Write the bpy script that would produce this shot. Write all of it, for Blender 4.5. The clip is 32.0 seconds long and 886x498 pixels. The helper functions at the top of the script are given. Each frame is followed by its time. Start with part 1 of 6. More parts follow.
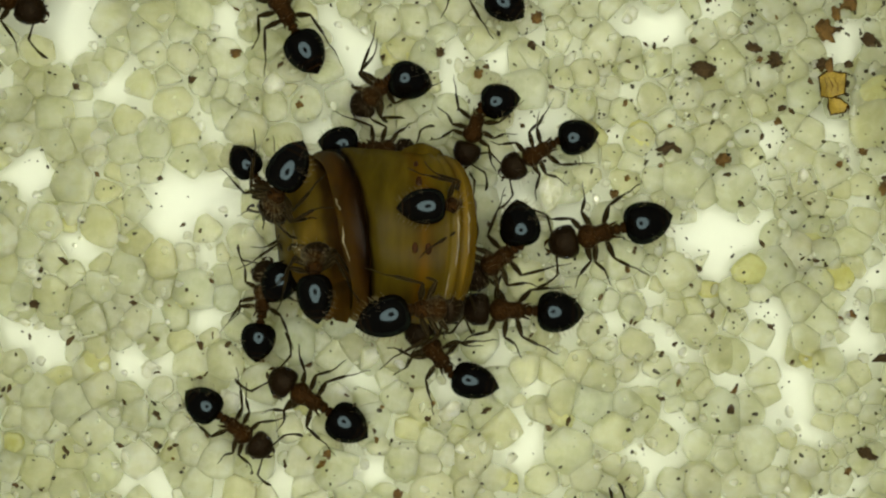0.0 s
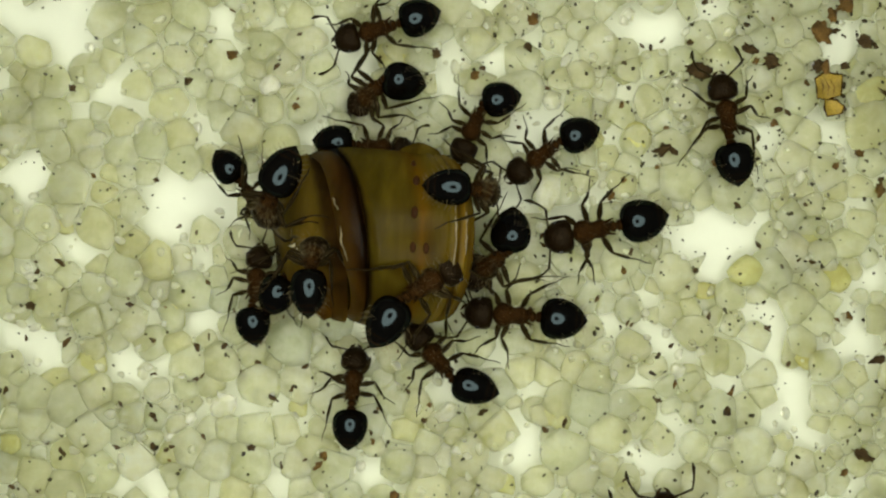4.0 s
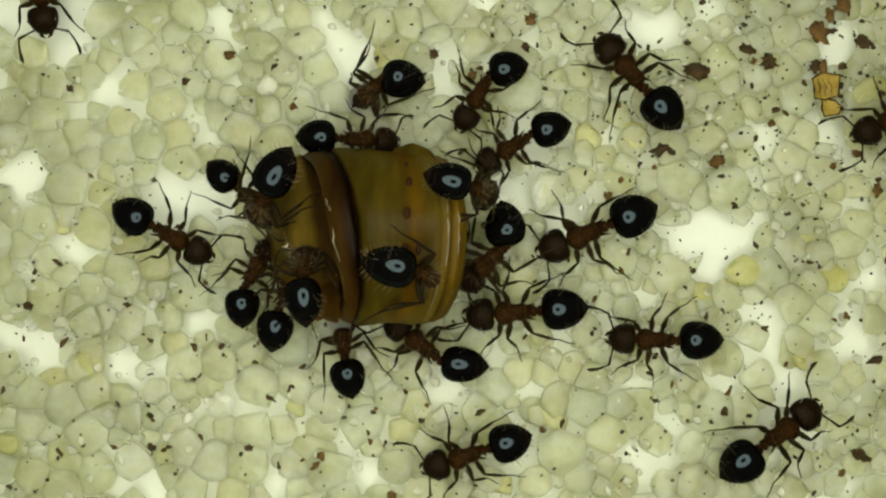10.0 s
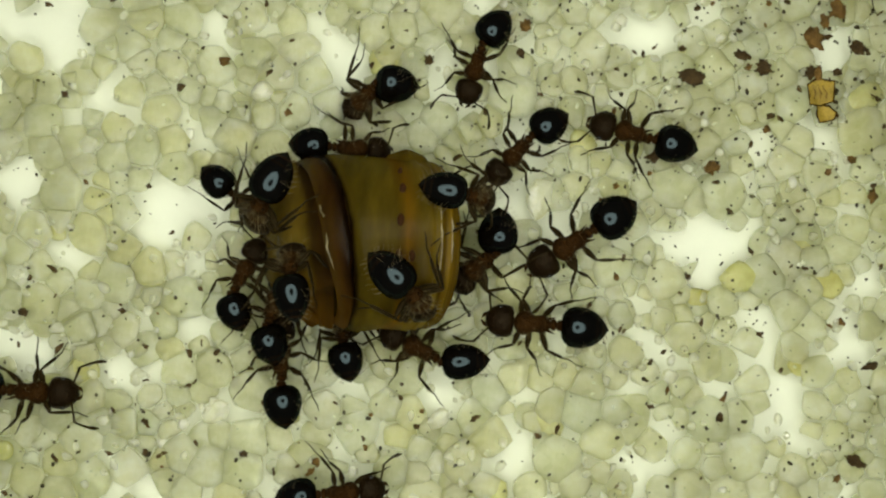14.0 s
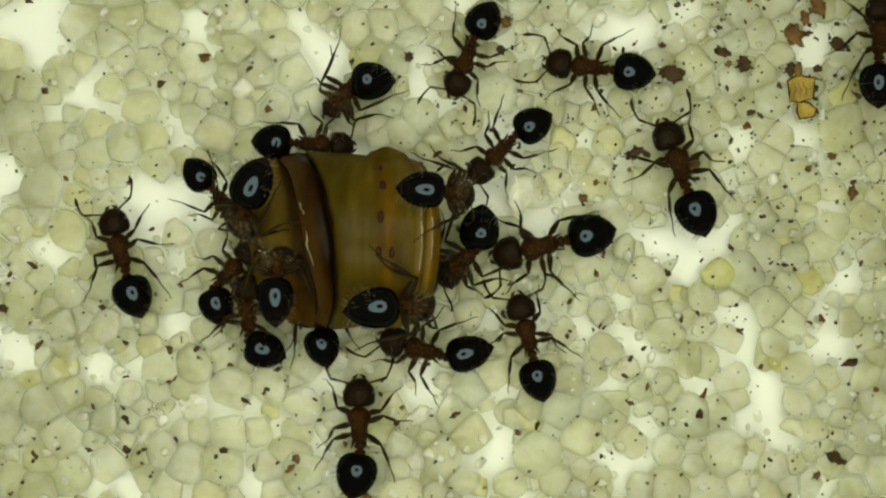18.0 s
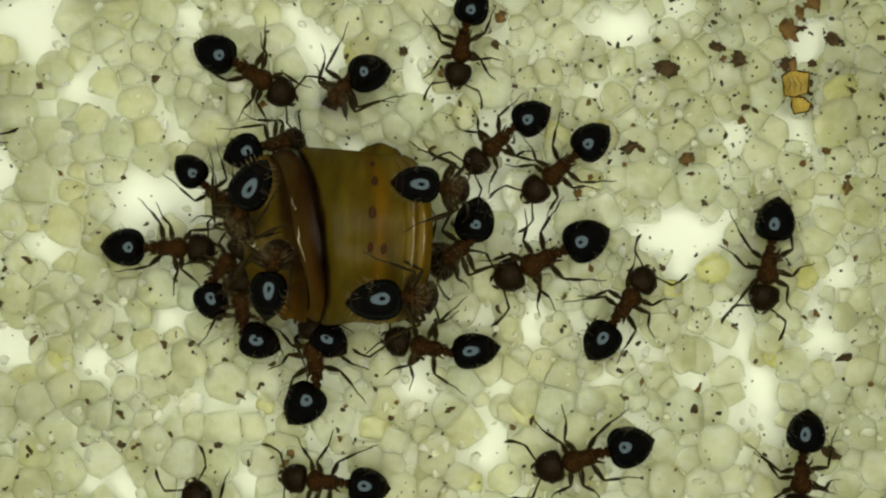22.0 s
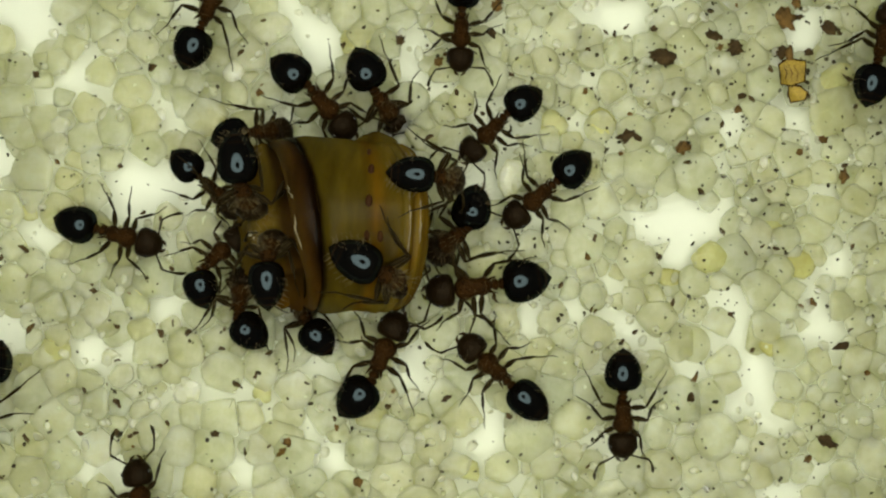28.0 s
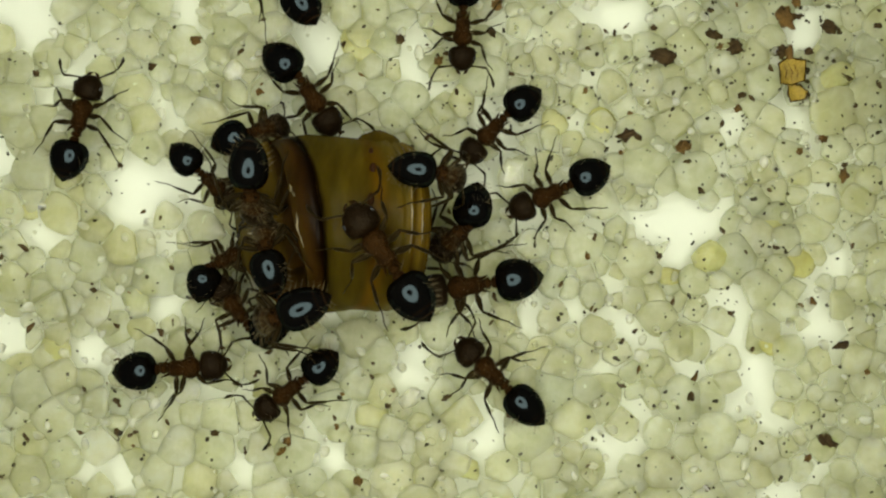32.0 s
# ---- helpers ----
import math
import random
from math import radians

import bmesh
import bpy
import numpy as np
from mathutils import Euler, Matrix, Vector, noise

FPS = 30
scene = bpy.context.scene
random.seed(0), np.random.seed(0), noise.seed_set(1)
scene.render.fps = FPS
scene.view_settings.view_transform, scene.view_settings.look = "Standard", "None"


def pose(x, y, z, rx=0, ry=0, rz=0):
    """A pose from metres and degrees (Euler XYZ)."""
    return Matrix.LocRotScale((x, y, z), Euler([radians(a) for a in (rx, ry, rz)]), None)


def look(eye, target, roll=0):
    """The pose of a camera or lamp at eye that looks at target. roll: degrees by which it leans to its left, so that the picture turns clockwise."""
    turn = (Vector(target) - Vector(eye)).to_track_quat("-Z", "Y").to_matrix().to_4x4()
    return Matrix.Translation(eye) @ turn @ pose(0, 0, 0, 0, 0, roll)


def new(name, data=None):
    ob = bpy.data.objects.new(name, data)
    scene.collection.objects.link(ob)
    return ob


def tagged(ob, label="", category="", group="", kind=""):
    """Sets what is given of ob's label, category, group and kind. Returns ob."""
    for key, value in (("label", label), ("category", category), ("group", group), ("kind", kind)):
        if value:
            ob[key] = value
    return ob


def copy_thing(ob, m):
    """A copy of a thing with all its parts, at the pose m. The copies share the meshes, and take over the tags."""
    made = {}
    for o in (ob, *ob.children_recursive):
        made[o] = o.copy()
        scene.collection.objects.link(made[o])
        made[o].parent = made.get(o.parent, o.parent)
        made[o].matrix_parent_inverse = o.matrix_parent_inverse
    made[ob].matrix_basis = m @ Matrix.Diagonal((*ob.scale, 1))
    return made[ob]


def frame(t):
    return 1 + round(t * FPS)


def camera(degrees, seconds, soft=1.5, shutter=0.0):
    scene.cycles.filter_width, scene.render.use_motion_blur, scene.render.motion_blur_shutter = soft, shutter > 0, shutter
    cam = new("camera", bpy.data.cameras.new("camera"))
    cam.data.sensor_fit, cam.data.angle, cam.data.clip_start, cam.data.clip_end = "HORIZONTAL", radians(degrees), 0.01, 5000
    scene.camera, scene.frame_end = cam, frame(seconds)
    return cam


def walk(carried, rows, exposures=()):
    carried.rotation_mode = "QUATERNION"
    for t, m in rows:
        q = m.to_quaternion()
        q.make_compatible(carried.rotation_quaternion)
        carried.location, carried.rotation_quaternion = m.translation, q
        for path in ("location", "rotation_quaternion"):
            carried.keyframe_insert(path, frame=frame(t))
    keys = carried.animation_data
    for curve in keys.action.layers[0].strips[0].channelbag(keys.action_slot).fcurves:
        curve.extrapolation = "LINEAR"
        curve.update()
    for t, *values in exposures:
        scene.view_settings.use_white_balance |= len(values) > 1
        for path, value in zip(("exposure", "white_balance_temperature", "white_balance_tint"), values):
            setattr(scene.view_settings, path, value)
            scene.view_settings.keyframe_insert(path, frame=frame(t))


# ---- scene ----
MM = 0.001
EYE = 33.0  # millimetres from the lens to the tops of the grains
cam = camera(45, 32.0, 2.3)


def eye(x, y):
    return look((x * MM, y * MM, EYE * MM), (x * MM, y * MM, 0), 0)


walk(cam, [
    (0, eye(0.005, 0.002)),
    (0.5, eye(0.005, 0.002)),
    (1, eye(0.005, -0.009)),
    (1.5, eye(0.005, -0.096)),
    (2, eye(0.008, -0.104)),
    (2.5, eye(0.036, -0.076)),
    (3, eye(0.086, -0.023)),
    (3.5, eye(0.131, 0.046)),
    (5.5, eye(0.041, 0.057)),
    (6, eye(0.083, 0.079)),
    (6.5, eye(0.116, 0.090)),
    (7, eye(0.160, 0.157)),
    (7.5, eye(0.168, 0.186)),
    (8, eye(0.196, 0.183)),
    (8.5, eye(0.241, 0.137)),
    (9, eye(0.243, 0.105)),
    (9.5, eye(0.220, 0.059)),
    (10, eye(0.196, 0.057)),
    (10.5, eye(0.196, 0.082)),
    (11, eye(0.220, 0.114)),
    (11.5, eye(0.249, 0.188)),
    (12, eye(0.300, 0.266)),
    (12.5, eye(0.350, 0.316)),
    (13, eye(0.380, 0.318)),
    (13.5, eye(0.398, 0.292)),
    (14, eye(0.350, 0.243)),
    (14.5, eye(0.292, 0.216)),
    (16.5, eye(0.676, 0.192)),
    (17, eye(0.807, 0.204)),
    (17.5, eye(0.929, 0.142)),
    (18, eye(0.965, 0.137)),
    (18.5, eye(0.968, 0.159)),
    (19, eye(0.960, 0.162)),
    (19.5, eye(0.906, 0.162)),
    (20, eye(0.986, 0.157)),
    (20.5, eye(1.031, 0.100)),
    (21, eye(1.138, -0.013)),
    (21.5, eye(1.131, -0.026)),
    (22, eye(1.131, -0.023)),
    (22.5, eye(1.154, -0.001)),
    (23, eye(1.183, 0.002)),
    (23.5, eye(1.229, -0.001)),
    (24, eye(1.234, -0.026)),
    (24.5, eye(1.237, -0.050)),
    (25, eye(1.255, -0.058)),
    (25.5, eye(1.236, -0.108)),
    (27.5, eye(1.210, -0.389)),
    (28, eye(1.234, -0.373)),
    (28.5, eye(1.258, -0.348)),
    (29, eye(1.261, -0.345)),
    (29.5, eye(1.261, -0.353)),
    (30, eye(1.261, -0.420)),
    (30.5, eye(1.258, -0.448)),
    (31, eye(1.237, -0.426)),
    (31.5, eye(1.234, -0.402)),
    (32, eye(1.234, -0.399)),
])

# ---- light: a ring lamp round the lens and the pale room behind it ----
world = bpy.data.worlds.new("room_light")
scene.world = world
world.use_nodes = True
world.node_tree.nodes["Background"].inputs[0].default_value = (0.90, 1.0, 0.93, 1)
world.node_tree.nodes["Background"].inputs[1].default_value = 0.07
scene.view_settings.exposure = 0.0


# ---- materials ----
def material(name, color, rough=0.5, metal=0.0, spec=0.5, grain=400.0, vary=0.25, bump=0.1, fineness=14, depth=0.05, tint=(1, 1, 1)):
    """A surface with stains and grain at two scales; grain counts per metre."""
    m = bpy.data.materials.new(name)
    m.use_nodes = True
    n, l = m.node_tree.nodes, m.node_tree.links
    b = n["Principled BSDF"]
    b.inputs["Roughness"].default_value = rough
    b.inputs["Metallic"].default_value = metal
    b.inputs["Specular Tint"].default_value = (*tint, 1)
    b.inputs["Specular IOR Level"].default_value = spec
    co = n.new("ShaderNodeTexCoord")
    big = n.new("ShaderNodeTexNoise")
    big.inputs["Scale"].default_value, big.inputs["Detail"].default_value = grain, 3
    fine = n.new("ShaderNodeTexNoise")
    fine.inputs["Scale"].default_value, fine.inputs["Detail"].default_value = grain * fineness, 2
    l.new(co.outputs["Object"], big.inputs["Vector"])
    l.new(co.outputs["Object"], fine.inputs["Vector"])
    add = n.new("ShaderNodeMath")
    add.operation = "ADD"
    half = n.new("ShaderNodeMath")
    half.operation, half.inputs[1].default_value = "MULTIPLY", 0.5
    l.new(big.outputs["Fac"], add.inputs[0])
    l.new(fine.outputs["Fac"], add.inputs[1])
    l.new(add.outputs[0], half.inputs[0])
    ramp = n.new("ShaderNodeValToRGB")
    ramp.color_ramp.elements[0].position, ramp.color_ramp.elements[1].position = 0.35, 0.65
    ramp.color_ramp.elements[0].color = [c * (1 - vary) for c in color] + [1]
    ramp.color_ramp.elements[1].color = [min(1, c * (1 + vary)) for c in color] + [1]
    l.new(half.outputs[0], ramp.inputs["Fac"])
    l.new(ramp.outputs["Color"], b.inputs["Base Color"])
    bp = n.new("ShaderNodeBump")
    bp.inputs["Strength"].default_value, bp.inputs["Distance"].default_value = bump, depth * MM
    l.new(fine.outputs["Fac"], bp.inputs["Height"])
    l.new(bp.outputs["Normal"], b.inputs["Normal"])
    return m


def quartz(name, per_island, tints, clarity=0.58, gloss=0.2, spec=0.5, milk=0.79):
    """Cloudy translucent sand grain; each one has its own tint."""
    m = bpy.data.materials.new(name)
    m.use_nodes = True
    n, l = m.node_tree.nodes, m.node_tree.links
    b = n["Principled BSDF"]
    out = n["Material Output"]
    if per_island:
        rnd = n.new("ShaderNodeNewGeometry").outputs["Random Per Island"]
    else:
        rnd = n.new("ShaderNodeObjectInfo").outputs["Random"]
    ramp = n.new("ShaderNodeValToRGB")
    e = ramp.color_ramp.elements
    e[0].position, e[0].color = 0.0, (*tints[0], 1)
    e[1].position, e[1].color = 1.0, (*tints[-1], 1)
    for i, c in enumerate(tints[1:-1]):
        stop = e.new((i + 1) / (len(tints) - 1))
        stop.color = (*c, 1)
    l.new(rnd, ramp.inputs["Fac"])
    co = n.new("ShaderNodeTexCoord")
    cloud = n.new("ShaderNodeTexNoise")
    cloud.inputs["Scale"].default_value, cloud.inputs["Detail"].default_value = 1800, 4
    l.new(co.outputs["Object"], cloud.inputs["Vector"])
    mix = n.new("ShaderNodeMix")
    mix.data_type, mix.blend_type = "RGBA", "MULTIPLY"
    mix.inputs["Factor"].default_value = 1
    shade = n.new("ShaderNodeValToRGB")
    shade.color_ramp.elements[0].position, shade.color_ramp.elements[1].position = 0.3, 0.7
    shade.color_ramp.elements[0].color, shade.color_ramp.elements[1].color = (0.86, 0.85, 0.77, 1), (1, 1, 1, 1)
    crack = n.new("ShaderNodeTexVoronoi")
    crack.inputs["Scale"].default_value = 3600
    l.new(co.outputs["Object"], crack.inputs["Vector"])
    flaw = n.new("ShaderNodeMapRange")
    flaw.inputs["To Min"].default_value, flaw.inputs["To Max"].default_value = -0.08, 0.13
    l.new(crack.outputs["Color"], flaw.inputs["Value"])
    cloudy = n.new("ShaderNodeMath")
    l.new(cloud.outputs["Fac"], cloudy.inputs[0])
    l.new(flaw.outputs[0], cloudy.inputs[1])
    l.new(cloudy.outputs[0], shade.inputs["Fac"])
    l.new(ramp.outputs["Color"], mix.inputs["A"])
    l.new(shade.outputs["Color"], mix.inputs["B"])
    deep = n.new("ShaderNodeGamma")
    deep.inputs["Gamma"].default_value = 1.7
    l.new(mix.outputs["Result"], deep.inputs["Color"])
    milky = n.new("ShaderNodeMix")
    milky.data_type, milky.blend_type = "RGBA", "MULTIPLY"
    milky.inputs["Factor"].default_value = 1
    milky.inputs["B"].default_value = [c * milk for c in (0.985, 1.0, 0.885)] + [1]
    l.new(deep.outputs["Color"], milky.inputs["A"])
    l.new(milky.outputs["Result"], b.inputs["Base Color"])
    b.inputs["Roughness"].default_value = gloss
    b.inputs["Subsurface Weight"].default_value = 1.0
    b.inputs["Subsurface Radius"].default_value = (0.7, 0.7, 0.5)
    b.inputs["Subsurface Scale"].default_value = 1.6 * MM
    b.inputs["IOR"].default_value = 1.46
    b.inputs["Specular IOR Level"].default_value = spec
    tr = n.new("ShaderNodeBsdfTranslucent")
    l.new(milky.outputs["Result"], tr.inputs["Color"])
    both = n.new("ShaderNodeMixShader")
    both.inputs[0].default_value = 0.3
    l.new(b.outputs[0], both.inputs[1])
    l.new(tr.outputs[0], both.inputs[2])
    clear = n.new("ShaderNodeBsdfTransparent")
    thin = n.new("ShaderNodeGamma")
    thin.inputs["Gamma"].default_value = 0.5
    l.new(mix.outputs["Result"], thin.inputs["Color"])
    l.new(thin.outputs["Color"], clear.inputs["Color"])
    glassy = n.new("ShaderNodeMixShader")
    glassy.inputs[0].default_value = clarity
    l.new(both.outputs[0], glassy.inputs[1])
    l.new(clear.outputs[0], glassy.inputs[2])
    l.new(glassy.outputs[0], out.inputs["Surface"])
    bp = n.new("ShaderNodeBump")
    bp.inputs["Strength"].default_value, bp.inputs["Distance"].default_value = 0.15, 0.03 * MM
    fine = n.new("ShaderNodeTexNoise")
    fine.inputs["Scale"].default_value = 9000
    l.new(co.outputs["Object"], fine.inputs["Vector"])
    l.new(fine.outputs["Fac"], bp.inputs["Height"])
    l.new(bp.outputs["Normal"], b.inputs["Normal"])
    return m


LEAN = 0.36  # how far the larva piece leans along its length


def amber():
    """Translucent amber skin, banded along the body with a dark ring and an orange stripe."""
    m = bpy.data.materials.new("amber_skin")
    m.use_nodes = True
    n, l = m.node_tree.nodes, m.node_tree.links
    b = n["Principled BSDF"]
    out = n["Material Output"]
    co = n.new("ShaderNodeTexCoord")
    sep = n.new("ShaderNodeSeparateXYZ")
    l.new(co.outputs["Object"], sep.inputs[0])
    wob = n.new("ShaderNodeTexNoise")
    wob.inputs["Scale"].default_value, wob.inputs["Detail"].default_value = 500, 3
    l.new(co.outputs["Object"], wob.inputs["Vector"])
    length = n.new("ShaderNodeAttribute")
    length.attribute_name = "along"
    along = n.new("ShaderNodeMapRange")
    along.inputs["From Min"].default_value, along.inputs["From Max"].default_value = -3, 3
    l.new(length.outputs["Fac"], along.inputs["Value"])
    shift = n.new("ShaderNodeMath")
    shift.operation, shift.inputs[1].default_value, shift.inputs[2].default_value = "MULTIPLY_ADD", 0.05, -0.025
    l.new(wob.outputs["Fac"], shift.inputs[0])
    add = n.new("ShaderNodeMath")
    l.new(along.outputs[0], add.inputs[0])
    l.new(shift.outputs[0], add.inputs[1])
    ramp = n.new("ShaderNodeValToRGB")
    e = ramp.color_ramp.elements
    e[0].position, e[0].color = 0.0, (0.10, 0.072, 0.015, 1)
    e[1].position, e[1].color = 1.0, (0.09, 0.052, 0.008, 1)
    for p, c in ((0.12, (0.1261, 0.0853, 0.0138, 1)), (0.2, (0.1355, 0.0903, 0.0138, 1)), (0.228, (0.0483, 0.0275, 0.0069, 1)), (0.275, (0.0410, 0.0203, 0.0049, 1)), (0.312, (0.0180, 0.0083, 0.0023, 1)), (0.332, (0.0070, 0.0033, 0.0013, 1)), (0.352, (0.0121, 0.0057, 0.0017, 1)), (0.368, (0.0872, 0.0624, 0.0072, 1)), (0.46, (0.1051, 0.0759, 0.0089, 1)), (0.55, (0.1232, 0.0857, 0.0098, 1)), (0.6, (0.1603, 0.0832, 0.0050, 1)), (0.66, (0.1155, 0.0783, 0.0082, 1)), (0.73, (0.1732, 0.1224, 0.0180, 1)), (0.765, (0.0897, 0.0514, 0.0050, 1)), (0.79, (0.1539, 0.0980, 0.0113, 1)), (0.82, (0.0963, 0.0563, 0.0058, 1)), (0.86, (0.1410, 0.0857, 0.0106, 1))):
        s = e.new(p)
        s.color = c
    l.new(add.outputs[0], ramp.inputs["Fac"])
    patch = n.new("ShaderNodeTexNoise")
    patch.inputs["Scale"].default_value, patch.inputs["Detail"].default_value = 900, 5
    squash = n.new("ShaderNodeMapping")
    squash.inputs["Scale"].default_value = (1.5, 0.38, 0.38)
    l.new(co.outputs["Object"], squash.inputs["Vector"])
    l.new(squash.outputs[0], patch.inputs["Vector"])
    tone = n.new("ShaderNodeValToRGB")
    tone.color_ramp.elements[0].position, tone.color_ramp.elements[1].position = 0.3, 0.68
    tone.color_ramp.elements[0].color, tone.color_ramp.elements[1].color = (0.46, 0.43, 0.36, 1), (1.16, 1.12, 1.0, 1)
    l.new(patch.outputs["Fac"], tone.inputs["Fac"])
    side = n.new("ShaderNodeMapRange")
    side.inputs["From Min"].default_value, side.inputs["From Max"].default_value = -0.9 * MM, -2.1 * MM
    l.new(sep.outputs["Y"], side.inputs["Value"])
    collar = n.new("ShaderNodeMapRange")
    collar.inputs["From Min"].default_value, collar.inputs["From Max"].default_value = 0.345, 0.325
    l.new(add.outputs[0], collar.inputs["Value"])
    where = n.new("ShaderNodeMath")
    where.operation = "MULTIPLY"
    l.new(side.outputs[0], where.inputs[0])
    l.new(collar.outputs[0], where.inputs[1])
    tint = n.new("ShaderNodeMix")
    tint.data_type = "RGBA"
    tint.inputs["B"].default_value = (0.088, 0.043, 0.006, 1)
    l.new(where.outputs[0], tint.inputs["Factor"])
    l.new(ramp.outputs["Color"], tint.inputs["A"])
    mottled = n.new("ShaderNodeMix")
    mottled.data_type, mottled.blend_type = "RGBA", "MULTIPLY"
    mottled.inputs["Factor"].default_value = 1
    l.new(tint.outputs["Result"], mottled.inputs["A"])
    l.new(tone.outputs["Color"], mottled.inputs["B"])
    l.new(mottled.outputs["Result"], b.inputs["Base Color"])
    b.inputs["Roughness"].default_value = 0.22
    b.inputs["Specular IOR Level"].default_value = 0.045
    b.inputs["Subsurface Weight"].default_value = 0.8
    b.inputs["Subsurface Radius"].default_value = (1.0, 0.7, 0.2)
    b.inputs["Subsurface Scale"].default_value = 0.8 * MM
    tr = n.new("ShaderNodeBsdfTranslucent")
    l.new(mottled.outputs["Result"], tr.inputs["Color"])
    both = n.new("ShaderNodeMixShader")
    both.inputs[0].default_value = 0.40
    l.new(b.outputs[0], both.inputs[1])
    l.new(tr.outputs[0], both.inputs[2])
    l.new(both.outputs[0], out.inputs["Surface"])
    bp = n.new("ShaderNodeBump")
    bp.inputs["Strength"].default_value, bp.inputs["Distance"].default_value = 0.7, 0.06 * MM
    l.new(wob.outputs["Fac"], bp.inputs["Height"])
    l.new(bp.outputs["Normal"], b.inputs["Normal"])
    return m


def gaster_shell():
    """Glossy black, with thin brown seams between the plates towards the tip."""
    m = material("glossy_black", (0.0018, 0.0014, 0.0009), 0.5, spec=0.0, grain=900, vary=0.4, bump=0.05)
    n, l = m.node_tree.nodes, m.node_tree.links
    b = n["Principled BSDF"]
    old = b.inputs["Base Color"].links[0].from_socket
    shine = n.new("ShaderNodeBsdfGlossy")
    shine.inputs["Color"].default_value, shine.inputs["Roughness"].default_value = (0.62, 0.86, 1.0, 1), 0.10
    veil = n.new("ShaderNodeMixShader")
    veil.inputs[0].default_value = 0.019
    l.new(b.outputs[0], veil.inputs[1])
    l.new(shine.outputs[0], veil.inputs[2])
    l.new(veil.outputs[0], n["Material Output"].inputs["Surface"])
    co = n.new("ShaderNodeTexCoord")
    sep = n.new("ShaderNodeSeparateXYZ")
    l.new(co.outputs["Object"], sep.inputs[0])
    along = n.new("ShaderNodeMapRange")
    along.inputs["From Min"].default_value, along.inputs["From Max"].default_value = -1.45 * MM, 0.1 * MM
    l.new(sep.outputs["X"], along.inputs["Value"])
    ramp = n.new("ShaderNodeValToRGB")
    e = ramp.color_ramp.elements
    e[0].position, e[0].color = 0.0, (1, 1, 1, 1)
    e[1].position, e[1].color = 1.0, (0, 0, 0, 1)
    for p, v in ((0.07, 0.8), (0.10, 0.1), (0.17, 0.05), (0.19, 0.6), (0.215, 0.05), (0.30, 0.0), (0.315, 0.35), (0.335, 0.0)):
        stop = e.new(p)
        stop.color = (v, v, v, 1)
    l.new(along.outputs[0], ramp.inputs["Fac"])
    mix = n.new("ShaderNodeMix")
    mix.data_type = "RGBA"
    mix.inputs["B"].default_value = (0.022, 0.011, 0.004, 1)
    l.new(ramp.outputs["Color"], mix.inputs["Factor"])
    l.new(old, mix.inputs["A"])
    l.new(mix.outputs["Result"], b.inputs["Base Color"])
    return m


paper = material("white_sheet", (0.63, 0.65, 0.55), 0.7, grain=60, vary=0.03, bump=0.05)
PALE = [(0.985, 0.99, 0.91), (0.93, 0.94, 0.83), (0.965, 0.96, 0.80), (0.99, 0.99, 0.93), (0.90, 0.895, 0.77), (0.955, 0.965, 0.86), (0.98, 0.985, 0.90), (0.93, 0.94, 0.86), (0.955, 0.945, 0.77), (0.985, 0.99, 0.92), (0.89, 0.91, 0.83), (0.975, 0.98, 0.88)]
sand_one = quartz("quartz_single", False, PALE)
sand_many = quartz("quartz_joined", True, PALE)
yellow_quartz = quartz("quartz_yellow", False, [(0.93, 0.92, 0.62), (0.95, 0.94, 0.69), (0.91, 0.88, 0.56)], 0.42)
clear_quartz = quartz("quartz_clear", False, [(0.985, 0.985, 0.90), (0.99, 0.99, 0.94)], 0.45, 0.07, 1.0, 1.0)
gaster_black = gaster_shell()
body_brown = material("rough_red_brown", (0.016, 0.0066, 0.0012), 0.45, spec=0.05, tint=(1, 0.85, 0.6), grain=2500, vary=0.6, bump=1.0, fineness=5, depth=0.09)
head_brown = material("dark_brown", (0.0066, 0.0034, 0.0012), 0.38, spec=0.06, tint=(1, 0.85, 0.6), grain=2500, vary=0.5, bump=0.7, fineness=6, depth=0.06)
leg_brown = material("leg_brown", (0.011, 0.0072, 0.0022), 0.4, spec=0.05, tint=(1, 0.85, 0.6), grain=2500, vary=0.5, bump=0.2)
eye_black = material("eye_black", (0.008, 0.008, 0.008), 0.25, grain=4000, vary=0.3, bump=0.3)
hair_pale = material("pale_hair", (0.13, 0.095, 0.04), 0.5, grain=3000, vary=0.2)
skin = amber()
# pale colour for the glints painted on the collar's edge and the skin folds
glint_pale = material("pale_glint", (0.20, 0.165, 0.09), 0.2, spec=0.4, grain=2500, vary=0.6, bump=0.6)
# whitish colour that stands for glints on the moist flesh
shred_glint = material("moist_glint", (0.42, 0.38, 0.25), 0.12, spec=0.5, grain=2500, vary=0.4, bump=0.6)
fan_hair = material("fan_hair", (0.15, 0.115, 0.05), 0.5, grain=3000, vary=0.3)
spot_brown = material("spot_brown", (0.026, 0.010, 0.0025), 0.5, spec=0.03, grain=2500, vary=0.3)
flesh = material("pale_flesh", (0.085, 0.055, 0.012), 0.25, spec=0.3, grain=1200, vary=0.6, bump=0.6)
debris_brown = material("debris_brown", (0.052, 0.031, 0.010), 0.8, spec=0.2, grain=3000, vary=0.6, bump=0.8)
debris_black = material("debris_black", (0.028, 0.022, 0.011), 0.8, spec=0.2, grain=3000, vary=0.6, bump=0.8)
debris_ochre = material("debris_ochre", (0.120, 0.066, 0.016), 0.8, spec=0.2, grain=3000, vary=0.6, bump=0.8)
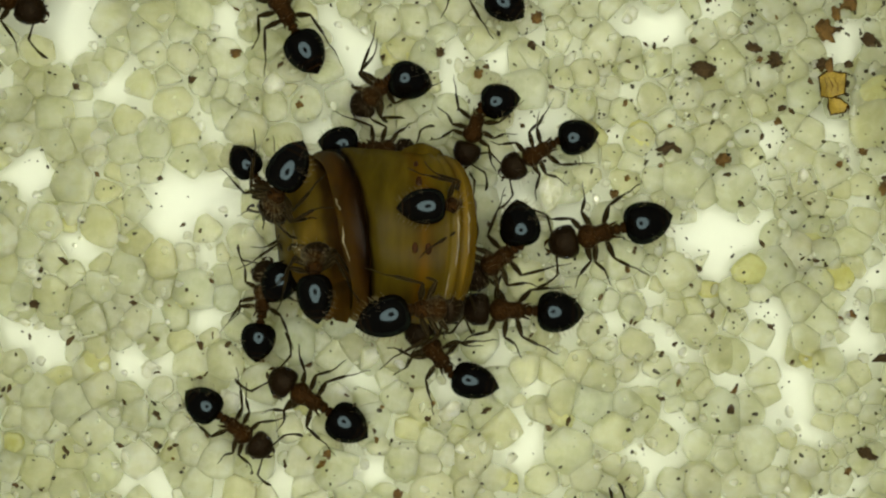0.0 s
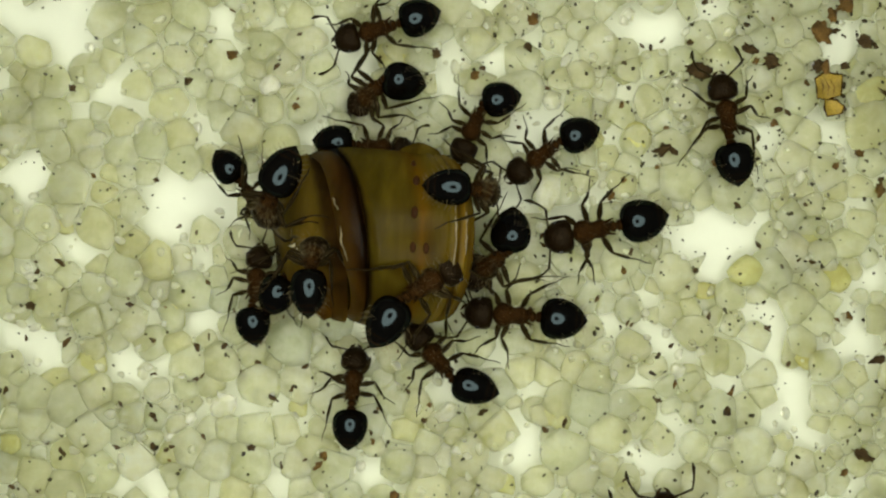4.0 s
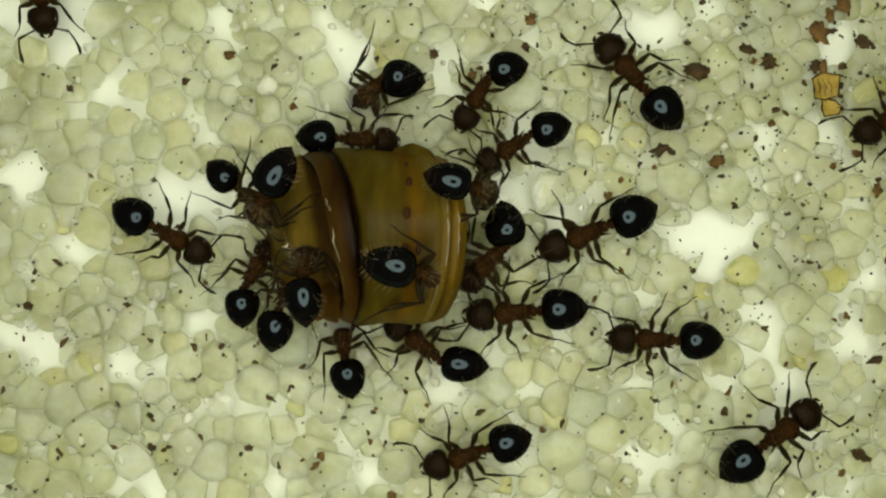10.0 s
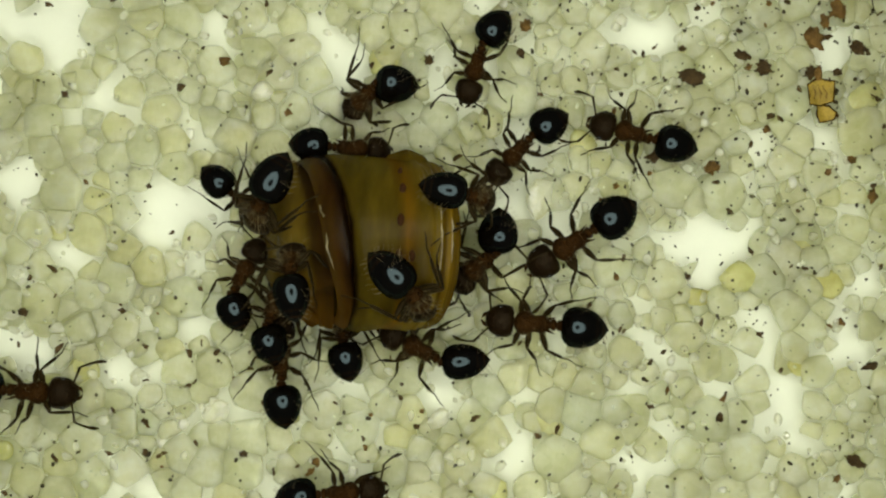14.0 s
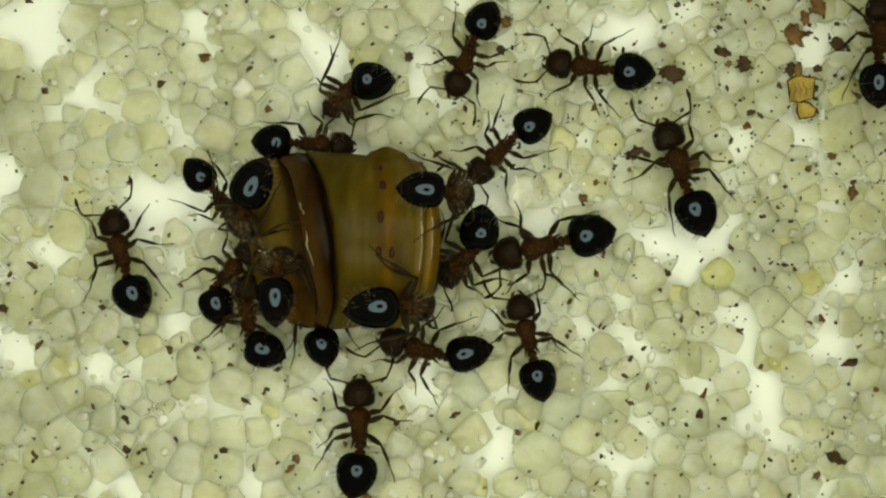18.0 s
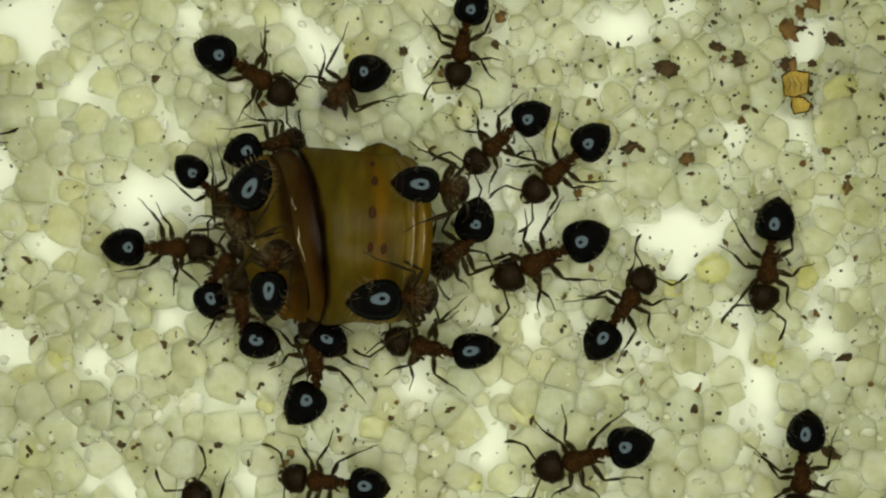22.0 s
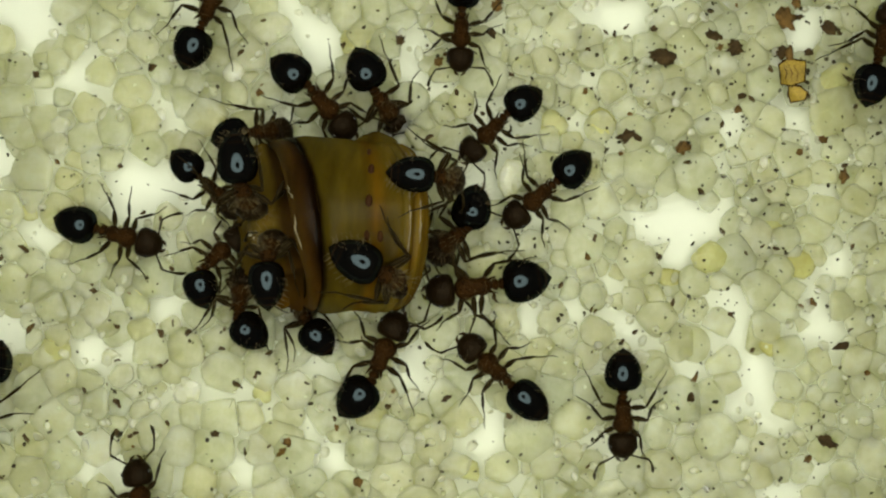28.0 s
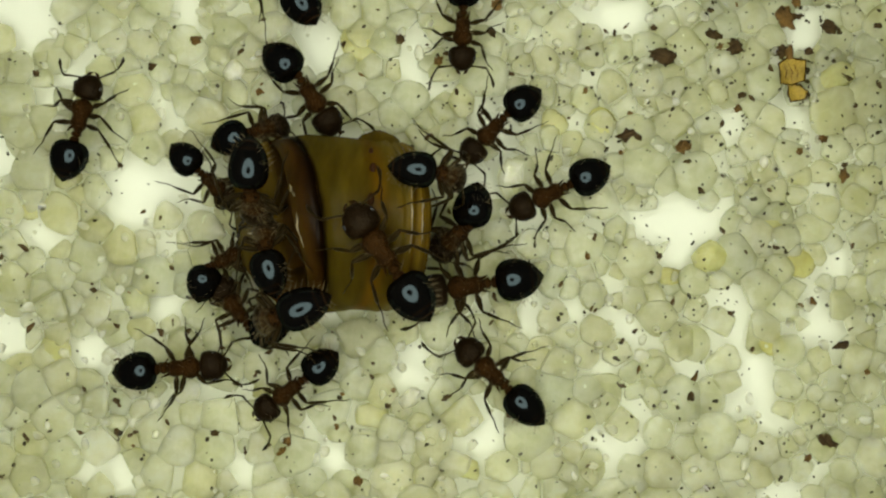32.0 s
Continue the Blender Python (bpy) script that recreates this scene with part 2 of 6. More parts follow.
husk = material("golden_husk", (0.24, 0.165, 0.022), 0.35, spec=0.2, grain=1400, vary=0.4, bump=0.8)
lamp_glow = bpy.data.materials.new("lamp_glow")
lamp_glow.use_nodes = True
g = lamp_glow.node_tree.nodes
g.remove(g["Principled BSDF"])
em = g.new("ShaderNodeEmission")
em.inputs["Color"].default_value, em.inputs["Strength"].default_value = (0.985, 1.0, 0.83, 1), 7.45
lamp_glow.node_tree.links.new(em.outputs[0], g["Material Output"].inputs["Surface"])


# ---- mesh helpers ----
def mesh_of(name, bm, mat, smooth=True):
    me = bpy.data.meshes.new(name)
    bmesh.ops.recalc_face_normals(bm, faces=bm.faces[:])
    bm.to_mesh(me)
    bm.free()
    me.materials.append(mat)
    if smooth:
        me.polygons.foreach_set("use_smooth", [True] * len(me.polygons))
    return me


def part(name, bm, mat, parent, label="", at=(0, 0, 0)):
    """One mesh object under a thing or a part; at is its own origin in its parent's space, in millimetres."""
    if at != (0, 0, 0):
        bmesh.ops.translate(bm, verts=bm.verts[:], vec=[-c * MM for c in at])
    ob = new(name, mesh_of(name, bm, mat))
    ob.parent = parent
    ob.location = [c * MM for c in at]
    return tagged(ob, label)


def loft(rings, seg=16, bm=None):
    """A closed skin through rings (centre, half width, half height) laid along x, in millimetres."""
    bm = bm or bmesh.new()
    loops = []
    for (x, y, z), w, h in rings:
        loops.append([bm.verts.new(((x) * MM, (y + w * math.cos(a)) * MM, (z + h * math.sin(a)) * MM))
                      for a in (2 * math.pi * i / seg for i in range(seg))])
    for p, q in zip(loops, loops[1:]):
        for i in range(seg):
            bm.faces.new((p[i], p[(i + 1) % seg], q[(i + 1) % seg], q[i]))
    bm.faces.new(loops[0])
    bm.faces.new(loops[-1])
    return bm


def tube(points, radii, seg=7, bm=None):
    """A tapering limb through points, in millimetres."""
    bm = bm or bmesh.new()
    pts = [Vector(p) for p in points]
    loops = []
    for i, (p, r) in enumerate(zip(pts, radii)):
        way = (pts[min(i + 1, len(pts) - 1)] - pts[max(i - 1, 0)]).normalized()
        side = way.cross(Vector((0, 0, 1)))
        side = side.normalized() if side.length > 1e-3 else Vector((1, 0, 0))
        up = side.cross(way)
        loops.append([bm.verts.new((p + r * (math.cos(a) * side + math.sin(a) * up)) * MM)
                      for a in (2 * math.pi * k / seg for k in range(seg))])
    for p, q in zip(loops, loops[1:]):
        for i in range(seg):
            bm.faces.new((p[i], p[(i + 1) % seg], q[(i + 1) % seg], q[i]))
    bm.faces.new(loops[0])
    bm.faces.new(loops[-1])
    return bm


def ball(x, y, z, rx, ry, rz, sub=2):
    bm = bmesh.new()
    bmesh.ops.create_icosphere(bm, subdivisions=sub, radius=1)
    for v in bm.verts:
        v.co = Vector(((x + v.co.x * rx) * MM, (y + v.co.y * ry) * MM, (z + v.co.z * rz) * MM))
    return bm


def pebble(seed, flat=0.75, seg=12):
    """A worn grain of unit size: an angular outline with rounded shoulders and a nearly flat top."""
    rnd = random.Random(seed)
    bm = bmesh.new()
    corners = rnd.randrange(5, 8)
    start = rnd.uniform(0, 6.28)
    flats = [(start + 2 * math.pi * (i + rnd.uniform(-0.3, 0.3)) / corners, rnd.uniform(0.66, 1.0)) for i in range(corners)]
    reach = []
    for k in range(seg):
        a = 2 * math.pi * k / seg
        r = 1.12
        for d, h in flats:
            c = math.cos(a - d)
            if c > 0.05:
                r = min(r, h / c)
        reach.append(min(r, 1.12))
    tall = rnd.uniform(0.42, 0.6) * flat
    skewx, skewy = rnd.uniform(-0.12, 0.12), rnd.uniform(-0.12, 0.12)
    loops = []
    for z, k in ((-0.9, 0.6), (-0.4, 0.98), (0.1, 1.0), (0.5, 0.9), (0.78, 0.72), (0.94, 0.46)):
        loops.append([bm.verts.new(((r * k) * math.cos(2 * math.pi * i / seg) + skewx * z, (r * k) * math.sin(2 * math.pi * i / seg) + skewy * z, z * tall * rnd.uniform(0.94, 1.06))) for i, r in enumerate(reach)])
    for p, q in zip(loops, loops[1:]):
        for i in range(seg):
            bm.faces.new((p[i], p[(i + 1) % seg], q[(i + 1) % seg], q[i]))
    bm.faces.new(loops[0][::-1])
    top = bm.verts.new((skewx, skewy, tall))
    for i in range(seg):
        bm.faces.new((loops[-1][i], loops[-1][(i + 1) % seg], top))
    bm.verts.index_update()
    return bm


# ---- ground: a white sheet strewn with sand ----
def build_ground():
    bm = bmesh.new()
    bmesh.ops.create_grid(bm, x_segments=2, y_segments=2, size=60 * MM)
    bmesh.ops.translate(bm, verts=bm.verts[:], vec=(0, 0, -0.95 * MM))
    ground = new("ground", mesh_of("ground", bm, paper, False))
    tagged(ground, "white sheet strewn with pale quartz sand grains", "ground", kind="structure")
    return ground


# bare patches of the sheet: centre and half extents in millimetres, and a turn in degrees
GAPS = [(8.7, 0.6, 0.96, 0.70, -20), (8.6, -0.4, 0.44, 0.70, 0), (10.5, -2.7, 0.44, 1.05, -15), (10.6, -4.4, 0.52, 1.13, 10), (10.0, -3.4, 0.52, 0.35, 0), (-11.1, 0.3, 0.24, 1.05, -5), (-3.2, 6.5, 0.44, 0.78, 20), (-7.5, -2.1, 0.38, 0.28, 0), (-8.5, 0.9, 0.35, 0.61, 0), (-10.1, 4.9, 0.49, 0.52, -20), (-11.6, 6.9, 0.52, 0.87, -10), (-6.5, 6.9, 0.35, 1.05, 25), (-6.7, -4.8, 0.61, 0.49, 0), (-9.1, -3.6, 0.38, 0.28, 0), (-2.3, -7.0, 0.52, 0.52, 0), (2.4, -6.2, 0.49, 0.61, 0), (-9.2, -7.2, 0.78, 0.35, 0), (-12.1, -3.5, 0.35, 0.66, 0), (6.5, 7.0, 0.61, 0.52, 0), (7.4, 6.5, 0.52, 0.17, 40), (-12.9, 2.2, 0.70, 0.31, 0), (-7.3, 1.8, 0.52, 0.44, 0), (4.2, 1.0, 0.52, 0.35, 0), (2.8, 1.7, 0.70, 0.52, 0), (-0.9, -5.5, 0.49, 0.24, 0), (6.1, -4.2, 0.28, 0.38, 0), (6.6, -6.7, 0.70, 0.24, 20), (-4.4, -4.8, 0.44, 0.21, 0), (-13.1, 7.3, 0.52, 0.35, 0), (12.4, 6.2, 0.52, 0.44, -20), (3.3, 3.8, 0.52, 0.35, 0), (-2.6, 5.7, 0.44, 0.26, -30), (-13.3, -2.7, 0.35, 0.44, 0), (0.2, -4.4, 0.70, 0.24, 0)]


def bare(x, y, margin=0.0):
    for gx, gy, w, h, turn in GAPS:
        a = radians(turn)
        u = ((x - gx) * math.cos(a) + (y - gy) * math.sin(a)) / (w + margin)
        v = (-(x - gx) * math.sin(a) + (y - gy) * math.cos(a)) / (h + margin)
        if u * u + v * v < 1 + 0.5 * noise.noise((x * 1.7, y * 1.7, 3.0)):
            return True
    return False


def scatter(width, height, gap, rnd, tries):
    """Places no nearer to one another than their sizes allow."""
    cell, grid, out = 1.25, {}, []
    for _ in range(tries):
        x, y = rnd.uniform(-width, width), rnd.uniform(-height, height)
        fine = 1 if x > 2 and y < 3 else 0
        r = rnd.uniform(0.33, 0.68) if not fine else rnd.uniform(0.30, 0.64)
        if rnd.random() < 0.15:
            r *= 0.65
        key = (int(x // cell), int(y // cell))
        ok = True
        for i in (-1, 0, 1):
            for j in (-1, 0, 1):
                for px, py, pr in grid.get((key[0] + i, key[1] + j), ()):
                    if (px - x) ** 2 + (py - y) ** 2 < ((pr + r) * gap) ** 2:
                        ok = False
                        break
                if not ok:
                    break
            if not ok:
                break
        if ok:
            grid.setdefault(key, []).append((x, y, r))
            out.append((x, y, r))
    return out


def cells(places, near=2.4):
    """The outline that each place keeps to itself against its neighbours, which are pressed against it."""
    grid, out = {}, []
    for p in places:
        grid.setdefault((int(p[0] // near), int(p[1] // near)), []).append(p)
    for x, y, r in places:
        gx, gy = int(x // near), int(y // near)
        poly = [(1.35 * r * math.cos(a), 1.35 * r * math.sin(a)) for a in (2 * math.pi * k / 12 for k in range(12))]
        for i in (-1, 0, 1):
            for j in (-1, 0, 1):
                for px, py, pr in grid.get((gx + i, gy + j), ()):
                    dx, dy = px - x, py - y
                    d2 = dx * dx + dy * dy
                    if d2 < 1e-9 or d2 > (1.4 * (r + pr)) ** 2:
                        continue
                    limit = (d2 + r * r - pr * pr) / 2
                    cut = []
                    for k, (ax, ay) in enumerate(poly):
                        bx, by = poly[(k + 1) % len(poly)]
                        da, db = ax * dx + ay * dy - limit, bx * dx + by * dy - limit
                        if da <= 0:
                            cut.append((ax, ay))
                        if (da < 0) != (db < 0) and da != db:
                            f = da / (da - db)
                            cut.append((ax + f * (bx - ax), ay + f * (by - ay)))
                    poly = cut
                    if len(poly) < 3:
                        break
        if len(poly) >= 3:
            out.append((x, y, r, poly))
    return out


def worn(poly):
    """The outline round its middle, its corners slightly worn off and its long sides split."""
    n = len(poly)
    mx, my = sum(p[0] for p in poly) / n, sum(p[1] for p in poly) / n
    size = sum(math.hypot(p[0] - mx, p[1] - my) for p in poly) / n
    ring = []
    for i in range(n):
        (ax, ay), (bx, by) = poly[i], poly[(i + 1) % n]
        ax, ay, bx, by = ax - mx, ay - my, bx - mx, by - my
        if not ring or math.hypot(ax - ring[-1][0], ay - ring[-1][1]) > 0.16 * size:
            ring.append((ax * 0.95, ay * 0.95))
        parts = int(math.hypot(bx - ax, by - ay) / (0.42 * size))
        for k in range(1, parts + 1):
            f = k / (parts + 1)
            ring.append((ax + f * (bx - ax), ay + f * (by - ay)))
    return mx, my, size, ring


def grain_shape(size, ring, rnd, spread):
    """A grain over an outline: a worn plate whose top is slightly tilted."""
    seg = len(ring)
    tall = min(0.30, 0.26 * size + 0.05)
    tx, ty = rnd.gauss(0, 0.08), rnd.gauss(0, 0.08)
    ox, oy = rnd.uniform(-0.25, 0.25) * size, rnd.uniform(-0.25, 0.25) * size
    rough = [rnd.uniform(-0.05, 0.05) for _ in range(seg)]
    pts = []
    for k, z in ((0.50, -0.9), (0.82, -0.3), (1.0, 0.55), (0.94, 0.75), (0.70, 0.90), (0.36, 0.98)):
        for i, (x, y) in enumerate(ring):
            x, y = x * k * spread + ox * abs(z) * 0.5 * (1 - k), y * k * spread + oy * abs(z) * 0.5 * (1 - k)
            pts.append((x, y, z * tall + tx * x + ty * y + rough[i] * size * (0.6 < z < 0.95)))
    pts.append((ox * 0.4, oy * 0.4, tall))
    faces = [tuple(range(seg - 1, -1, -1))]
    for j in range(5):
        for i in range(seg):
            faces.append((j * seg + i, j * seg + (i + 1) % seg, (j + 1) * seg + (i + 1) % seg, (j + 1) * seg + i))
    faces += [(5 * seg + i, 5 * seg + (i + 1) % seg, 6 * seg) for i in range(seg)]
    return np.array(pts), faces


def build_sand(ground):
    """Grains pressed against one another over a thinner layer; the bare sheet shows in the gaps."""
    rnd = random.Random(5)
    verts, faces, count, base = [], [], 0, 0
    upper = [p for p in scatter(20, 13, 0.72, rnd, 30000)]
    around = [p for p in scatter(34, 27, 0.80, rnd, 16000) if abs(p[0]) > 20.3 or abs(p[1]) > 13.3]
    lower = scatter(20, 13, 0.85, rnd, 9000)
    for places, level, keep, spread in ((upper, -0.24, 0.95, 1.0), (around, -0.30, 0.92, 1.0), (lower, -0.60, 0.46, 1.0)):
        grown = cells(places)
        grown.sort(key=lambda p: (p[0] + 2.2) ** 2 + (p[1] - 0.3) ** 2)
        for x, y, r, poly in grown:
            if (bare(x, y, 0.2) and rnd.random() < 0.94) or rnd.random() > keep - (0.34 if r < 0.38 else 0) + 0.1 * noise.noise((x * 0.4, y * 0.4, 2.0)):
                continue
            mx, my, size, ring = worn(poly)
            if len(ring) < 4:
                continue
            vs, fs = grain_shape(size, ring, rnd, spread * rnd.uniform(0.87, 1.24))
            place = np.array((x + mx, y + my, level + rnd.uniform(-0.05, 0.06)))
            if count < 300 and level == -0.24:
                count += 1
                me = bpy.data.meshes.new("grain")
                me.from_pydata((vs * MM).tolist(), [], fs)
                me.materials.append(sand_one)
                me.polygons.foreach_set("use_smooth", [True] * len(me.polygons))
                me.set_sharp_from_angle(angle=radians(42))
                ob = new("grain", me)
                ob.parent = ground
                ob.location = place * MM
                continue
            verts.append((vs + place) * MM)
            faces.extend([tuple(i + base for i in f) for f in fs])
            base += len(vs)
    me = bpy.data.meshes.new("loose_sand")
    me.from_pydata(np.concatenate(verts).tolist(), [], faces)
    me.materials.append(sand_many)
    me.polygons.foreach_set("use_smooth", [True] * len(me.polygons))
    me.set_sharp_from_angle(angle=radians(42))
    ob = new("loose_sand", me)
    ob.parent = ground
    tagged(ob, "pale greenish quartz sand grains in layers", kind="stuff")


def build_yellow_grains():
    """The few strongly yellow grains that stand out."""
    rnd = random.Random(8)
    for x, y, r, s in [(4.65, 3.52, 0.52, 1), (6.19, 3.52, 0.59, 0.85), (-1.40, 5.96, 0.70, 0.75), (-7.88, -1.57, 0.35, 1.1), (-11.60, 0.79, 0.38, 0.8), (9.62, -0.61, 0.78, 0.8), (8.19, -1.24, 0.44, 0.8), (11.42, 0.12, 0.52, 1), (12.29, -0.84, 0.66, 0.9), (11.51, -3.36, 0.44, 1), (1.92, -7.20, 0.52, 0.7), (-13.29, -5.98, 0.45, 0.9), (13.42, 4.92, 0.70, 0.7), (3.66, -5.11, 0.52, 1.1), (-6.02, 3.70, 0.56, 1), (1.22, 6.66, 0.49, 0.8), (-8.28, -1.97, 0.52, 1.1), (-10.81, -3.54, 0.59, 0.9), (-4.36, -4.85, 0.38, 1), (7.15, 3.17, 0.28, 1)]:
        bm = pebble(rnd.randrange(1000), 0.6)
        for v in bm.verts:
            v.co = Vector((v.co.x * r, v.co.y * r * s, v.co.z * r * 0.7)) * MM
        ob = new("yellow_grain", mesh_of("yellow_grain", bm, yellow_quartz))
        ob.matrix_basis = pose(x * MM, y * MM, -0.18 * MM, 0, 0, rnd.uniform(-25, 25))
        tagged(ob, "cloudy yellow quartz grain lying among paler sand", "sand grain", "yellow grains")


def build_debris():
    rnd = random.Random(21)
    # larger crumbs of soil
    for x, y, r, s, turn in [(-6.40, 6.03, 0.15, 0.8, 0), (8.02, 5.61, 0.39, 0.5, -10), (9.59, 6.22, 0.21, 0.6, -20), (10.25, 5.84, 0.21, 1, 0), (11.80, 6.75, 0.30, 0.9, -60), (13.20, 6.43, 0.24, 0.7, -20), (11.68, 5.70, 0.21, 0.7, 20), (-0.09, 6.05, 0.13, 1, 0), (6.89, 3.12, 0.24, 0.6, 30), (8.63, 2.74, 0.21, 0.8, 0), (13.60, 1.87, 0.12, 1.4, 0), (12.12, 7.27, 0.12, 1.6, 0), (13.51, -3.36, 0.21, 0.5, 10), (-3.75, -6.64, 0.15, 0.5, 40), (-5.79, -6.08, 0.12, 0.7, 0), (10.32, 3.92, 0.12, 0.8, 0), (12.55, 7.62, 0.21, 1.2, 0), (2.88, 7.15, 0.15, 1, 0), (-8.86, -5.07, 0.10, 0.7, -30), (-12.61, -1.71, 0.12, 0.9, 0), (-8.72, 2.18, 0.09, 0.7, 0), (13.08, -6.33, 0.27, 0.5, -30)]:
        bm = bmesh.new()
        bmesh.ops.create_icosphere(bm, subdivisions=3, radius=1)
        for v in bm.verts:
            k = 1 + 0.95 * noise.noise(v.co * 1.7 + Vector((x * 7, y * 5, 0))) + 0.5 * noise.noise(v.co * 3.7 + Vector((x * 3, y, 5)))
            v.co = Vector((v.co.x * r * k, v.co.y * r * s * k, v.co.z * min(r * 0.5, 0.12) * (1 + 0.6 * noise.noise(v.co * 4 + Vector((x, y, 1)))))) * MM
        ob = new("soil_crumb", mesh_of("soil_crumb", bm, debris_ochre if rnd.random() < 0.4 else debris_brown))
        ob.matrix_basis = pose(x * MM, y * MM, 0.02 * MM, 0, 0, turn)
        tagged(ob, "brown crumb of soil lying on the sand", "soil crumb", "soil crumbs")
    # small brown crumbs, thick in the dirty corner
    for i in range(70):
        while True:
            x, y = rnd.uniform(-12, 15.5), rnd.uniform(-8, 8.2)
            if rnd.random() < (0.9 if x > 5 and y > 1 else 0.25) and not bare(x, y):
                break
        r, s = rnd.uniform(0.06, 0.15), rnd.uniform(0.4, 1.0)
        bm = bmesh.new()
        bmesh.ops.create_icosphere(bm, subdivisions=2, radius=1)
        for v in bm.verts:
            k = 1 + 0.9 * noise.noise(v.co * 1.8 + Vector((i * 7, 0, 0))) + 0.5 * noise.noise(v.co * 3.7 + Vector((i * 3, 2, 5)))
            v.co = Vector((v.co.x * r * k, v.co.y * r * s * k, v.co.z * r * 0.4)) * MM
        ob = new("soil_crumb", mesh_of("soil_crumb", bm, debris_ochre if rnd.random() < 0.55 else debris_brown))
        ob.matrix_basis = pose(x * MM, y * MM, 0.03 * MM, 0, 0, rnd.uniform(0, 180))
        tagged(ob, "small brown crumb of soil lying on the sand", "soil crumb", "soil crumbs")
    # fine black specks, thick towards one corner
    bm = bmesh.new()
    bmesh.ops.create_icosphere(bm, subdivisions=1, radius=1)
    unit = np.array([v.co[:] for v in bm.verts])
    skin_faces = [[v.index for v in f.verts] for f in bm.faces]
    bm.free()
    verts, faces = [], []
    for i in range(1900):
        while True:
            x, y = rnd.uniform(-15, 17), rnd.uniform(-9, 9)
            p = 0.22 + 0.78 * max(0, min(1, (x + 2) / 9)) * max(0.3, min(1, (y + 6) / 10))
            if rnd.random() < p and not (bare(x, y) and rnd.random() < 0.8):
                break
        r = rnd.choice((0.018, 0.022, 0.026, 0.030, 0.036, 0.050)) * rnd.uniform(0.7, 1.3)
        turn = np.array(Euler((rnd.uniform(-0.5, 0.5), rnd.uniform(-0.5, 0.5), rnd.uniform(0, 6))).to_matrix()) * np.array((r * rnd.uniform(1, 1.9), r, r * 0.8))
        shake = np.array([(rnd.uniform(-1, 1), rnd.uniform(-1, 1), 0) for _ in unit]) * r * 0.35
        faces.extend([[k + len(unit) * i for k in f] for f in skin_faces])
        verts.append((unit @ turn.T + shake + np.array((x, y, rnd.uniform(-0.08, 0.06)))) * MM)
    me = bpy.data.meshes.new("specks")
    me.from_pydata(np.concatenate(verts).tolist(), [], faces)
    me.materials.append(debris_black)
    specks = new("specks", me)
    tagged(specks, "fine black and brown specks of dirt on the sand", "dirt", kind="stuff")


def build_flecks():
    """Longer brown flecks of dirt, thick on one side."""
    rnd = random.Random(33)
    bm = bmesh.new()
    for i in range(150):
        while True:
            x, y = rnd.uniform(-14.5, 15), rnd.uniform(-8.5, 8.5)
            if rnd.random() < (0.9 if x < -4 and y < 1 else 0.3) and not bare(x, y):
                break
        r = rnd.uniform(0.04, 0.09)
        m = Matrix.LocRotScale((x * MM, y * MM, rnd.uniform(-0.12, 0.03) * MM), Euler((rnd.uniform(-0.4, 0.4), rnd.uniform(-0.4, 0.4), rnd.uniform(0, 6))), (r * MM * rnd.uniform(1.2, 2.2), r * MM * 0.8, r * MM * 0.5))
        for v in bmesh.ops.create_icosphere(bm, subdivisions=2, radius=1, matrix=m)["verts"]:
            v.co += Vector((noise.noise(v.co * 9000), noise.noise(v.co * 9000 + Vector((5, 0, 0))), 0)) * r * 0.9 * MM
    flecks = new("brown_flecks", mesh_of("brown_flecks", bm, debris_brown))
    tagged(flecks, "longish brown flecks of dirt scattered on the sand", "dirt", kind="stuff")


def build_clear_grains():
    """A few clear grains that catch the light."""
    rnd = random.Random(12)
    for x, y, r, s in [(-5.23, 5.09, 0.38, 1), (-6.71, -4.85, 0.52, 0.8), (0.21, -5.02, 0.42, 0.7), (8.11, -3.16, 0.21, 1.2), (-2.27, -3.36, 0.45, 0.7), (3.35, 1.78, 0.63, 0.8), (7.41, -3.71, 0.28, 1), (9.07, -5.89, 0.24, 1.3), (-9.07, -3.63, 0.28, 0.8), (1.74, -5.98, 0.28, 0.8), (5.84, 7.27, 0.35, 0.8), (-10.64, 3.44, 0.42, 0.8)]:
        bm = pebble(rnd.randrange(1000), 0.8)
        for v in bm.verts:
            v.co = Vector((v.co.x * r, v.co.y * r * s, v.co.z * r * 0.8)) * MM
        ob = new("clear_grain", mesh_of("clear_grain", bm, clear_quartz, False))
        ob.matrix_basis = pose(x * MM, y * MM, -0.12 * MM, 8, -6, rnd.uniform(0, 90))
        tagged(ob, "bright white clear quartz grain lying among paler sand", "sand grain", "clear grains")


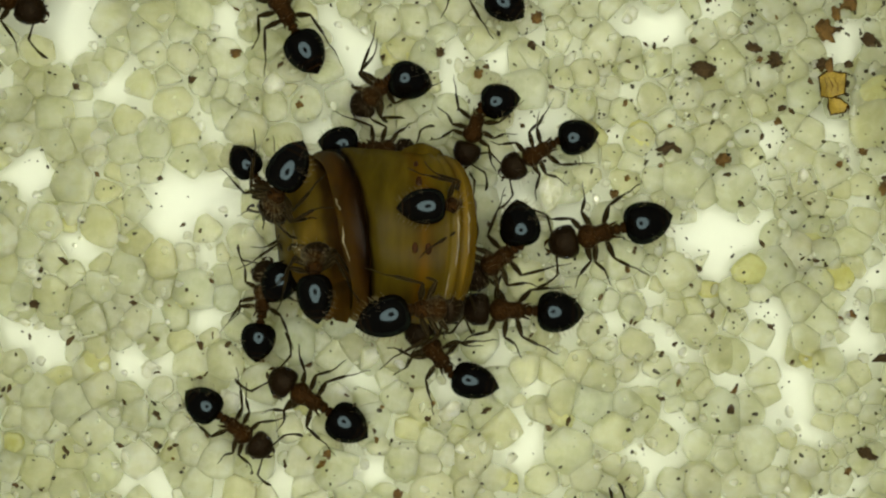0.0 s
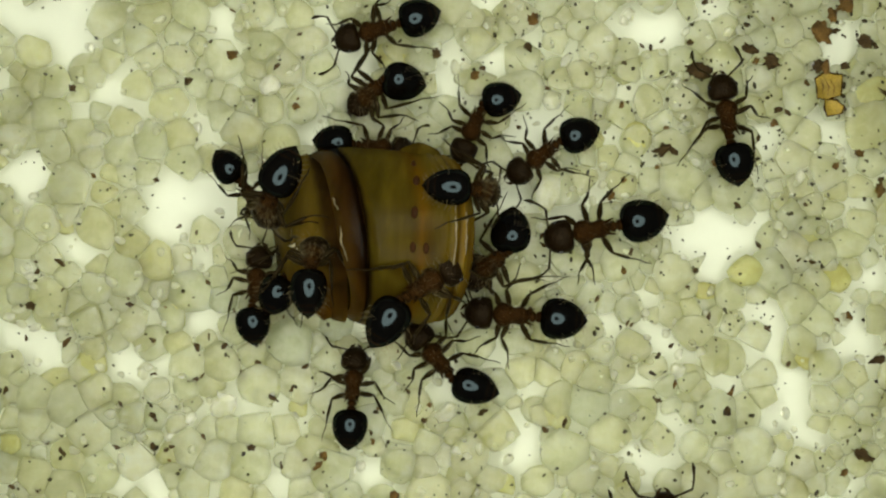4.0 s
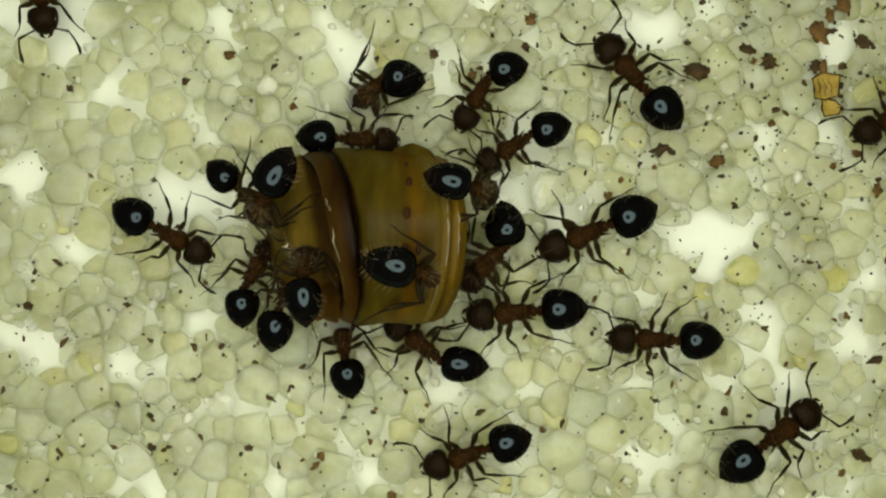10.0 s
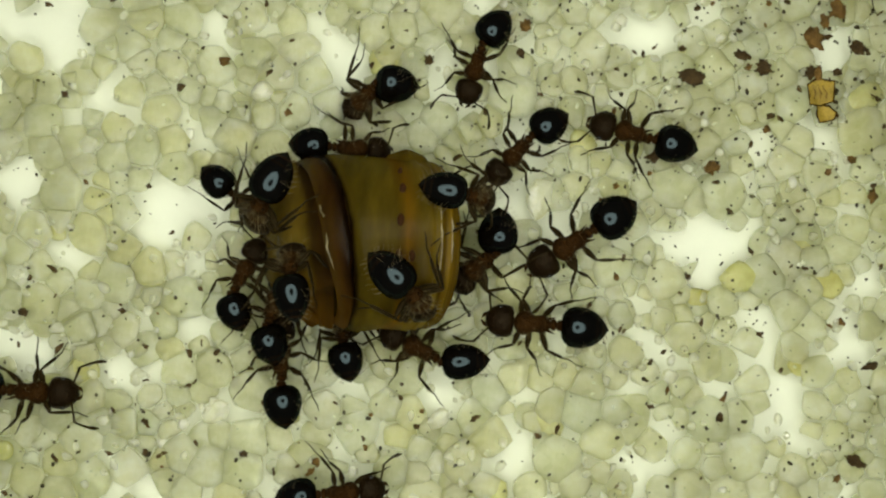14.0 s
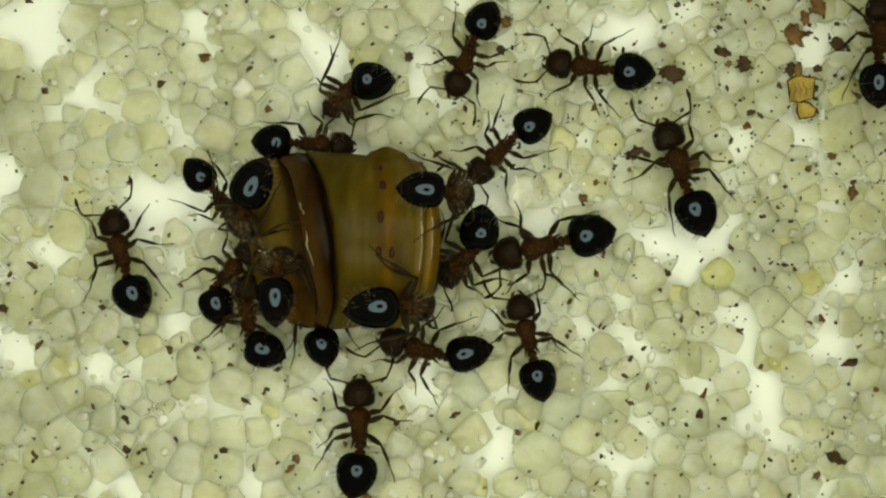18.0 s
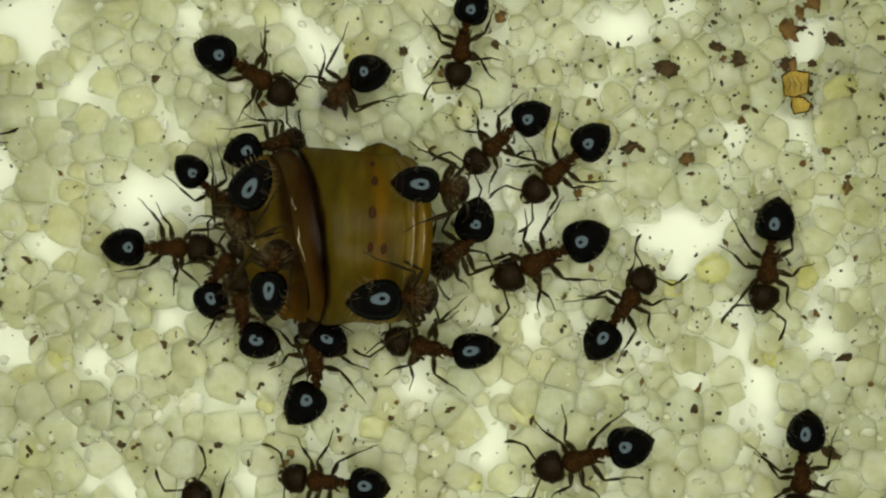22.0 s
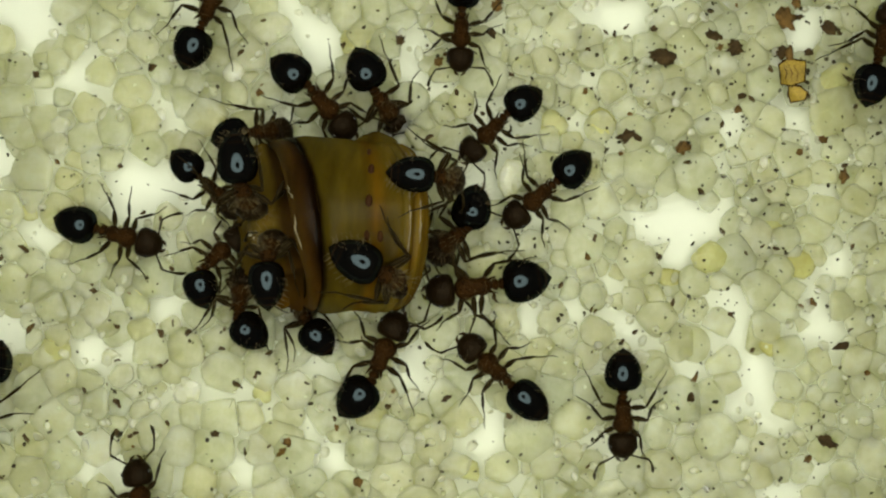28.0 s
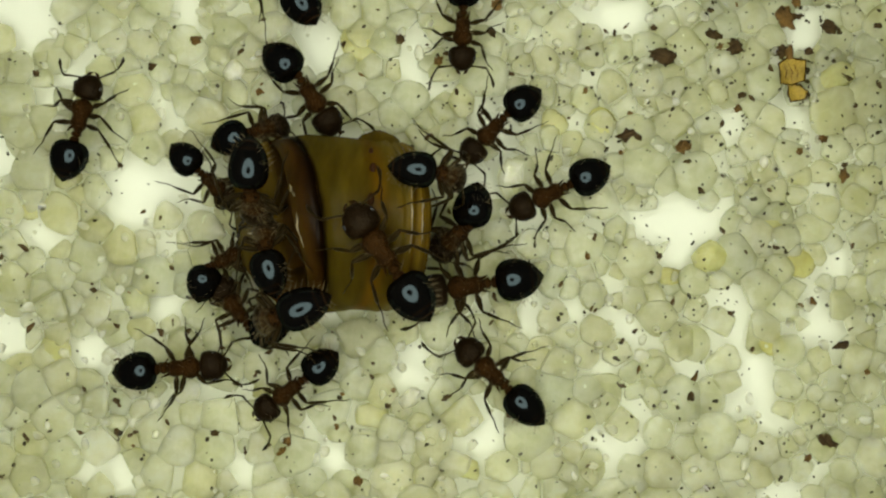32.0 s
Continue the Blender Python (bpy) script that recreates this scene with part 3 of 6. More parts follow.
def build_chips():
    """Small angular white chips, added for facet glints and bright gaps between the grains."""
    rnd = random.Random(41)
    verts, faces, base = [], [], 0
    for i in range(950):
        x, y = rnd.uniform(-15, 16), rnd.uniform(-9, 9)
        if noise.noise((x * 0.35, y * 0.35, 7.0)) < -0.12:
            continue
        r = rnd.uniform(0.06, 0.2)
        bm = pebble(5000 + i, 0.9, 8)
        m = np.array(Euler((rnd.uniform(-0.5, 0.5), rnd.uniform(-0.5, 0.5), rnd.uniform(0, 6.28))).to_matrix()) * r
        m[:, 0] *= rnd.uniform(0.7, 1.6)
        vs = np.array([v.co[:] for v in bm.verts])
        verts.append((vs @ m.T + np.array((x, y, rnd.uniform(-0.16, 0.0)))) * MM)
        faces.extend([[v.index + base for v in f.verts] for f in bm.faces])
        base += len(vs)
        bm.free()
    me = bpy.data.meshes.new("quartz_chips")
    me.from_pydata(np.concatenate(verts).tolist(), [], faces)
    me.materials.append(clear_quartz)
    ob = new("quartz_chips", me)
    tagged(ob, "small white chips put in as bright glints among sand", "sand", kind="stuff")


def build_husk():
    """A curled golden flake of husk: two thin plates with dark edges and a brown stub."""
    flake = new("husk_flake")
    tagged(flake, "curled golden-brown flake of husk on the sand", "husk flake")

    def plate(outline, lift, curl):
        """A thin bent sheet over an outline, and the line of its edge."""
        n = len(outline)
        cx, cy = sum(p[0] for p in outline) / n, sum(p[1] for p in outline) / n
        edge = []
        for i in range(n):
            (ax, ay), (bx, by) = outline[i], outline[(i + 1) % n]
            for k in range(5):
                f = k / 5
                w = 0.03 * noise.noise((ax * 5 + f, ay * 5, lift))
                edge.append((ax + f * (bx - ax) + w, ay + f * (by - ay) + w))

        def high(x, y):
            return lift + curl * (x - cx) ** 2 + 0.03 * math.sin(9 * x + 5 * y) + 0.04 * noise.noise((x * 4, y * 4, 1))

        bm = bmesh.new()
        for down in (0.0, 0.05):
            rows = []
            for k in (1.0, 0.85, 0.6, 0.35, 0.12):
                rows.append([bm.verts.new(((cx + (x - cx) * k) * MM, (cy + (y - cy) * k) * MM, (high(cx + (x - cx) * k, cy + (y - cy) * k) - down) * MM)) for x, y in edge])
            m = len(edge)
            for p, q in zip(rows, rows[1:]):
                for i in range(m):
                    bm.faces.new((p[i], p[(i + 1) % m], q[(i + 1) % m], q[i]))
            bm.faces.new(rows[-1])
            if down == 0.0:
                first_rim = rows[0]
            else:
                for i in range(m):
                    bm.faces.new((first_rim[i], first_rim[(i + 1) % m], rows[0][(i + 1) % m], rows[0][i]))
        return bm, [(x, y, high(x, y)) for x, y in edge]

    for name, outline, lift, curl in (("shell", [(-0.46, 0.42), (-0.16, 0.62), (0.36, 0.52), (0.34, -0.10), (0.0, -0.22), (-0.40, -0.20)], 0.20, 0.35), ("lower_lobe", [(-0.12, -0.14), (0.22, -0.24), (0.46, -0.42), (0.38, -0.66), (-0.06, -0.74), (-0.16, -0.46)], 0.14, 0.2)):
        bm, line = plate(outline, lift, curl)
        sheet = part(name, bm, husk, flake)
        rnd = random.Random(len(name))
        part("dark_edge", tube(line + line[:1], [rnd.uniform(0.012, 0.034) for _ in line] + [0.02], 5), spot_brown, sheet, "dark torn edge")
    for k in range(3):
        part("rib", tube([(-0.34 + 0.16 * k, 0.40, 0.31 - 0.04 * k), (-0.22 + 0.17 * k, 0.16, 0.27), (-0.28 + 0.18 * k, -0.12, 0.27)], [0.006, 0.016, 0.006], 5), debris_ochre, flake, "brown rib")
    part("stub", tube([(-0.10, 0.56, 0.2), (-0.14, 0.78, 0.24), (-0.06, 1.0, 0.16)], [0.10, 0.13, 0.05], 8), debris_ochre, flake, "brown stub")
    flake.matrix_basis = pose(11.977 * MM, 4.865 * MM, 0.0, 0, 0, 0)


# ---- the prey: a barrel-shaped piece of a larva ----
def build_prey():
    prey = new("larva_piece")
    tagged(prey, "translucent amber barrel-shaped larva piece with dark band, bitten open", "larva piece")

    def slant(x, y, z):
        """The piece leans along its length, and its open end is cut askew."""
        return x + LEAN * (z - 2.2) - 0.15 * y * max(0.0, min(1.0, (0.5 - x) / 1.2))

    def crescent(x, y):
        """The collar is broad over the back and narrows down one side."""
        f = max(0.0, min(1.0, (y + 2.3) / 2.4))
        return -0.9 + (x + 0.9) * (0.42 + 0.58 * f * f * (3 - 2 * f))

    def barrel(profile, seg=48, tall=0.90, rough=0.025, sink=0.0, waned=False):
        bm = bmesh.new()
        along = bm.verts.layers.float.new("along")
        loops = []
        for x, r, drop in profile:
            loop = []
            for k in range(seg):
                a = 2 * math.pi * k / seg
                y, z = 1.04 * r * math.cos(a), tall * r * math.sin(a)
                wob = 1 + rough * noise.noise((x * 0.8, y * 0.9, z * 0.9)) + sink * noise.noise((x * 2.1, y * 1.7, z + 9))
                z = max(z * wob + 2.25 + drop, 0.06)
                v = bm.verts.new((slant(crescent(x, y) if waned else x, y, z) * MM, y * wob * MM, z * MM))
                v[along] = x
                loop.append(v)
            loops.append(loop)
        for p, q in zip(loops, loops[1:]):
            for i in range(seg):
                bm.faces.new((p[i], p[(i + 1) % seg], q[(i + 1) % seg], q[i]))
        return bm

    def dyed(bm, x):
        """Give the whole piece the skin's colour at one place along the body."""
        along = bm.verts.layers.float.new("along")
        for v in bm.verts:
            v[along] = x
        return bm

    part("middle_segment", barrel([(-0.90, 2.28, 0), (-0.82, 2.40, 0), (-0.6, 2.44, 0), (-0.1, 2.42, 0), (0.5, 2.38, 0), (1.0, 2.38, 0), (1.2, 2.40, 0), (1.30, 2.34, 0), (1.36, 2.29, 0), (1.44, 2.36, 0), (1.54, 2.34, 0), (1.60, 2.24, 0), (1.66, 2.23, 0), (1.74, 2.29, 0), (1.84, 2.24, 0), (1.90, 2.12, 0), (2.0, 2.10, 0), (2.2, 1.75, -.05), (2.3, 1.2, -.1), (2.34, 0.5, -.1), (2.34, 0.05, -.1)]), skin, prey)
    part("front_collar", barrel([(-1.64, 2.10, 0), (-1.60, 2.22, 0), (-1.45, 2.30, 0), (-1.15, 2.37, 0), (-0.93, 2.36, 0), (-0.89, 2.24, 0), (-1.15, 2.16, 0), (-1.5, 2.08, 0), (-1.64, 2.10, 0)], rough=0.05, waned=True), skin, prey, "brown collar with a dark seam")
    part("rear_fold", barrel([(1.62, 2.0, -.1), (1.8, 2.3, -.1), (2.0, 2.22, -.1), (2.15, 2.0, -.1), (2.2, 1.7, -.1)]), skin, prey)
    part("front_segment", barrel([(-1.2, 2.18, -.55), (-1.45, 2.16, -.68), (-1.7, 2.10, -.78), (-1.95, 1.98, -.88), (-2.2, 1.85, -.98), (-2.4, 1.66, -1.05), (-2.55, 1.35, -1.1), (-2.62, 0.8, -1.15), (-2.62, 0.05, -1.15)], tall=0.70, rough=0.10, sink=0.30), skin, prey, "sunken amber open end")
    bm = ball(-1.75, -0.2, 1.75, 0.75, 1.2, 0.95, 4)
    for v in bm.verts:
        v.co += v.co.normalized() * 0.22 * MM * noise.noise(v.co * 1300) + Vector((0, 0, 0.10 * MM)) * noise.noise(v.co * 3400)
    part("flesh", bm, flesh, prey, "pale moist flesh inside the open end")
    # small pale bits painted in for the white glints on wet flesh
    rnd = random.Random(31)
    for x, y in ((-2.45, -0.3), (-2.25, -0.12), (-2.3, -0.5), (-2.0, -0.75), (-2.05, 0.35)):
        pts = [(x + 0.09 * k + rnd.uniform(-0.05, 0.05), y + rnd.uniform(-0.09, 0.09), 2.36 + 0.22 * (x + 2.4) + rnd.uniform(0, 0.07)) for k in range(4)]
        part("wet_shred", tube(pts, [0.01, rnd.uniform(0.03, 0.06), rnd.uniform(0.02, 0.05), 0.008], 6), shred_glint, prey, "pale bit standing for a white glint on wet flesh")
    part("flap", dyed(tube([(-1.0, -2.2, 1.5), (-1.4, -2.25, 2.2), (-1.8, -1.9, 2.4), (-2.1, -1.4, 2.2)], [0.1, 0.24, 0.22, 0.05]), -2.2), skin, prey, "torn orange flap of skin")
    bm = ball(0, 0, 0, 0.70, 0.58, 0.66, 5)
    for v in bm.verts:
        fold = math.sin(17 * math.atan2(v.co.y / MM + 0.9, v.co.x / MM) + 2 * noise.noise(v.co * 900))
        v.co = v.co * (1 + 0.025 * fold) + Vector((1.15, 2.14, 2.25)) * MM
    part("rear_lobe", dyed(bm, 0.9), skin, prey, "folded amber lobe")
    for k in range(5):
        x = 0.62 + 0.16 * k
        part("wrinkle", tube([(x + 0.15, 1.85, 2.86 - 0.03 * k), (x + 0.25, 2.25, 2.88 - 0.04 * k), (x + 0.40, 2.56, 2.5)], [0.012, 0.03, 0.01], 5), spot_brown, prey)
    rnd = random.Random(4)
    # glints along the collar's torn edge, put in as thin pale tubes
    for low, high in ((0.36, 0.41), (0.47, 0.60)):
        edge = []
        for k in range(9):
            a = math.pi * (low + (high - low) * k / 8)
            y, z = 1.04 * 2.24 * math.cos(a), 0.90 * 2.24 * math.sin(a) + 2.25
            edge.append((slant(crescent(-1.58, y), y, z) + rnd.uniform(-0.05, 0.03), y, z))
        part("rim", tube(edge, [0.008] + [rnd.uniform(0.010, 0.03) for _ in edge[2:]] + [0.008], 6), glint_pale, prey, "pale painted glint along the torn edge of the collar")
    # folds of the skin, their whitish glints drawn as pale streaks
    for x, low, high, r in ((1.47, 0.36, 0.60, 0.030), (1.76, 0.40, 0.56, 0.024), (1.33, 0.62, 0.80, 0.012), (-0.75, 0.20, 0.34, 0.012)):
        edge = []
        for k in range(11):
            a = math.pi * (low + (high - low) * k / 10)
            y, z = 1.04 * 2.37 * math.cos(a), 0.90 * 2.37 * math.sin(a) + 2.25
            edge.append((slant(x, y, z) + rnd.uniform(-0.02, 0.02), y, z))
        part("fold", tube(edge, [0.003] + [rnd.uniform(0.4, 1.2) * r for _ in edge[2:]] + [0.003], 6), glint_pale, prey, "thin fold of skin with its glint painted pale")
    for x, y, r in ((0.50, 1.5, 0.15), (0.36, 0.65, 0.16), (0.32, -0.28, 0.14), (0.68, -0.30, 0.14), (0.55, 2.0, 0.10)):
        zz = 2.25 + 0.9 * math.sqrt(max(0.1, 2.40 ** 2 - (y / 1.04) ** 2))
        bm = ball(x + LEAN * (zz - 2.2), y, zz - 0.02, r * 0.62, r * 1.15, 0.05, 2)
        part("spot", bm, spot_brown, prey)
    return prey


# ---- the ants ----
def build_ant():
    """One worker, head towards +x, feet on z = 0; between gaster and head centres lie 2.4 mm."""
    ant = new("ant")
    part("thorax", loft([((0.80, 0, .74), .08, .08), ((0.75, 0, .75), .19, .17), ((0.66, 0, .78), .31, .25), ((0.54, 0, .80), .36, .28), ((0.42, 0, .80), .345, .28), ((0.30, 0, .79), .285, .25), ((0.18, 0, .77), .24, .23), ((0.06, 0, .77), .255, .24), ((-0.08, 0, .76), .27, .23), ((-0.19, 0, .70), .21, .17), ((-0.30, 0, .64), .09, .08)]), body_brown, ant, "sculptured red-brown thorax")
    bm = bmesh.new()
    rnd = random.Random(9)
    for _ in range(34):
        x, a = rnd.uniform(-0.15, 0.7), rnd.uniform(0.1, math.pi - 0.1)
        p = Vector((x, .28 * math.cos(a), .78 + .24 * math.sin(a)))
        d = Vector((rnd.uniform(-0.4, 0.4), math.cos(a), math.sin(a))).normalized()
        tube([p, p + d * rnd.uniform(.10, .22)], [.005, .0015], 3, bm)
    part("hairs", bm, hair_pale, [c for c in ant.children if c.name.startswith("thorax")][0], "fine pale hairs")
    for s in (-1, 1):
        part("spine", tube([(-0.16, s * .15, .84), (-0.28, s * .20, .93), (-0.42, s * .24, 1.0)], [.05, .035, .004]), body_brown, ant)
    part("petiole", loft([((-0.24, 0, .64), .08, .07), ((-0.32, 0, .69), .155, .13), ((-0.41, 0, .72), .175, .15), ((-0.48, 0, .68), .08, .08)], 12), body_brown, ant)
    part("postpetiole", loft([((-0.45, 0, .69), .08, .07), ((-0.52, 0, .73), .165, .14), ((-0.60, 0, .75), .165, .14), ((-0.70, 0, .76), .09, .09)], 12), body_brown, ant)
    rings = [(-0.595, 0.05), (-0.602, 0.2), (-0.63, 0.34), (-0.7, 0.46), (-0.8, 0.545), (-0.93, 0.595), (-1.07, 0.61), (-1.22, 0.6), (-1.37, 0.565), (-1.51, 0.51), (-1.63, 0.44), (-1.73, 0.36), (-1.82, 0.26), (-1.89, 0.16), (-1.95, 0.065), (-1.99, 0.01)]
    gaster = part("gaster", loft([((x, 0, .80), w, w * .9) for x, w in rings], 36), gaster_black, ant, "glossy black heart-shaped gaster", (-.65, 0, .78))
    bm = bmesh.new()
    rnd = random.Random(3)
    for _ in range(90):
        k = rnd.randrange(6, 14)
        x, w = rings[k]
        a = rnd.choice((0, math.pi)) + rnd.uniform(-0.9, 0.9)
        p = Vector((x, w * math.cos(a), .80 + w * .9 * math.sin(a)))
        d = Vector((-0.6, math.cos(a), math.sin(a))).normalized()
        tube([p, p + d * rnd.uniform(.12, .28)], [.0045, .0015], 3, bm)
    bmesh.ops.translate(bm, verts=bm.verts[:], vec=(.65 * MM, 0, -.78 * MM))
    part("hairs", bm, hair_pale, gaster, "fine pale hairs")
    head = part("head", loft([((0.79, 0, .70), .14, .08), ((0.80, 0, .70), .30, .18), ((0.86, 0, .71), .425, .27), ((0.96, 0, .71), .475, .32), ((1.12, 0, .71), .485, .34), ((1.30, 0, .70), .455, .32), ((1.44, 0, .67), .375, .27), ((1.55, 0, .64), .27, .20), ((1.62, 0, .62), .15, .10)], 20), head_brown, ant, "rounded dark brown head")
    for s in (-1, 1):
        part("eye", ball(1.22, s * .42, .80, .09, .06, .08), eye_black, head)
        part("mandible", tube([(1.53, s * .17, .60), (1.66, s * .14, .58), (1.74, s * .03, .57)], [.07, .055, .01]), body_brown, head)
        ant_part = part("antenna", tube([(1.46, s * .16, .76), (1.55, s * .46, .84), (1.64, s * .82, .84)], [.035, .028, .045]), leg_brown, ant, "elbowed dark antenna", (1.46, s * .16, .76))
        f = tube([(1.64, s * .82, .84), (1.80, s * .92, .68), (1.96, s * .99, .54), (2.12, s * 1.03, .42), (2.26, s * 1.03, .36)], [.030, .032, .040, .062, .02])
        bmesh.ops.translate(f, verts=f.verts[:], vec=(-1.46 * MM, -s * .16 * MM, -.76 * MM))
        part("feeler_tip", f, leg_brown, ant_part)
    legs = (
        ("front", (0.58, .17, .62), (0.74, .66, .88), (1.14, .86, .34), (1.46, 1.16, .02)),
        ("middle", (0.28, .17, .60), (0.40, .76, .92), (0.08, 1.04, .36), (-0.12, 1.52, .02)),
        ("hind", (0.00, .15, .60), (-0.16, .74, .98), (-0.68, 1.02, .42), (-1.34, 1.34, .02)),
    )
    for kind, hip, knee, ankle, toe in legs:
        for s in (1, -1):
            P = [Vector((p[0], p[1] * s, p[2])) for p in (hip, knee, ankle, toe)]
            leg = part("leg", tube([P[0], P[0].lerp(P[1], .12), P[0].lerp(P[1], .5), P[0].lerp(P[1], .8), P[1]], [.065, .05, .098, .072, .04]), leg_brown, ant, kind + " leg, thick dark thigh", tuple(P[0]))
            for name, pts, rad in (("shin", [P[1], P[1].lerp(P[2], .5), P[1].lerp(P[2], .85), P[2]], [.032, .054, .050, .026]), ("foot", [P[2], P[2].lerp(P[3], .35) + Vector((0, -.03 * s, -.05)), P[2].lerp(P[3], .72) + Vector((0, .02 * s, -.06)), P[3]], [.026, .020, .018, .010])):
                f = tube(pts, rad)
                bmesh.ops.translate(f, verts=f.verts[:], vec=-P[0] * MM)
                part(name, f, leg_brown, leg)
    return ant


def ring_lamp():
    """The ring lamp round the lens, which the shiny gasters mirror."""
    lamp = new("ring_lamp")
    tagged(lamp, "round white ring lamp hanging over the sand", "ring lamp")

    def annulus(r0, r1, z0, z1, seg=72):
        bm = bmesh.new()
        loops = [[bm.verts.new((r * math.cos(a) * MM, r * math.sin(a) * MM, z * MM)) for a in (2 * math.pi * k / seg for k in range(seg))] for r, z in ((r0, z0), (r1, z0), (r1, z1), (r0, z1))]
        for p, q in zip(loops, loops[1:] + loops[:1]):
            for i in range(seg):
                bm.faces.new((p[i], p[(i + 1) % seg], q[(i + 1) % seg], q[i]))
        return bm

    part("diffuser", annulus(6.5, 20.5, 0, 1), lamp_glow, lamp, "glowing white diffuser")
    part("housing", annulus(6, 24, 1.2, 6), eye_black, lamp, "black housing")
    lamp.location = (0, 0, 38 * MM)


ground = build_ground()
prey = build_prey()
ring_lamp()
build_husk()
build_yellow_grains()
build_clear_grains()
build_chips()
build_debris()
build_flecks()

SEEDS = [
    (1.06, 0, "red-brown ant with black gaster reaching towards the prey"),
    (0.89, 1, "red-brown ant with raised black gaster tugging at prey edge"),
    (0.87, 0, "dark ant leaving the prey and pausing on sand"),
    (0.98, 1, "dark brown ant curled up beside the prey"),
    (0.86, 1, "dark ant lying against the side of the prey"),
    (0.96, 1, "ant with large black gaster raised on the prey"),
    (0.78, 1, "small dark ant pressed against the open prey end"),
    (0.88, 1, "ant with its head inside the open prey"),
    (0.90, 1, "brown ant clinging under the open prey end"),
    (0.85, 1, "brown ant biting the torn prey edge from the sand"),
    (0.86, 1, "ant on top of the prey with pointed black gaster"),
    (0.98, 1, "large-gastered ant crawling over the amber prey"),
    (0.96, 1, "ant pulling at the prey with glossy black gaster"),
    (1.03, 0, "red-brown ant beside the prey that later walks off"),
    (1.02, 0, "large ant with big black gaster pulling the prey"),
    (0.88, 1, "small ant crawling under the front of the prey"),
    (0.98, 0, "red-brown ant with shiny black gaster walking on the sand"),
    (1.00, 0, "red-brown ant with shiny black gaster walking on the sand"),
    (0.93, 0, "red-brown ant with shiny black gaster walking on the sand"),
    (0.96, 0, "red-brown ant with shiny black gaster walking on the sand"),
    (1.03, 0, "red-brown ant with shiny black gaster walking on the sand"),
    (0.96, 0, "red-brown ant with shiny black gaster walking on the sand"),
    (0.96, 0, "red-brown ant with shiny black gaster walking on the sand"),
    (0.93, 0, "red-brown ant with shiny black gaster walking on the sand"),
    (1.04, 0, "red-brown ant with shiny black gaster walking on the sand"),
    (0.96, 0, "red-brown ant with shiny black gaster walking on the sand"),
    (0.97, 0, "red-brown ant with shiny black gaster walking on the sand"),
    (0.95, 0, "red-brown ant with shiny black gaster walking on the sand"),
    (0.93, 0, "red-brown ant with shiny black gaster walking on the sand"),
    (0.96, 0, "red-brown ant with shiny black gaster walking on the sand"),
    (0.94, 0, "red-brown ant with shiny black gaster walking on the sand"),
    (0.95, 0, "red-brown ant with shiny black gaster walking on the sand"),
    (1.00, 1, "hairy dark ant gripping the rear of the prey"),
    (1.00, 0, "red-brown ant with shiny black gaster walking on the sand"),
    (1.00, 0, "red-brown ant with shiny black gaster walking on the sand"),
]


def fan_hairs():
    """Long pale hairs on back and neck, in one mesh for all the hairy ants."""
    bm = bmesh.new()
    rnd = random.Random(17)
    for _ in range(56):
        x = rnd.uniform(-0.25, 1.25)
        a = rnd.uniform(0, math.pi)
        w = 0.30 if x < 0.8 else 0.40
        p = Vector((x, w * math.cos(a), .76 + w * .8 * math.sin(a)))
        d = Vector((rnd.uniform(-0.5, 0.5), 1.3 * math.cos(a), math.sin(a))).normalized()
        e = p + d * rnd.uniform(.20, .48)
        tube([p, p.lerp(e, .5) + Vector((0.02, 0, 0.02)), e], [.004, .003, .001], 3, bm)
    return mesh_of("long_hairs", bm, fan_hair)


fans = fan_hairs()
first = build_ant()
ants = []
for number in range(len(SEEDS)):
    one = first if number == 0 else copy_thing(first, pose(0, 0, 0))
    ants.append(one)
for one, (size, hairy, label) in zip(ants, SEEDS):
    one.scale = (size, size, size)
    if hairy:
        back = [c for c in one.children if c.name.startswith("thorax")][0]
        new("long_hairs", fans).parent = back
    tagged(one, label, "ant", "ants round the prey")
# the ants on the prey carry longer, more pointed gasters
for number in (5, 7, 10, 11, 12):
    rear = [c for c in ants[number].children if c.name.startswith("gaster")][0]
    rear.scale = (1.10, 0.93, 0.95)
build_sand(ground)


# ---- everything that moves ----
def at(x, y, z, pitch, turn):
    return pose(x * MM, y * MM, z * MM, 0, pitch, turn)


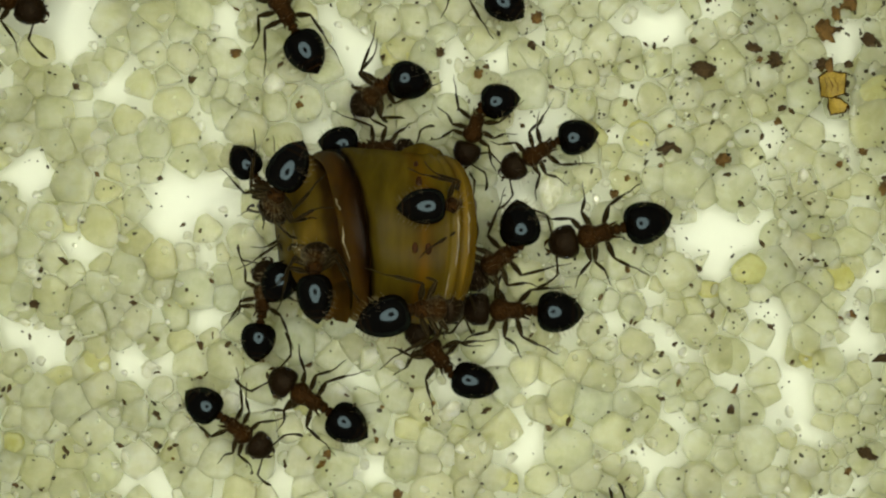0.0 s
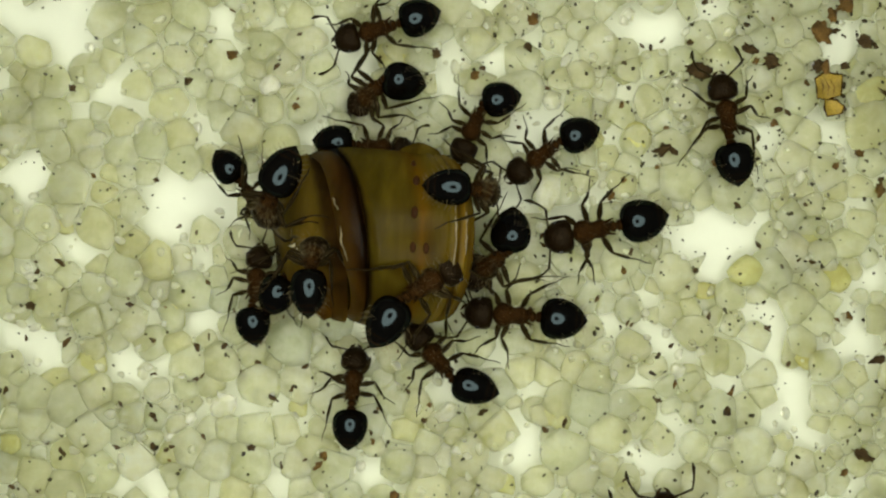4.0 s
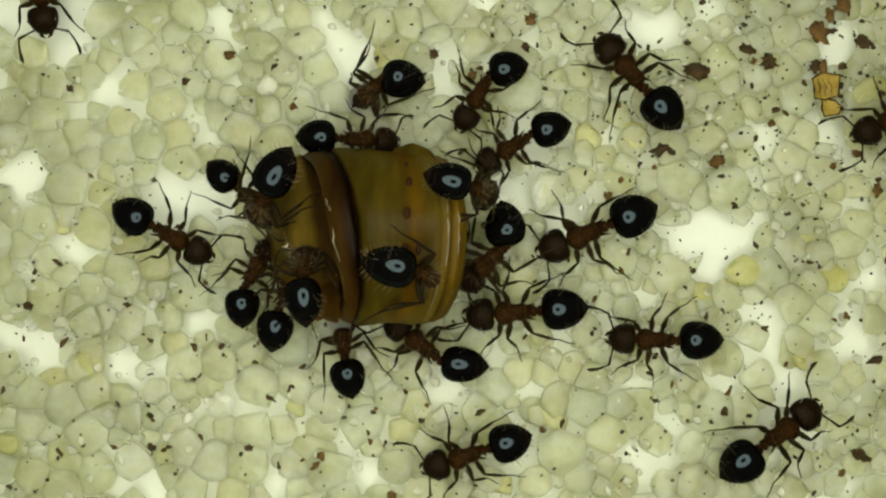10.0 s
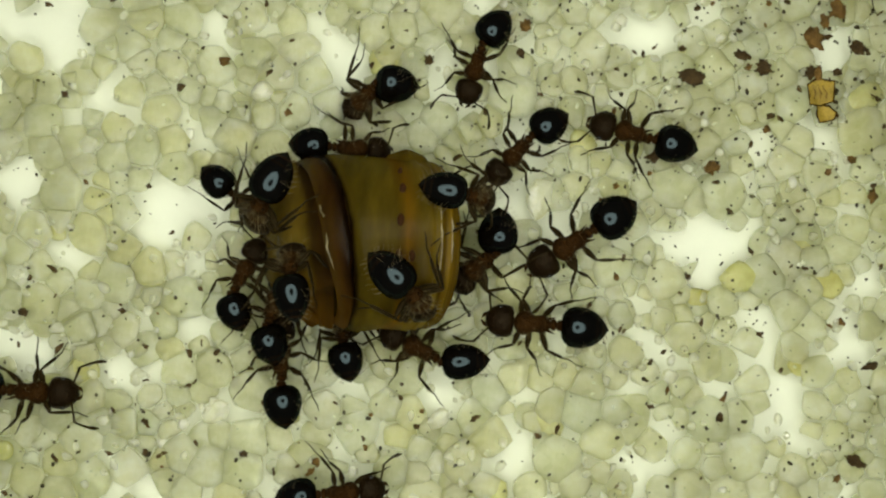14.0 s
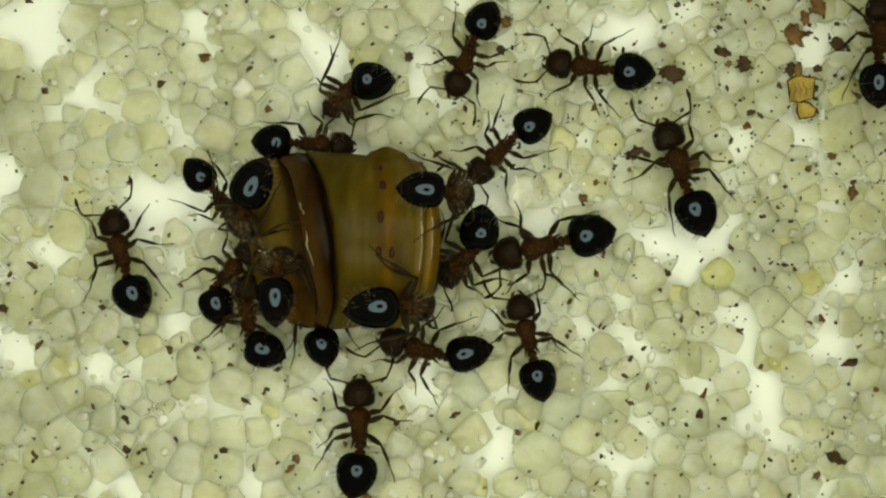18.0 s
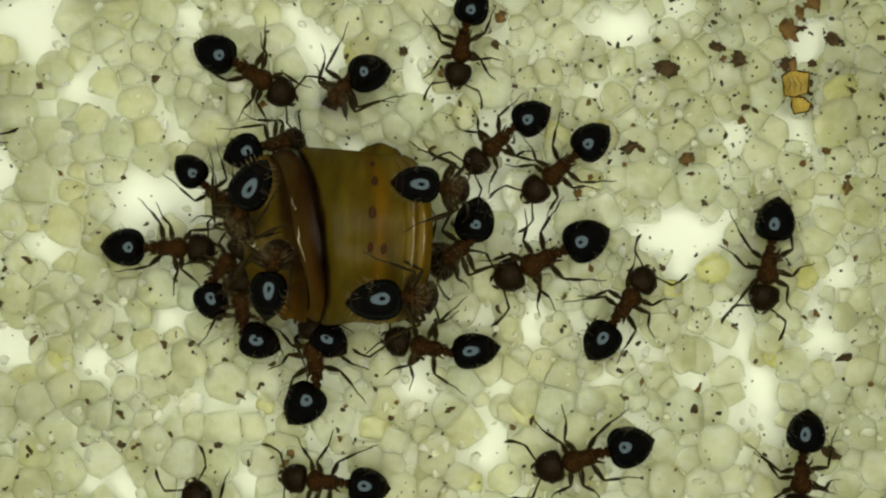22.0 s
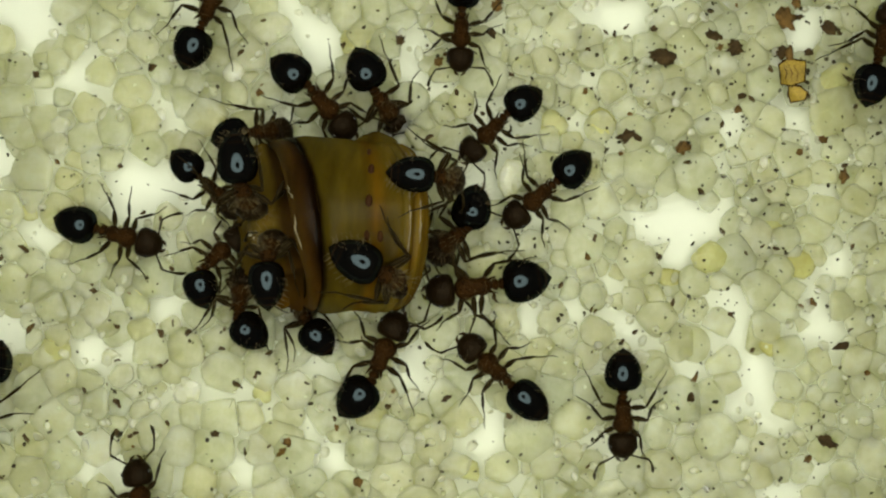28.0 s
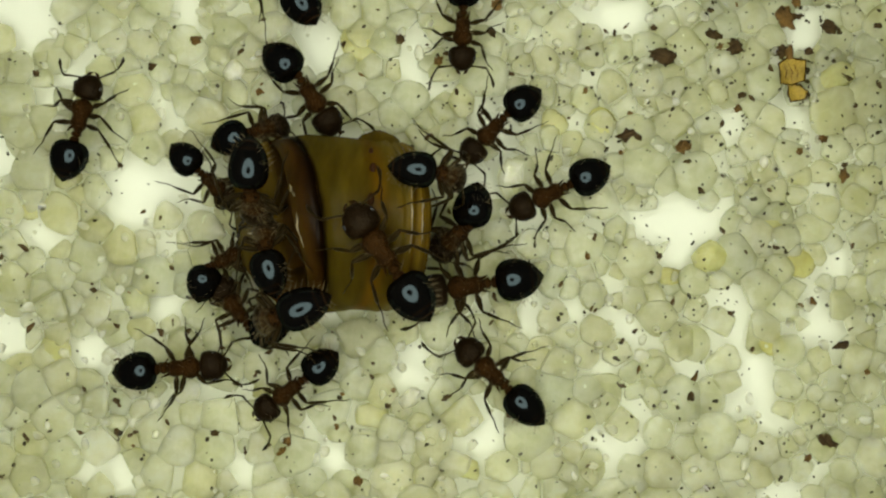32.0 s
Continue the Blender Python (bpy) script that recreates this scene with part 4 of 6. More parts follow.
def stride(ant, rows, size):
    """Swing the six legs in two alternating threes as far as the body travels, and feel with the antennae."""
    legs = [c for c in ant.children if c.name.startswith("leg")]
    rest = [l.location.copy() for l in legs]
    limbs = [[] for _ in legs]
    feel = [c for c in ant.children if c.name.startswith("antenna")]
    wave = [[] for _ in feel]
    own = random.Random(int(size * 1e4) + 7 * len(rows))
    spread = [own.uniform(-16, 16) for _ in legs]
    bow = [own.uniform(-14, 22) for _ in feel]
    gone, k, start = 0.0, 0, random.Random(len(rows) + int(size * 1000)).uniform(0, 6.28)
    last = None
    steps = 160
    for i in range(steps + 1):
        t = 32.0 * i / steps
        while k < len(rows) - 2 and rows[k + 1][0] <= t:
            k += 1
        (t0, a), (t1, b) = rows[k], rows[k + 1]
        f = min(1, max(0, (t - t0) / (t1 - t0)))
        here = a.translation.lerp(b.translation, f)
        turned = a.to_quaternion().rotation_difference(b.to_quaternion()).angle / (t1 - t0) * 0.2
        if last is not None:
            gone += (here - last).length / MM + 0.3 * turned
        moving = last is not None and (here - last).length / MM > 0.06
        last = here
        phase = start + gone / (1.5 * size) * 2 * math.pi
        for n, l in enumerate(legs):
            side = 1 if n % 2 == 0 else -1
            ph = phase + (0 if (n // 2 + n) % 2 == 0 else math.pi)
            swing = 15 * math.sin(ph) * side
            lift = 10 * max(0, math.cos(ph)) * side if moving else 0
            limbs[n].append((t, Matrix.LocRotScale(rest[n], Euler((radians(lift), 0, radians(spread[n] - swing))), None)))
        for n, c in enumerate(feel):
            s = 1 if n == 0 else -1
            wave[n].append((t, Matrix.LocRotScale(c.location.copy(), Euler((0, radians(8 * math.sin(2.3 * t + start + n)), radians(s * bow[n] + s * 10 * math.sin(1.7 * t + 2 * n + start)))), None)))
    for l, r in zip(legs, limbs):
        walk(l, r)
    for c, r in zip(feel, wave):
        walk(c, r)


def go(number, rows, bends=()):
    """Key an ant's way; bends are rows of seconds, lift and side turn of the gaster on its stalk, in degrees."""
    walk(ants[number], rows)
    stride(ants[number], rows, SEEDS[number][0])
    if bends:
        gaster = [c for c in ants[number].children if c.name.startswith("gaster")][0]
        walk(gaster, [(t, pose(-.65 * MM, 0, .78 * MM, 0, lift, side)) for t, lift, side in bends])


def motions():
    walk(prey, [
        (0, at(-1.844, 0.359, 0, 0, -2)),
        (0.5, at(-1.826, 0.344, 0, 0, -2)),
        (1, at(-1.818, 0.354, 0, 0, -2)),
        (1.5, at(-1.824, 0.317, 0, 0, -2)),
        (2, at(-1.836, 0.335, 0, 0, -2)),
        (2.5, at(-1.826, 0.360, 0, 0, -2)),
        (3, at(-1.802, 0.381, 0, 0, -2)),
        (3.5, at(-1.783, 0.408, 0, 0, -2)),
        (5.5, at(-1.878, 0.432, 0, 0, -2)),
        (6, at(-1.883, 0.451, 0, 0, -2)),
        (6.5, at(-1.897, 0.433, 0, 0, -2)),
        (7, at(-1.890, 0.456, 0, 0, -2)),
        (7.5, at(-1.905, 0.458, 0, 0, -2)),
        (8, at(-1.913, 0.447, 0, 0, -2)),
        (8.5, at(-1.915, 0.410, 0, 0, -2)),
        (9, at(-1.915, 0.413, 0, 0, -2)),
        (9.5, at(-1.910, 0.402, 0, 0, -2)),
        (10, at(-1.922, 0.402, 0, 0, -2)),
        (10.5, at(-1.939, 0.404, 0, 0, -2)),
        (11, at(-1.936, 0.401, 0, 0, -2)),
        (11.5, at(-1.919, 0.423, 0, 0, -2)),
        (12, at(-1.903, 0.440, 0, 0, -2)),
        (12.5, at(-1.908, 0.446, 0, 0, -2)),
        (13, at(-1.913, 0.434, 0, 0, -2)),
        (13.5, at(-1.906, 0.425, 0, 0, -2)),
        (14, at(-1.937, 0.412, 0, 0, -2)),
        (14.5, at(-1.979, 0.407, 0, 0, -2)),
        (16.5, at(-1.906, 0.410, 0, 0, -2)),
        (17, at(-1.875, 0.430, 0, 0, -2)),
        (17.5, at(-1.849, 0.392, 0, 0, -2)),
        (18, at(-1.863, 0.384, 0, 0, -2)),
        (18.5, at(-1.872, 0.383, 0, 0, -2)),
        (19, at(-1.895, 0.377, 0, 0, -2)),
        (19.5, at(-1.972, 0.383, 0, 0, -2)),
        (20, at(-1.922, 0.395, 0, 0, -2)),
        (20.5, at(-1.941, 0.379, 0, 0, -2)),
        (21, at(-1.903, 0.321, 0, 0, -2)),
        (21.5, at(-1.922, 0.337, 0, 0, -2)),
        (22, at(-1.916, 0.337, 0, 0, -2)),
        (22.5, at(-1.913, 0.356, 0, 0, -2)),
        (23, at(-1.916, 0.364, 0, 0, -2)),
        (23.5, at(-1.899, 0.368, 0, 0, -2)),
        (24, at(-1.911, 0.357, 0, 0, -2)),
        (24.5, at(-1.923, 0.351, 0, 0, -2)),
        (25, at(-1.913, 0.364, 0, 0, -2)),
        (25.5, at(-1.927, 0.355, 0, 0, -2)),
        (27.5, at(-1.923, 0.296, 0, 0, -2)),
        (28, at(-1.908, 0.310, 0, 0, -2)),
        (28.5, at(-1.905, 0.341, 0, 0, -2)),
        (29, at(-1.914, 0.356, 0, 0, -2)),
        (29.5, at(-1.908, 0.362, 0, 0, -2)),
        (30, at(-1.905, 0.310, 0, 0, -2)),
        (30.5, at(-1.905, 0.279, 0, 0, -2)),
        (31, at(-1.897, 0.293, 0, 0, -2)),
        (31.5, at(-1.864, 0.317, 0, 0, -2)),
        (32, at(-1.856, 0.325, 0, 0, -2)),
    ])
    go(0, [
        (0, at(4.87, 0.50, 0.00, 0, -166)),
        (1, at(4.43, -0.00, 0.00, 0, -155)),
        (2, at(4.23, -0.06, 0.00, 0, -154)),
        (3, at(4.32, 0.01, 0.00, 0, -153)),
        (3.5, at(4.87, 0.39, 0.00, 0, -166)),
        (6, at(4.71, 0.94, 0.00, 0, -171)),
        (7, at(4.93, 0.83, 0.00, 0, -162)),
        (8, at(4.43, 0.62, 0.00, 0, -161)),
        (9, at(4.00, 0.46, 0.00, 0, -163)),
        (10, at(4.71, 0.59, 0.00, 0, -158)),
        (11, at(4.37, 0.39, 0.00, 0, -159)),
        (12, at(4.27, 0.29, 0.00, 0, -150)),
        (13, at(4.26, 0.32, 0.00, 0, -143)),
        (14, at(4.41, 0.52, 0.00, 0, -147)),
        (17, at(4.19, 0.22, 0.00, 0, -164)),
        (18, at(4.14, 0.27, 0.00, 0, -167)),
        (19, at(4.07, 0.26, 0.00, 0, -167)),
        (20, at(4.06, 0.23, 0.00, 0, -167)),
        (21, at(3.92, 0.08, 0.00, 0, -166)),
        (22, at(4.25, -0.30, 0.00, 0, -155)),
        (23, at(3.81, -0.78, 0.00, 0, -160)),
        (24, at(3.74, -0.86, 0.00, 0, -168)),
        (25, at(3.03, -1.05, 0.00, 0, -172)),
        (28, at(2.41, -1.49, 0.00, 0, -173)),
        (29, at(2.39, -1.42, 0.00, 0, -177)),
        (30, at(2.17, -1.48, 0.00, 0, -175)),
        (31, at(2.20, -1.42, 0.00, 0, -174)),
        (32, at(2.19, -1.49, 0.00, 0, -172)),
    ])
    go(1, [
        (0, at(3.05, 3.01, 0.00, 0, -150)),
        (1, at(3.21, 2.94, 0.00, 0, -150)),
        (2, at(3.34, 2.99, 0.00, 0, -150)),
        (3, at(3.35, 3.12, 0.00, 0, -149)),
        (6, at(2.83, 2.71, 0.00, 0, -133)),
        (7, at(2.65, 3.09, 0.00, 0, -139)),
        (8, at(2.52, 3.25, 0.00, 0, -145)),
        (9, at(2.48, 3.32, 0.00, 0, -147)),
        (10, at(2.45, 3.26, 0.00, 0, -148)),
        (11, at(2.50, 3.23, 0.00, 0, -148)),
        (12, at(2.53, 3.22, 0.00, 0, -149)),
        (13, at(2.65, 3.36, 0.00, 0, -140)),
        (14, at(2.72, 3.32, 0.00, 0, -133)),
        (17, at(2.79, 3.17, 0.00, 0, -135)),
        (18, at(2.82, 3.23, 0.00, 0, -135)),
        (19, at(2.90, 3.23, 0.00, 0, -137)),
        (20, at(2.80, 3.31, 0.00, 0, -139)),
        (21, at(2.78, 3.37, 0.00, 0, -144)),
        (22, at(2.91, 3.32, 0.00, 0, -138)),
        (23, at(2.86, 3.36, 0.00, 0, -136)),
        (24, at(2.87, 3.36, 0.00, 0, -136)),
        (25, at(2.96, 3.34, 0.00, 0, -134)),
        (28, at(2.84, 3.37, 0.00, 0, -134)),
        (29, at(2.90, 3.35, 0.00, 0, -135)),
        (30, at(2.81, 3.34, 0.00, 0, -137)),
        (31, at(2.86, 3.32, 0.00, 0, -134)),
        (32, at(2.84, 3.32, 0.00, 0, -133)),
    ], [(0, -0, -20), (17, -0, -16), (32, -0, -12)])
    go(2, [
        (0, at(1.03, 3.88, 0.00, 0, -108)),
        (1, at(1.09, 3.79, 0.00, 0, -107)),
        (2, at(1.16, 3.76, 0.00, 0, -108)),
        (3, at(1.23, 3.93, 0.00, 0, -111)),
        (6, at(0.86, 4.02, 0.00, 0, -116)),
        (7, at(0.99, 4.23, 0.00, 0, -114)),
        (8, at(0.90, 4.31, 0.00, 0, -111)),
        (9, at(1.34, 4.78, 0.00, 0, -114)),
        (10, at(1.38, 4.92, 0.00, 0, -119)),
        (11, at(1.26, 5.32, 0.00, 0, -124)),
        (12, at(1.34, 5.92, 0.00, 0, -95)),
        (13, at(1.42, 5.98, 0.00, 0, -102)),
        (14, at(1.42, 6.00, 0.00, 0, -107)),
        (17, at(1.91, 5.98, 0.00, 0, -100)),
        (18, at(1.74, 6.09, 0.00, 0, -110)),
        (19, at(1.59, 6.09, 0.00, 0, -107)),
        (20, at(1.52, 6.31, 0.00, 0, -106)),
        (21, at(1.76, 6.23, 0.00, 0, -103)),
        (22, at(1.75, 6.29, 0.00, 0, -100)),
        (23, at(1.70, 6.28, 0.00, 0, -94)),
        (24, at(1.65, 6.33, 0.00, 0, -98)),
        (25, at(1.72, 6.33, 0.00, 0, -95)),
        (28, at(1.79, 6.41, 0.00, 0, -92)),
        (29, at(1.84, 6.47, 0.00, 0, -91)),
        (30, at(1.78, 6.43, 0.00, 0, -93)),
        (31, at(1.87, 6.42, 0.00, 0, -88)),
        (32, at(1.83, 6.42, 0.00, 0, -91)),
    ], [(0, -0, -65), (9, -0, -50), (11, -0, -45), (12, -0, -30), (14, -0, -24), (17, -0, -15), (22, -0, -10), (28, -0, -4), (32, -0, 0)])
    go(3, [
        (0, at(-1.49, 5.19, 0.01, 43, -143)),
        (1, at(-1.48, 5.21, 0.01, 47, -141)),
        (2, at(-1.39, 5.22, 0.03, 53, -141)),
        (3, at(-1.56, 5.18, 0.01, 43, -144)),
        (6, at(-1.42, 5.33, 0.04, 54, -143)),
        (7, at(-1.54, 5.21, 0.00, 40, -147)),
        (8, at(-1.48, 5.26, 0.01, 43, -147)),
        (9, at(-1.56, 5.24, 0.01, 41, -146)),
        (10, at(-1.40, 5.32, 0.03, 51, -144)),
        (11, at(-1.49, 5.29, 0.01, 48, -141)),
        (12, at(-1.48, 5.28, 0.01, 45, -144)),
        (13, at(-1.46, 5.29, 0.01, 46, -146)),
        (14, at(-1.50, 5.31, 0.01, 47, -141)),
        (17, at(-1.43, 5.34, 0.04, 55, -134)),
        (18, at(-1.59, 5.28, 0.02, 49, -136)),
        (19, at(-1.49, 5.36, 0.05, 58, -129)),
        (20, at(-1.57, 5.34, 0.02, 48, -136)),
        (21, at(-1.53, 5.33, 0.03, 52, -134)),
        (22, at(-1.48, 5.32, 0.02, 51, -134)),
        (23, at(-1.39, 5.43, 0.06, 59, -136)),
        (24, at(-1.42, 5.39, 0.04, 55, -135)),
        (25, at(-1.50, 5.34, 0.01, 47, -139)),
        (26.5, at(-1.50, 4.91, 0.03, 53, -79)),
        (28, at(-0.94, 4.56, 0.01, 46, -55)),
        (29, at(-1.12, 4.78, 0.07, 61, -82)),
        (29.5, at(-1.50, 4.95, 0.01, 43, -122)),
        (30, at(-1.29, 5.45, 0.03, 52, -161)),
        (31, at(-1.41, 5.68, 0.04, 25, -207)),
        (31.5, at(-2.30, 6.74, 0.11, 13, -223)),
        (32, at(-3.58, 7.72, 0.11, 13, -227)),
    ], [(0, -43, -70), (2, -53, -70), (3, -43, -70), (6, -54, -70), (7, -40, -70), (10, -51, -70), (12, -45, -70), (17, -55, -70), (18, -49, -70), (19, -58, -70), (20, -48, -70), (21, -52, -70), (23, -59, -70), (25, -47, -70), (26.5, -53, -20), (28, -46, -17), (29, -61, -15), (29.5, -43, -15), (30, -52, -14), (31, -25, -12), (31.5, -13, -11), (32, -13, -10)])
    go(4, [
        (0, at(-2.27, 3.02, 0.67, 21, -6)),
        (1, at(-2.37, 3.02, 0.65, 26, -6)),
        (2, at(-2.17, 3.01, 0.71, 15, -5)),
        (3, at(-2.21, 3.05, 0.71, 15, -5)),
        (6, at(-2.35, 3.15, 0.68, 20, -9)),
        (7, at(-2.64, 3.15, 0.65, 26, -1)),
        (8, at(-2.73, 3.20, 0.71, 15, -2)),
        (9, at(-2.38, 3.16, 0.71, 15, -4)),
        (10, at(-2.65, 3.32, 0.71, 15, -2)),
        (11, at(-2.54, 3.24, 0.69, 18, -8)),
        (12, at(-2.50, 3.28, 0.71, 15, -5)),
        (13, at(-2.67, 3.24, 0.71, 15, -6)),
        (14, at(-2.71, 3.25, 0.71, 15, -4)),
        (17, at(-2.95, 3.20, 0.71, 15, -4)),
        (18, at(-3.21, 3.26, 0.71, 15, -2)),
        (19, at(-3.52, 3.25, 0.66, 24, 6)),
        (20, at(-4.14, 3.16, 0.63, 38, 21)),
        (21, at(-4.34, 3.06, 0.63, 45, 15)),
        (22, at(-4.43, 2.94, 0.64, 51, 19)),
        (23, at(-4.57, 3.01, 0.65, 52, 19)),
        (24, at(-4.63, 2.91, 0.65, 52, 21)),
        (25, at(-4.66, 2.88, 0.65, 52, 23)),
        (28, at(-4.74, 3.02, 0.65, 52, 12)),
        (29, at(-4.73, 3.01, 0.71, 64, 9)),
        (30, at(-4.75, 2.96, 0.68, 60, 16)),
        (31, at(-4.76, 2.89, 0.67, 59, 20)),
        (32, at(-4.77, 2.94, 0.66, 55, 23)),
    ], [(0, -21, 0), (1, -26, 0), (2, -15, 0), (6, -20, 0), (7, -26, 0), (8, -15, 0), (19, -24, 0), (20, -38, 0), (21, -45, 0), (22, -51, 0), (29, -64, 0), (30, -60, 0), (32, -55, 0)])
    go(5, [
        (0, at(-4.14, 1.97, 3.71, 64, -125)),
        (1, at(-4.15, 1.84, 3.71, 64, -126)),
        (2, at(-4.20, 1.94, 3.71, 64, -126)),
        (3, at(-4.21, 1.86, 3.71, 64, -124)),
        (6, at(-4.28, 1.93, 3.71, 64, -124)),
        (7, at(-4.30, 1.89, 3.71, 64, -124)),
        (8, at(-4.24, 2.01, 3.71, 64, -125)),
        (9, at(-4.28, 2.05, 3.71, 64, -123)),
        (10, at(-4.31, 1.89, 3.71, 64, -125)),
        (11, at(-4.34, 1.96, 3.71, 64, -122)),
        (12, at(-4.28, 2.02, 3.71, 64, -125)),
        (13, at(-4.24, 1.92, 3.72, 65, -125)),
        (14, at(-4.25, 1.93, 3.71, 64, -124)),
        (17, at(-4.12, 1.65, 3.71, 64, -125)),
        (18, at(-4.15, 1.69, 3.72, 65, -120)),
        (19, at(-4.12, 1.60, 3.72, 65, -123)),
        (20, at(-4.14, 1.64, 3.72, 65, -122)),
        (21, at(-4.13, 1.62, 3.72, 65, -123)),
        (22, at(-4.03, 1.49, 3.72, 65, -123)),
        (23, at(-4.01, 1.45, 3.72, 65, -123)),
        (24, at(-3.93, 1.27, 3.72, 65, -121)),
        (25, at(-3.90, 1.24, 3.72, 65, -117)),
        (28, at(-4.21, 1.83, 3.72, 65, -86)),
        (29, at(-4.29, 1.66, 3.72, 65, -84)),
        (30, at(-4.40, 1.89, 3.72, 65, -77)),
        (31, at(-4.21, 1.73, 3.72, 65, -80)),
        (32, at(-3.93, 1.65, 3.72, 65, -93)),
    ], [(0, -64, 15), (9, -64, 11), (18, -65, 7), (28, -65, 2), (32, -65, 0)])
    go(6, [
        (0, at(-5.42, 1.99, 0.85, 22, -55)),
        (1, at(-5.52, 2.06, 0.83, 25, -54)),
        (2, at(-5.77, 1.82, 0.83, 27, -40)),
        (3, at(-5.67, 1.77, 0.99, 0, -56)),
        (6, at(-5.76, 1.78, 0.83, 27, -44)),
        (7, at(-5.83, 1.70, 0.84, 24, -45)),
        (8, at(-5.75, 1.87, 0.81, 34, -43)),
        (9, at(-5.83, 1.83, 0.82, 31, -45)),
        (10, at(-5.92, 1.90, 0.81, 37, -42)),
        (11, at(-5.92, 1.92, 0.81, 40, -40)),
        (12, at(-5.91, 1.85, 0.81, 36, -42)),
        (13, at(-5.96, 1.89, 0.81, 46, -36)),
        (14, at(-6.00, 1.99, 0.81, 44, -42)),
        (17, at(-5.73, 1.83, 0.85, 21, -52)),
        (18, at(-5.79, 1.83, 0.83, 25, -50)),
        (19, at(-5.88, 1.93, 0.81, 41, -50)),
        (20, at(-5.81, 1.91, 0.81, 35, -48)),
        (21, at(-5.83, 1.89, 0.82, 30, -47)),
        (22, at(-5.92, 1.89, 0.81, 34, -47)),
        (23, at(-6.00, 1.85, 0.81, 42, -43)),
        (24, at(-5.97, 1.81, 0.82, 31, -42)),
        (25, at(-5.89, 1.84, 0.81, 33, -46)),
        (28, at(-5.71, 1.53, 0.91, 11, -44)),
        (29, at(-5.92, 1.67, 0.84, 25, -43)),
        (30, at(-5.80, 1.67, 0.99, 0, -47)),
        (31, at(-5.87, 1.74, 0.86, 18, -47)),
        (32, at(-5.93, 1.86, 0.82, 31, -45)),
    ], [(0, -22, 0), (2, -27, 0), (3, -0, 0), (6, -27, 0), (8, -34, 0), (11, -40, 0), (13, -46, 0), (17, -21, 0), (18, -25, 0), (19, -41, 0), (20, -35, 0), (21, -30, 0), (22, -34, 0), (23, -42, 0), (24, -31, 0), (28, -11, 0), (29, -25, 0), (30, -0, 0), (31, -18, 0), (32, -31, 0)])
    go(7, [
        (0, at(-3.42, -1.09, 3.49, 64, 99)),
        (1, at(-3.41, -1.10, 3.49, 64, 94)),
        (2, at(-3.45, -1.16, 3.49, 64, 92)),
        (3, at(-3.44, -0.85, 3.49, 64, 92)),
        (6, at(-3.53, -1.02, 3.49, 64, 93)),
        (7, at(-3.55, -0.90, 3.49, 65, 94)),
        (8, at(-3.51, -0.77, 3.49, 64, 89)),
        (9, at(-3.64, -0.81, 3.49, 65, 87)),
        (10, at(-3.54, -1.14, 3.49, 64, 99)),
        (11, at(-3.61, -1.23, 3.49, 64, 102)),
        (12, at(-3.57, -0.86, 3.49, 64, 101)),
        (13, at(-3.70, -0.79, 3.49, 65, 95)),
        (14, at(-3.71, -0.85, 3.49, 65, 102)),
        (17, at(-3.56, -1.00, 3.49, 64, 92)),
        (18, at(-3.52, -1.07, 3.49, 65, 94)),
        (19, at(-3.54, -1.20, 3.49, 64, 89)),
        (20, at(-3.53, -1.05, 3.49, 65, 92)),
        (21, at(-3.57, -1.14, 3.49, 64, 87)),
        (22, at(-3.52, -1.05, 3.49, 64, 89)),
        (23, at(-3.53, -1.08, 3.49, 64, 90)),
        (24, at(-3.52, -1.23, 3.49, 64, 93)),
        (25, at(-3.57, -1.03, 3.49, 64, 93)),
        (28, at(-3.48, -1.12, 3.49, 64, 95)),
        (29, at(-3.46, -1.02, 3.49, 64, 94)),
        (30, at(-3.45, -1.01, 3.49, 64, 94)),
        (31, at(-3.40, -0.94, 3.49, 64, 98)),
        (32, at(-3.45, -0.84, 3.49, 64, 107)),
    ], [(0, -64, -8), (32, -64, -5)])
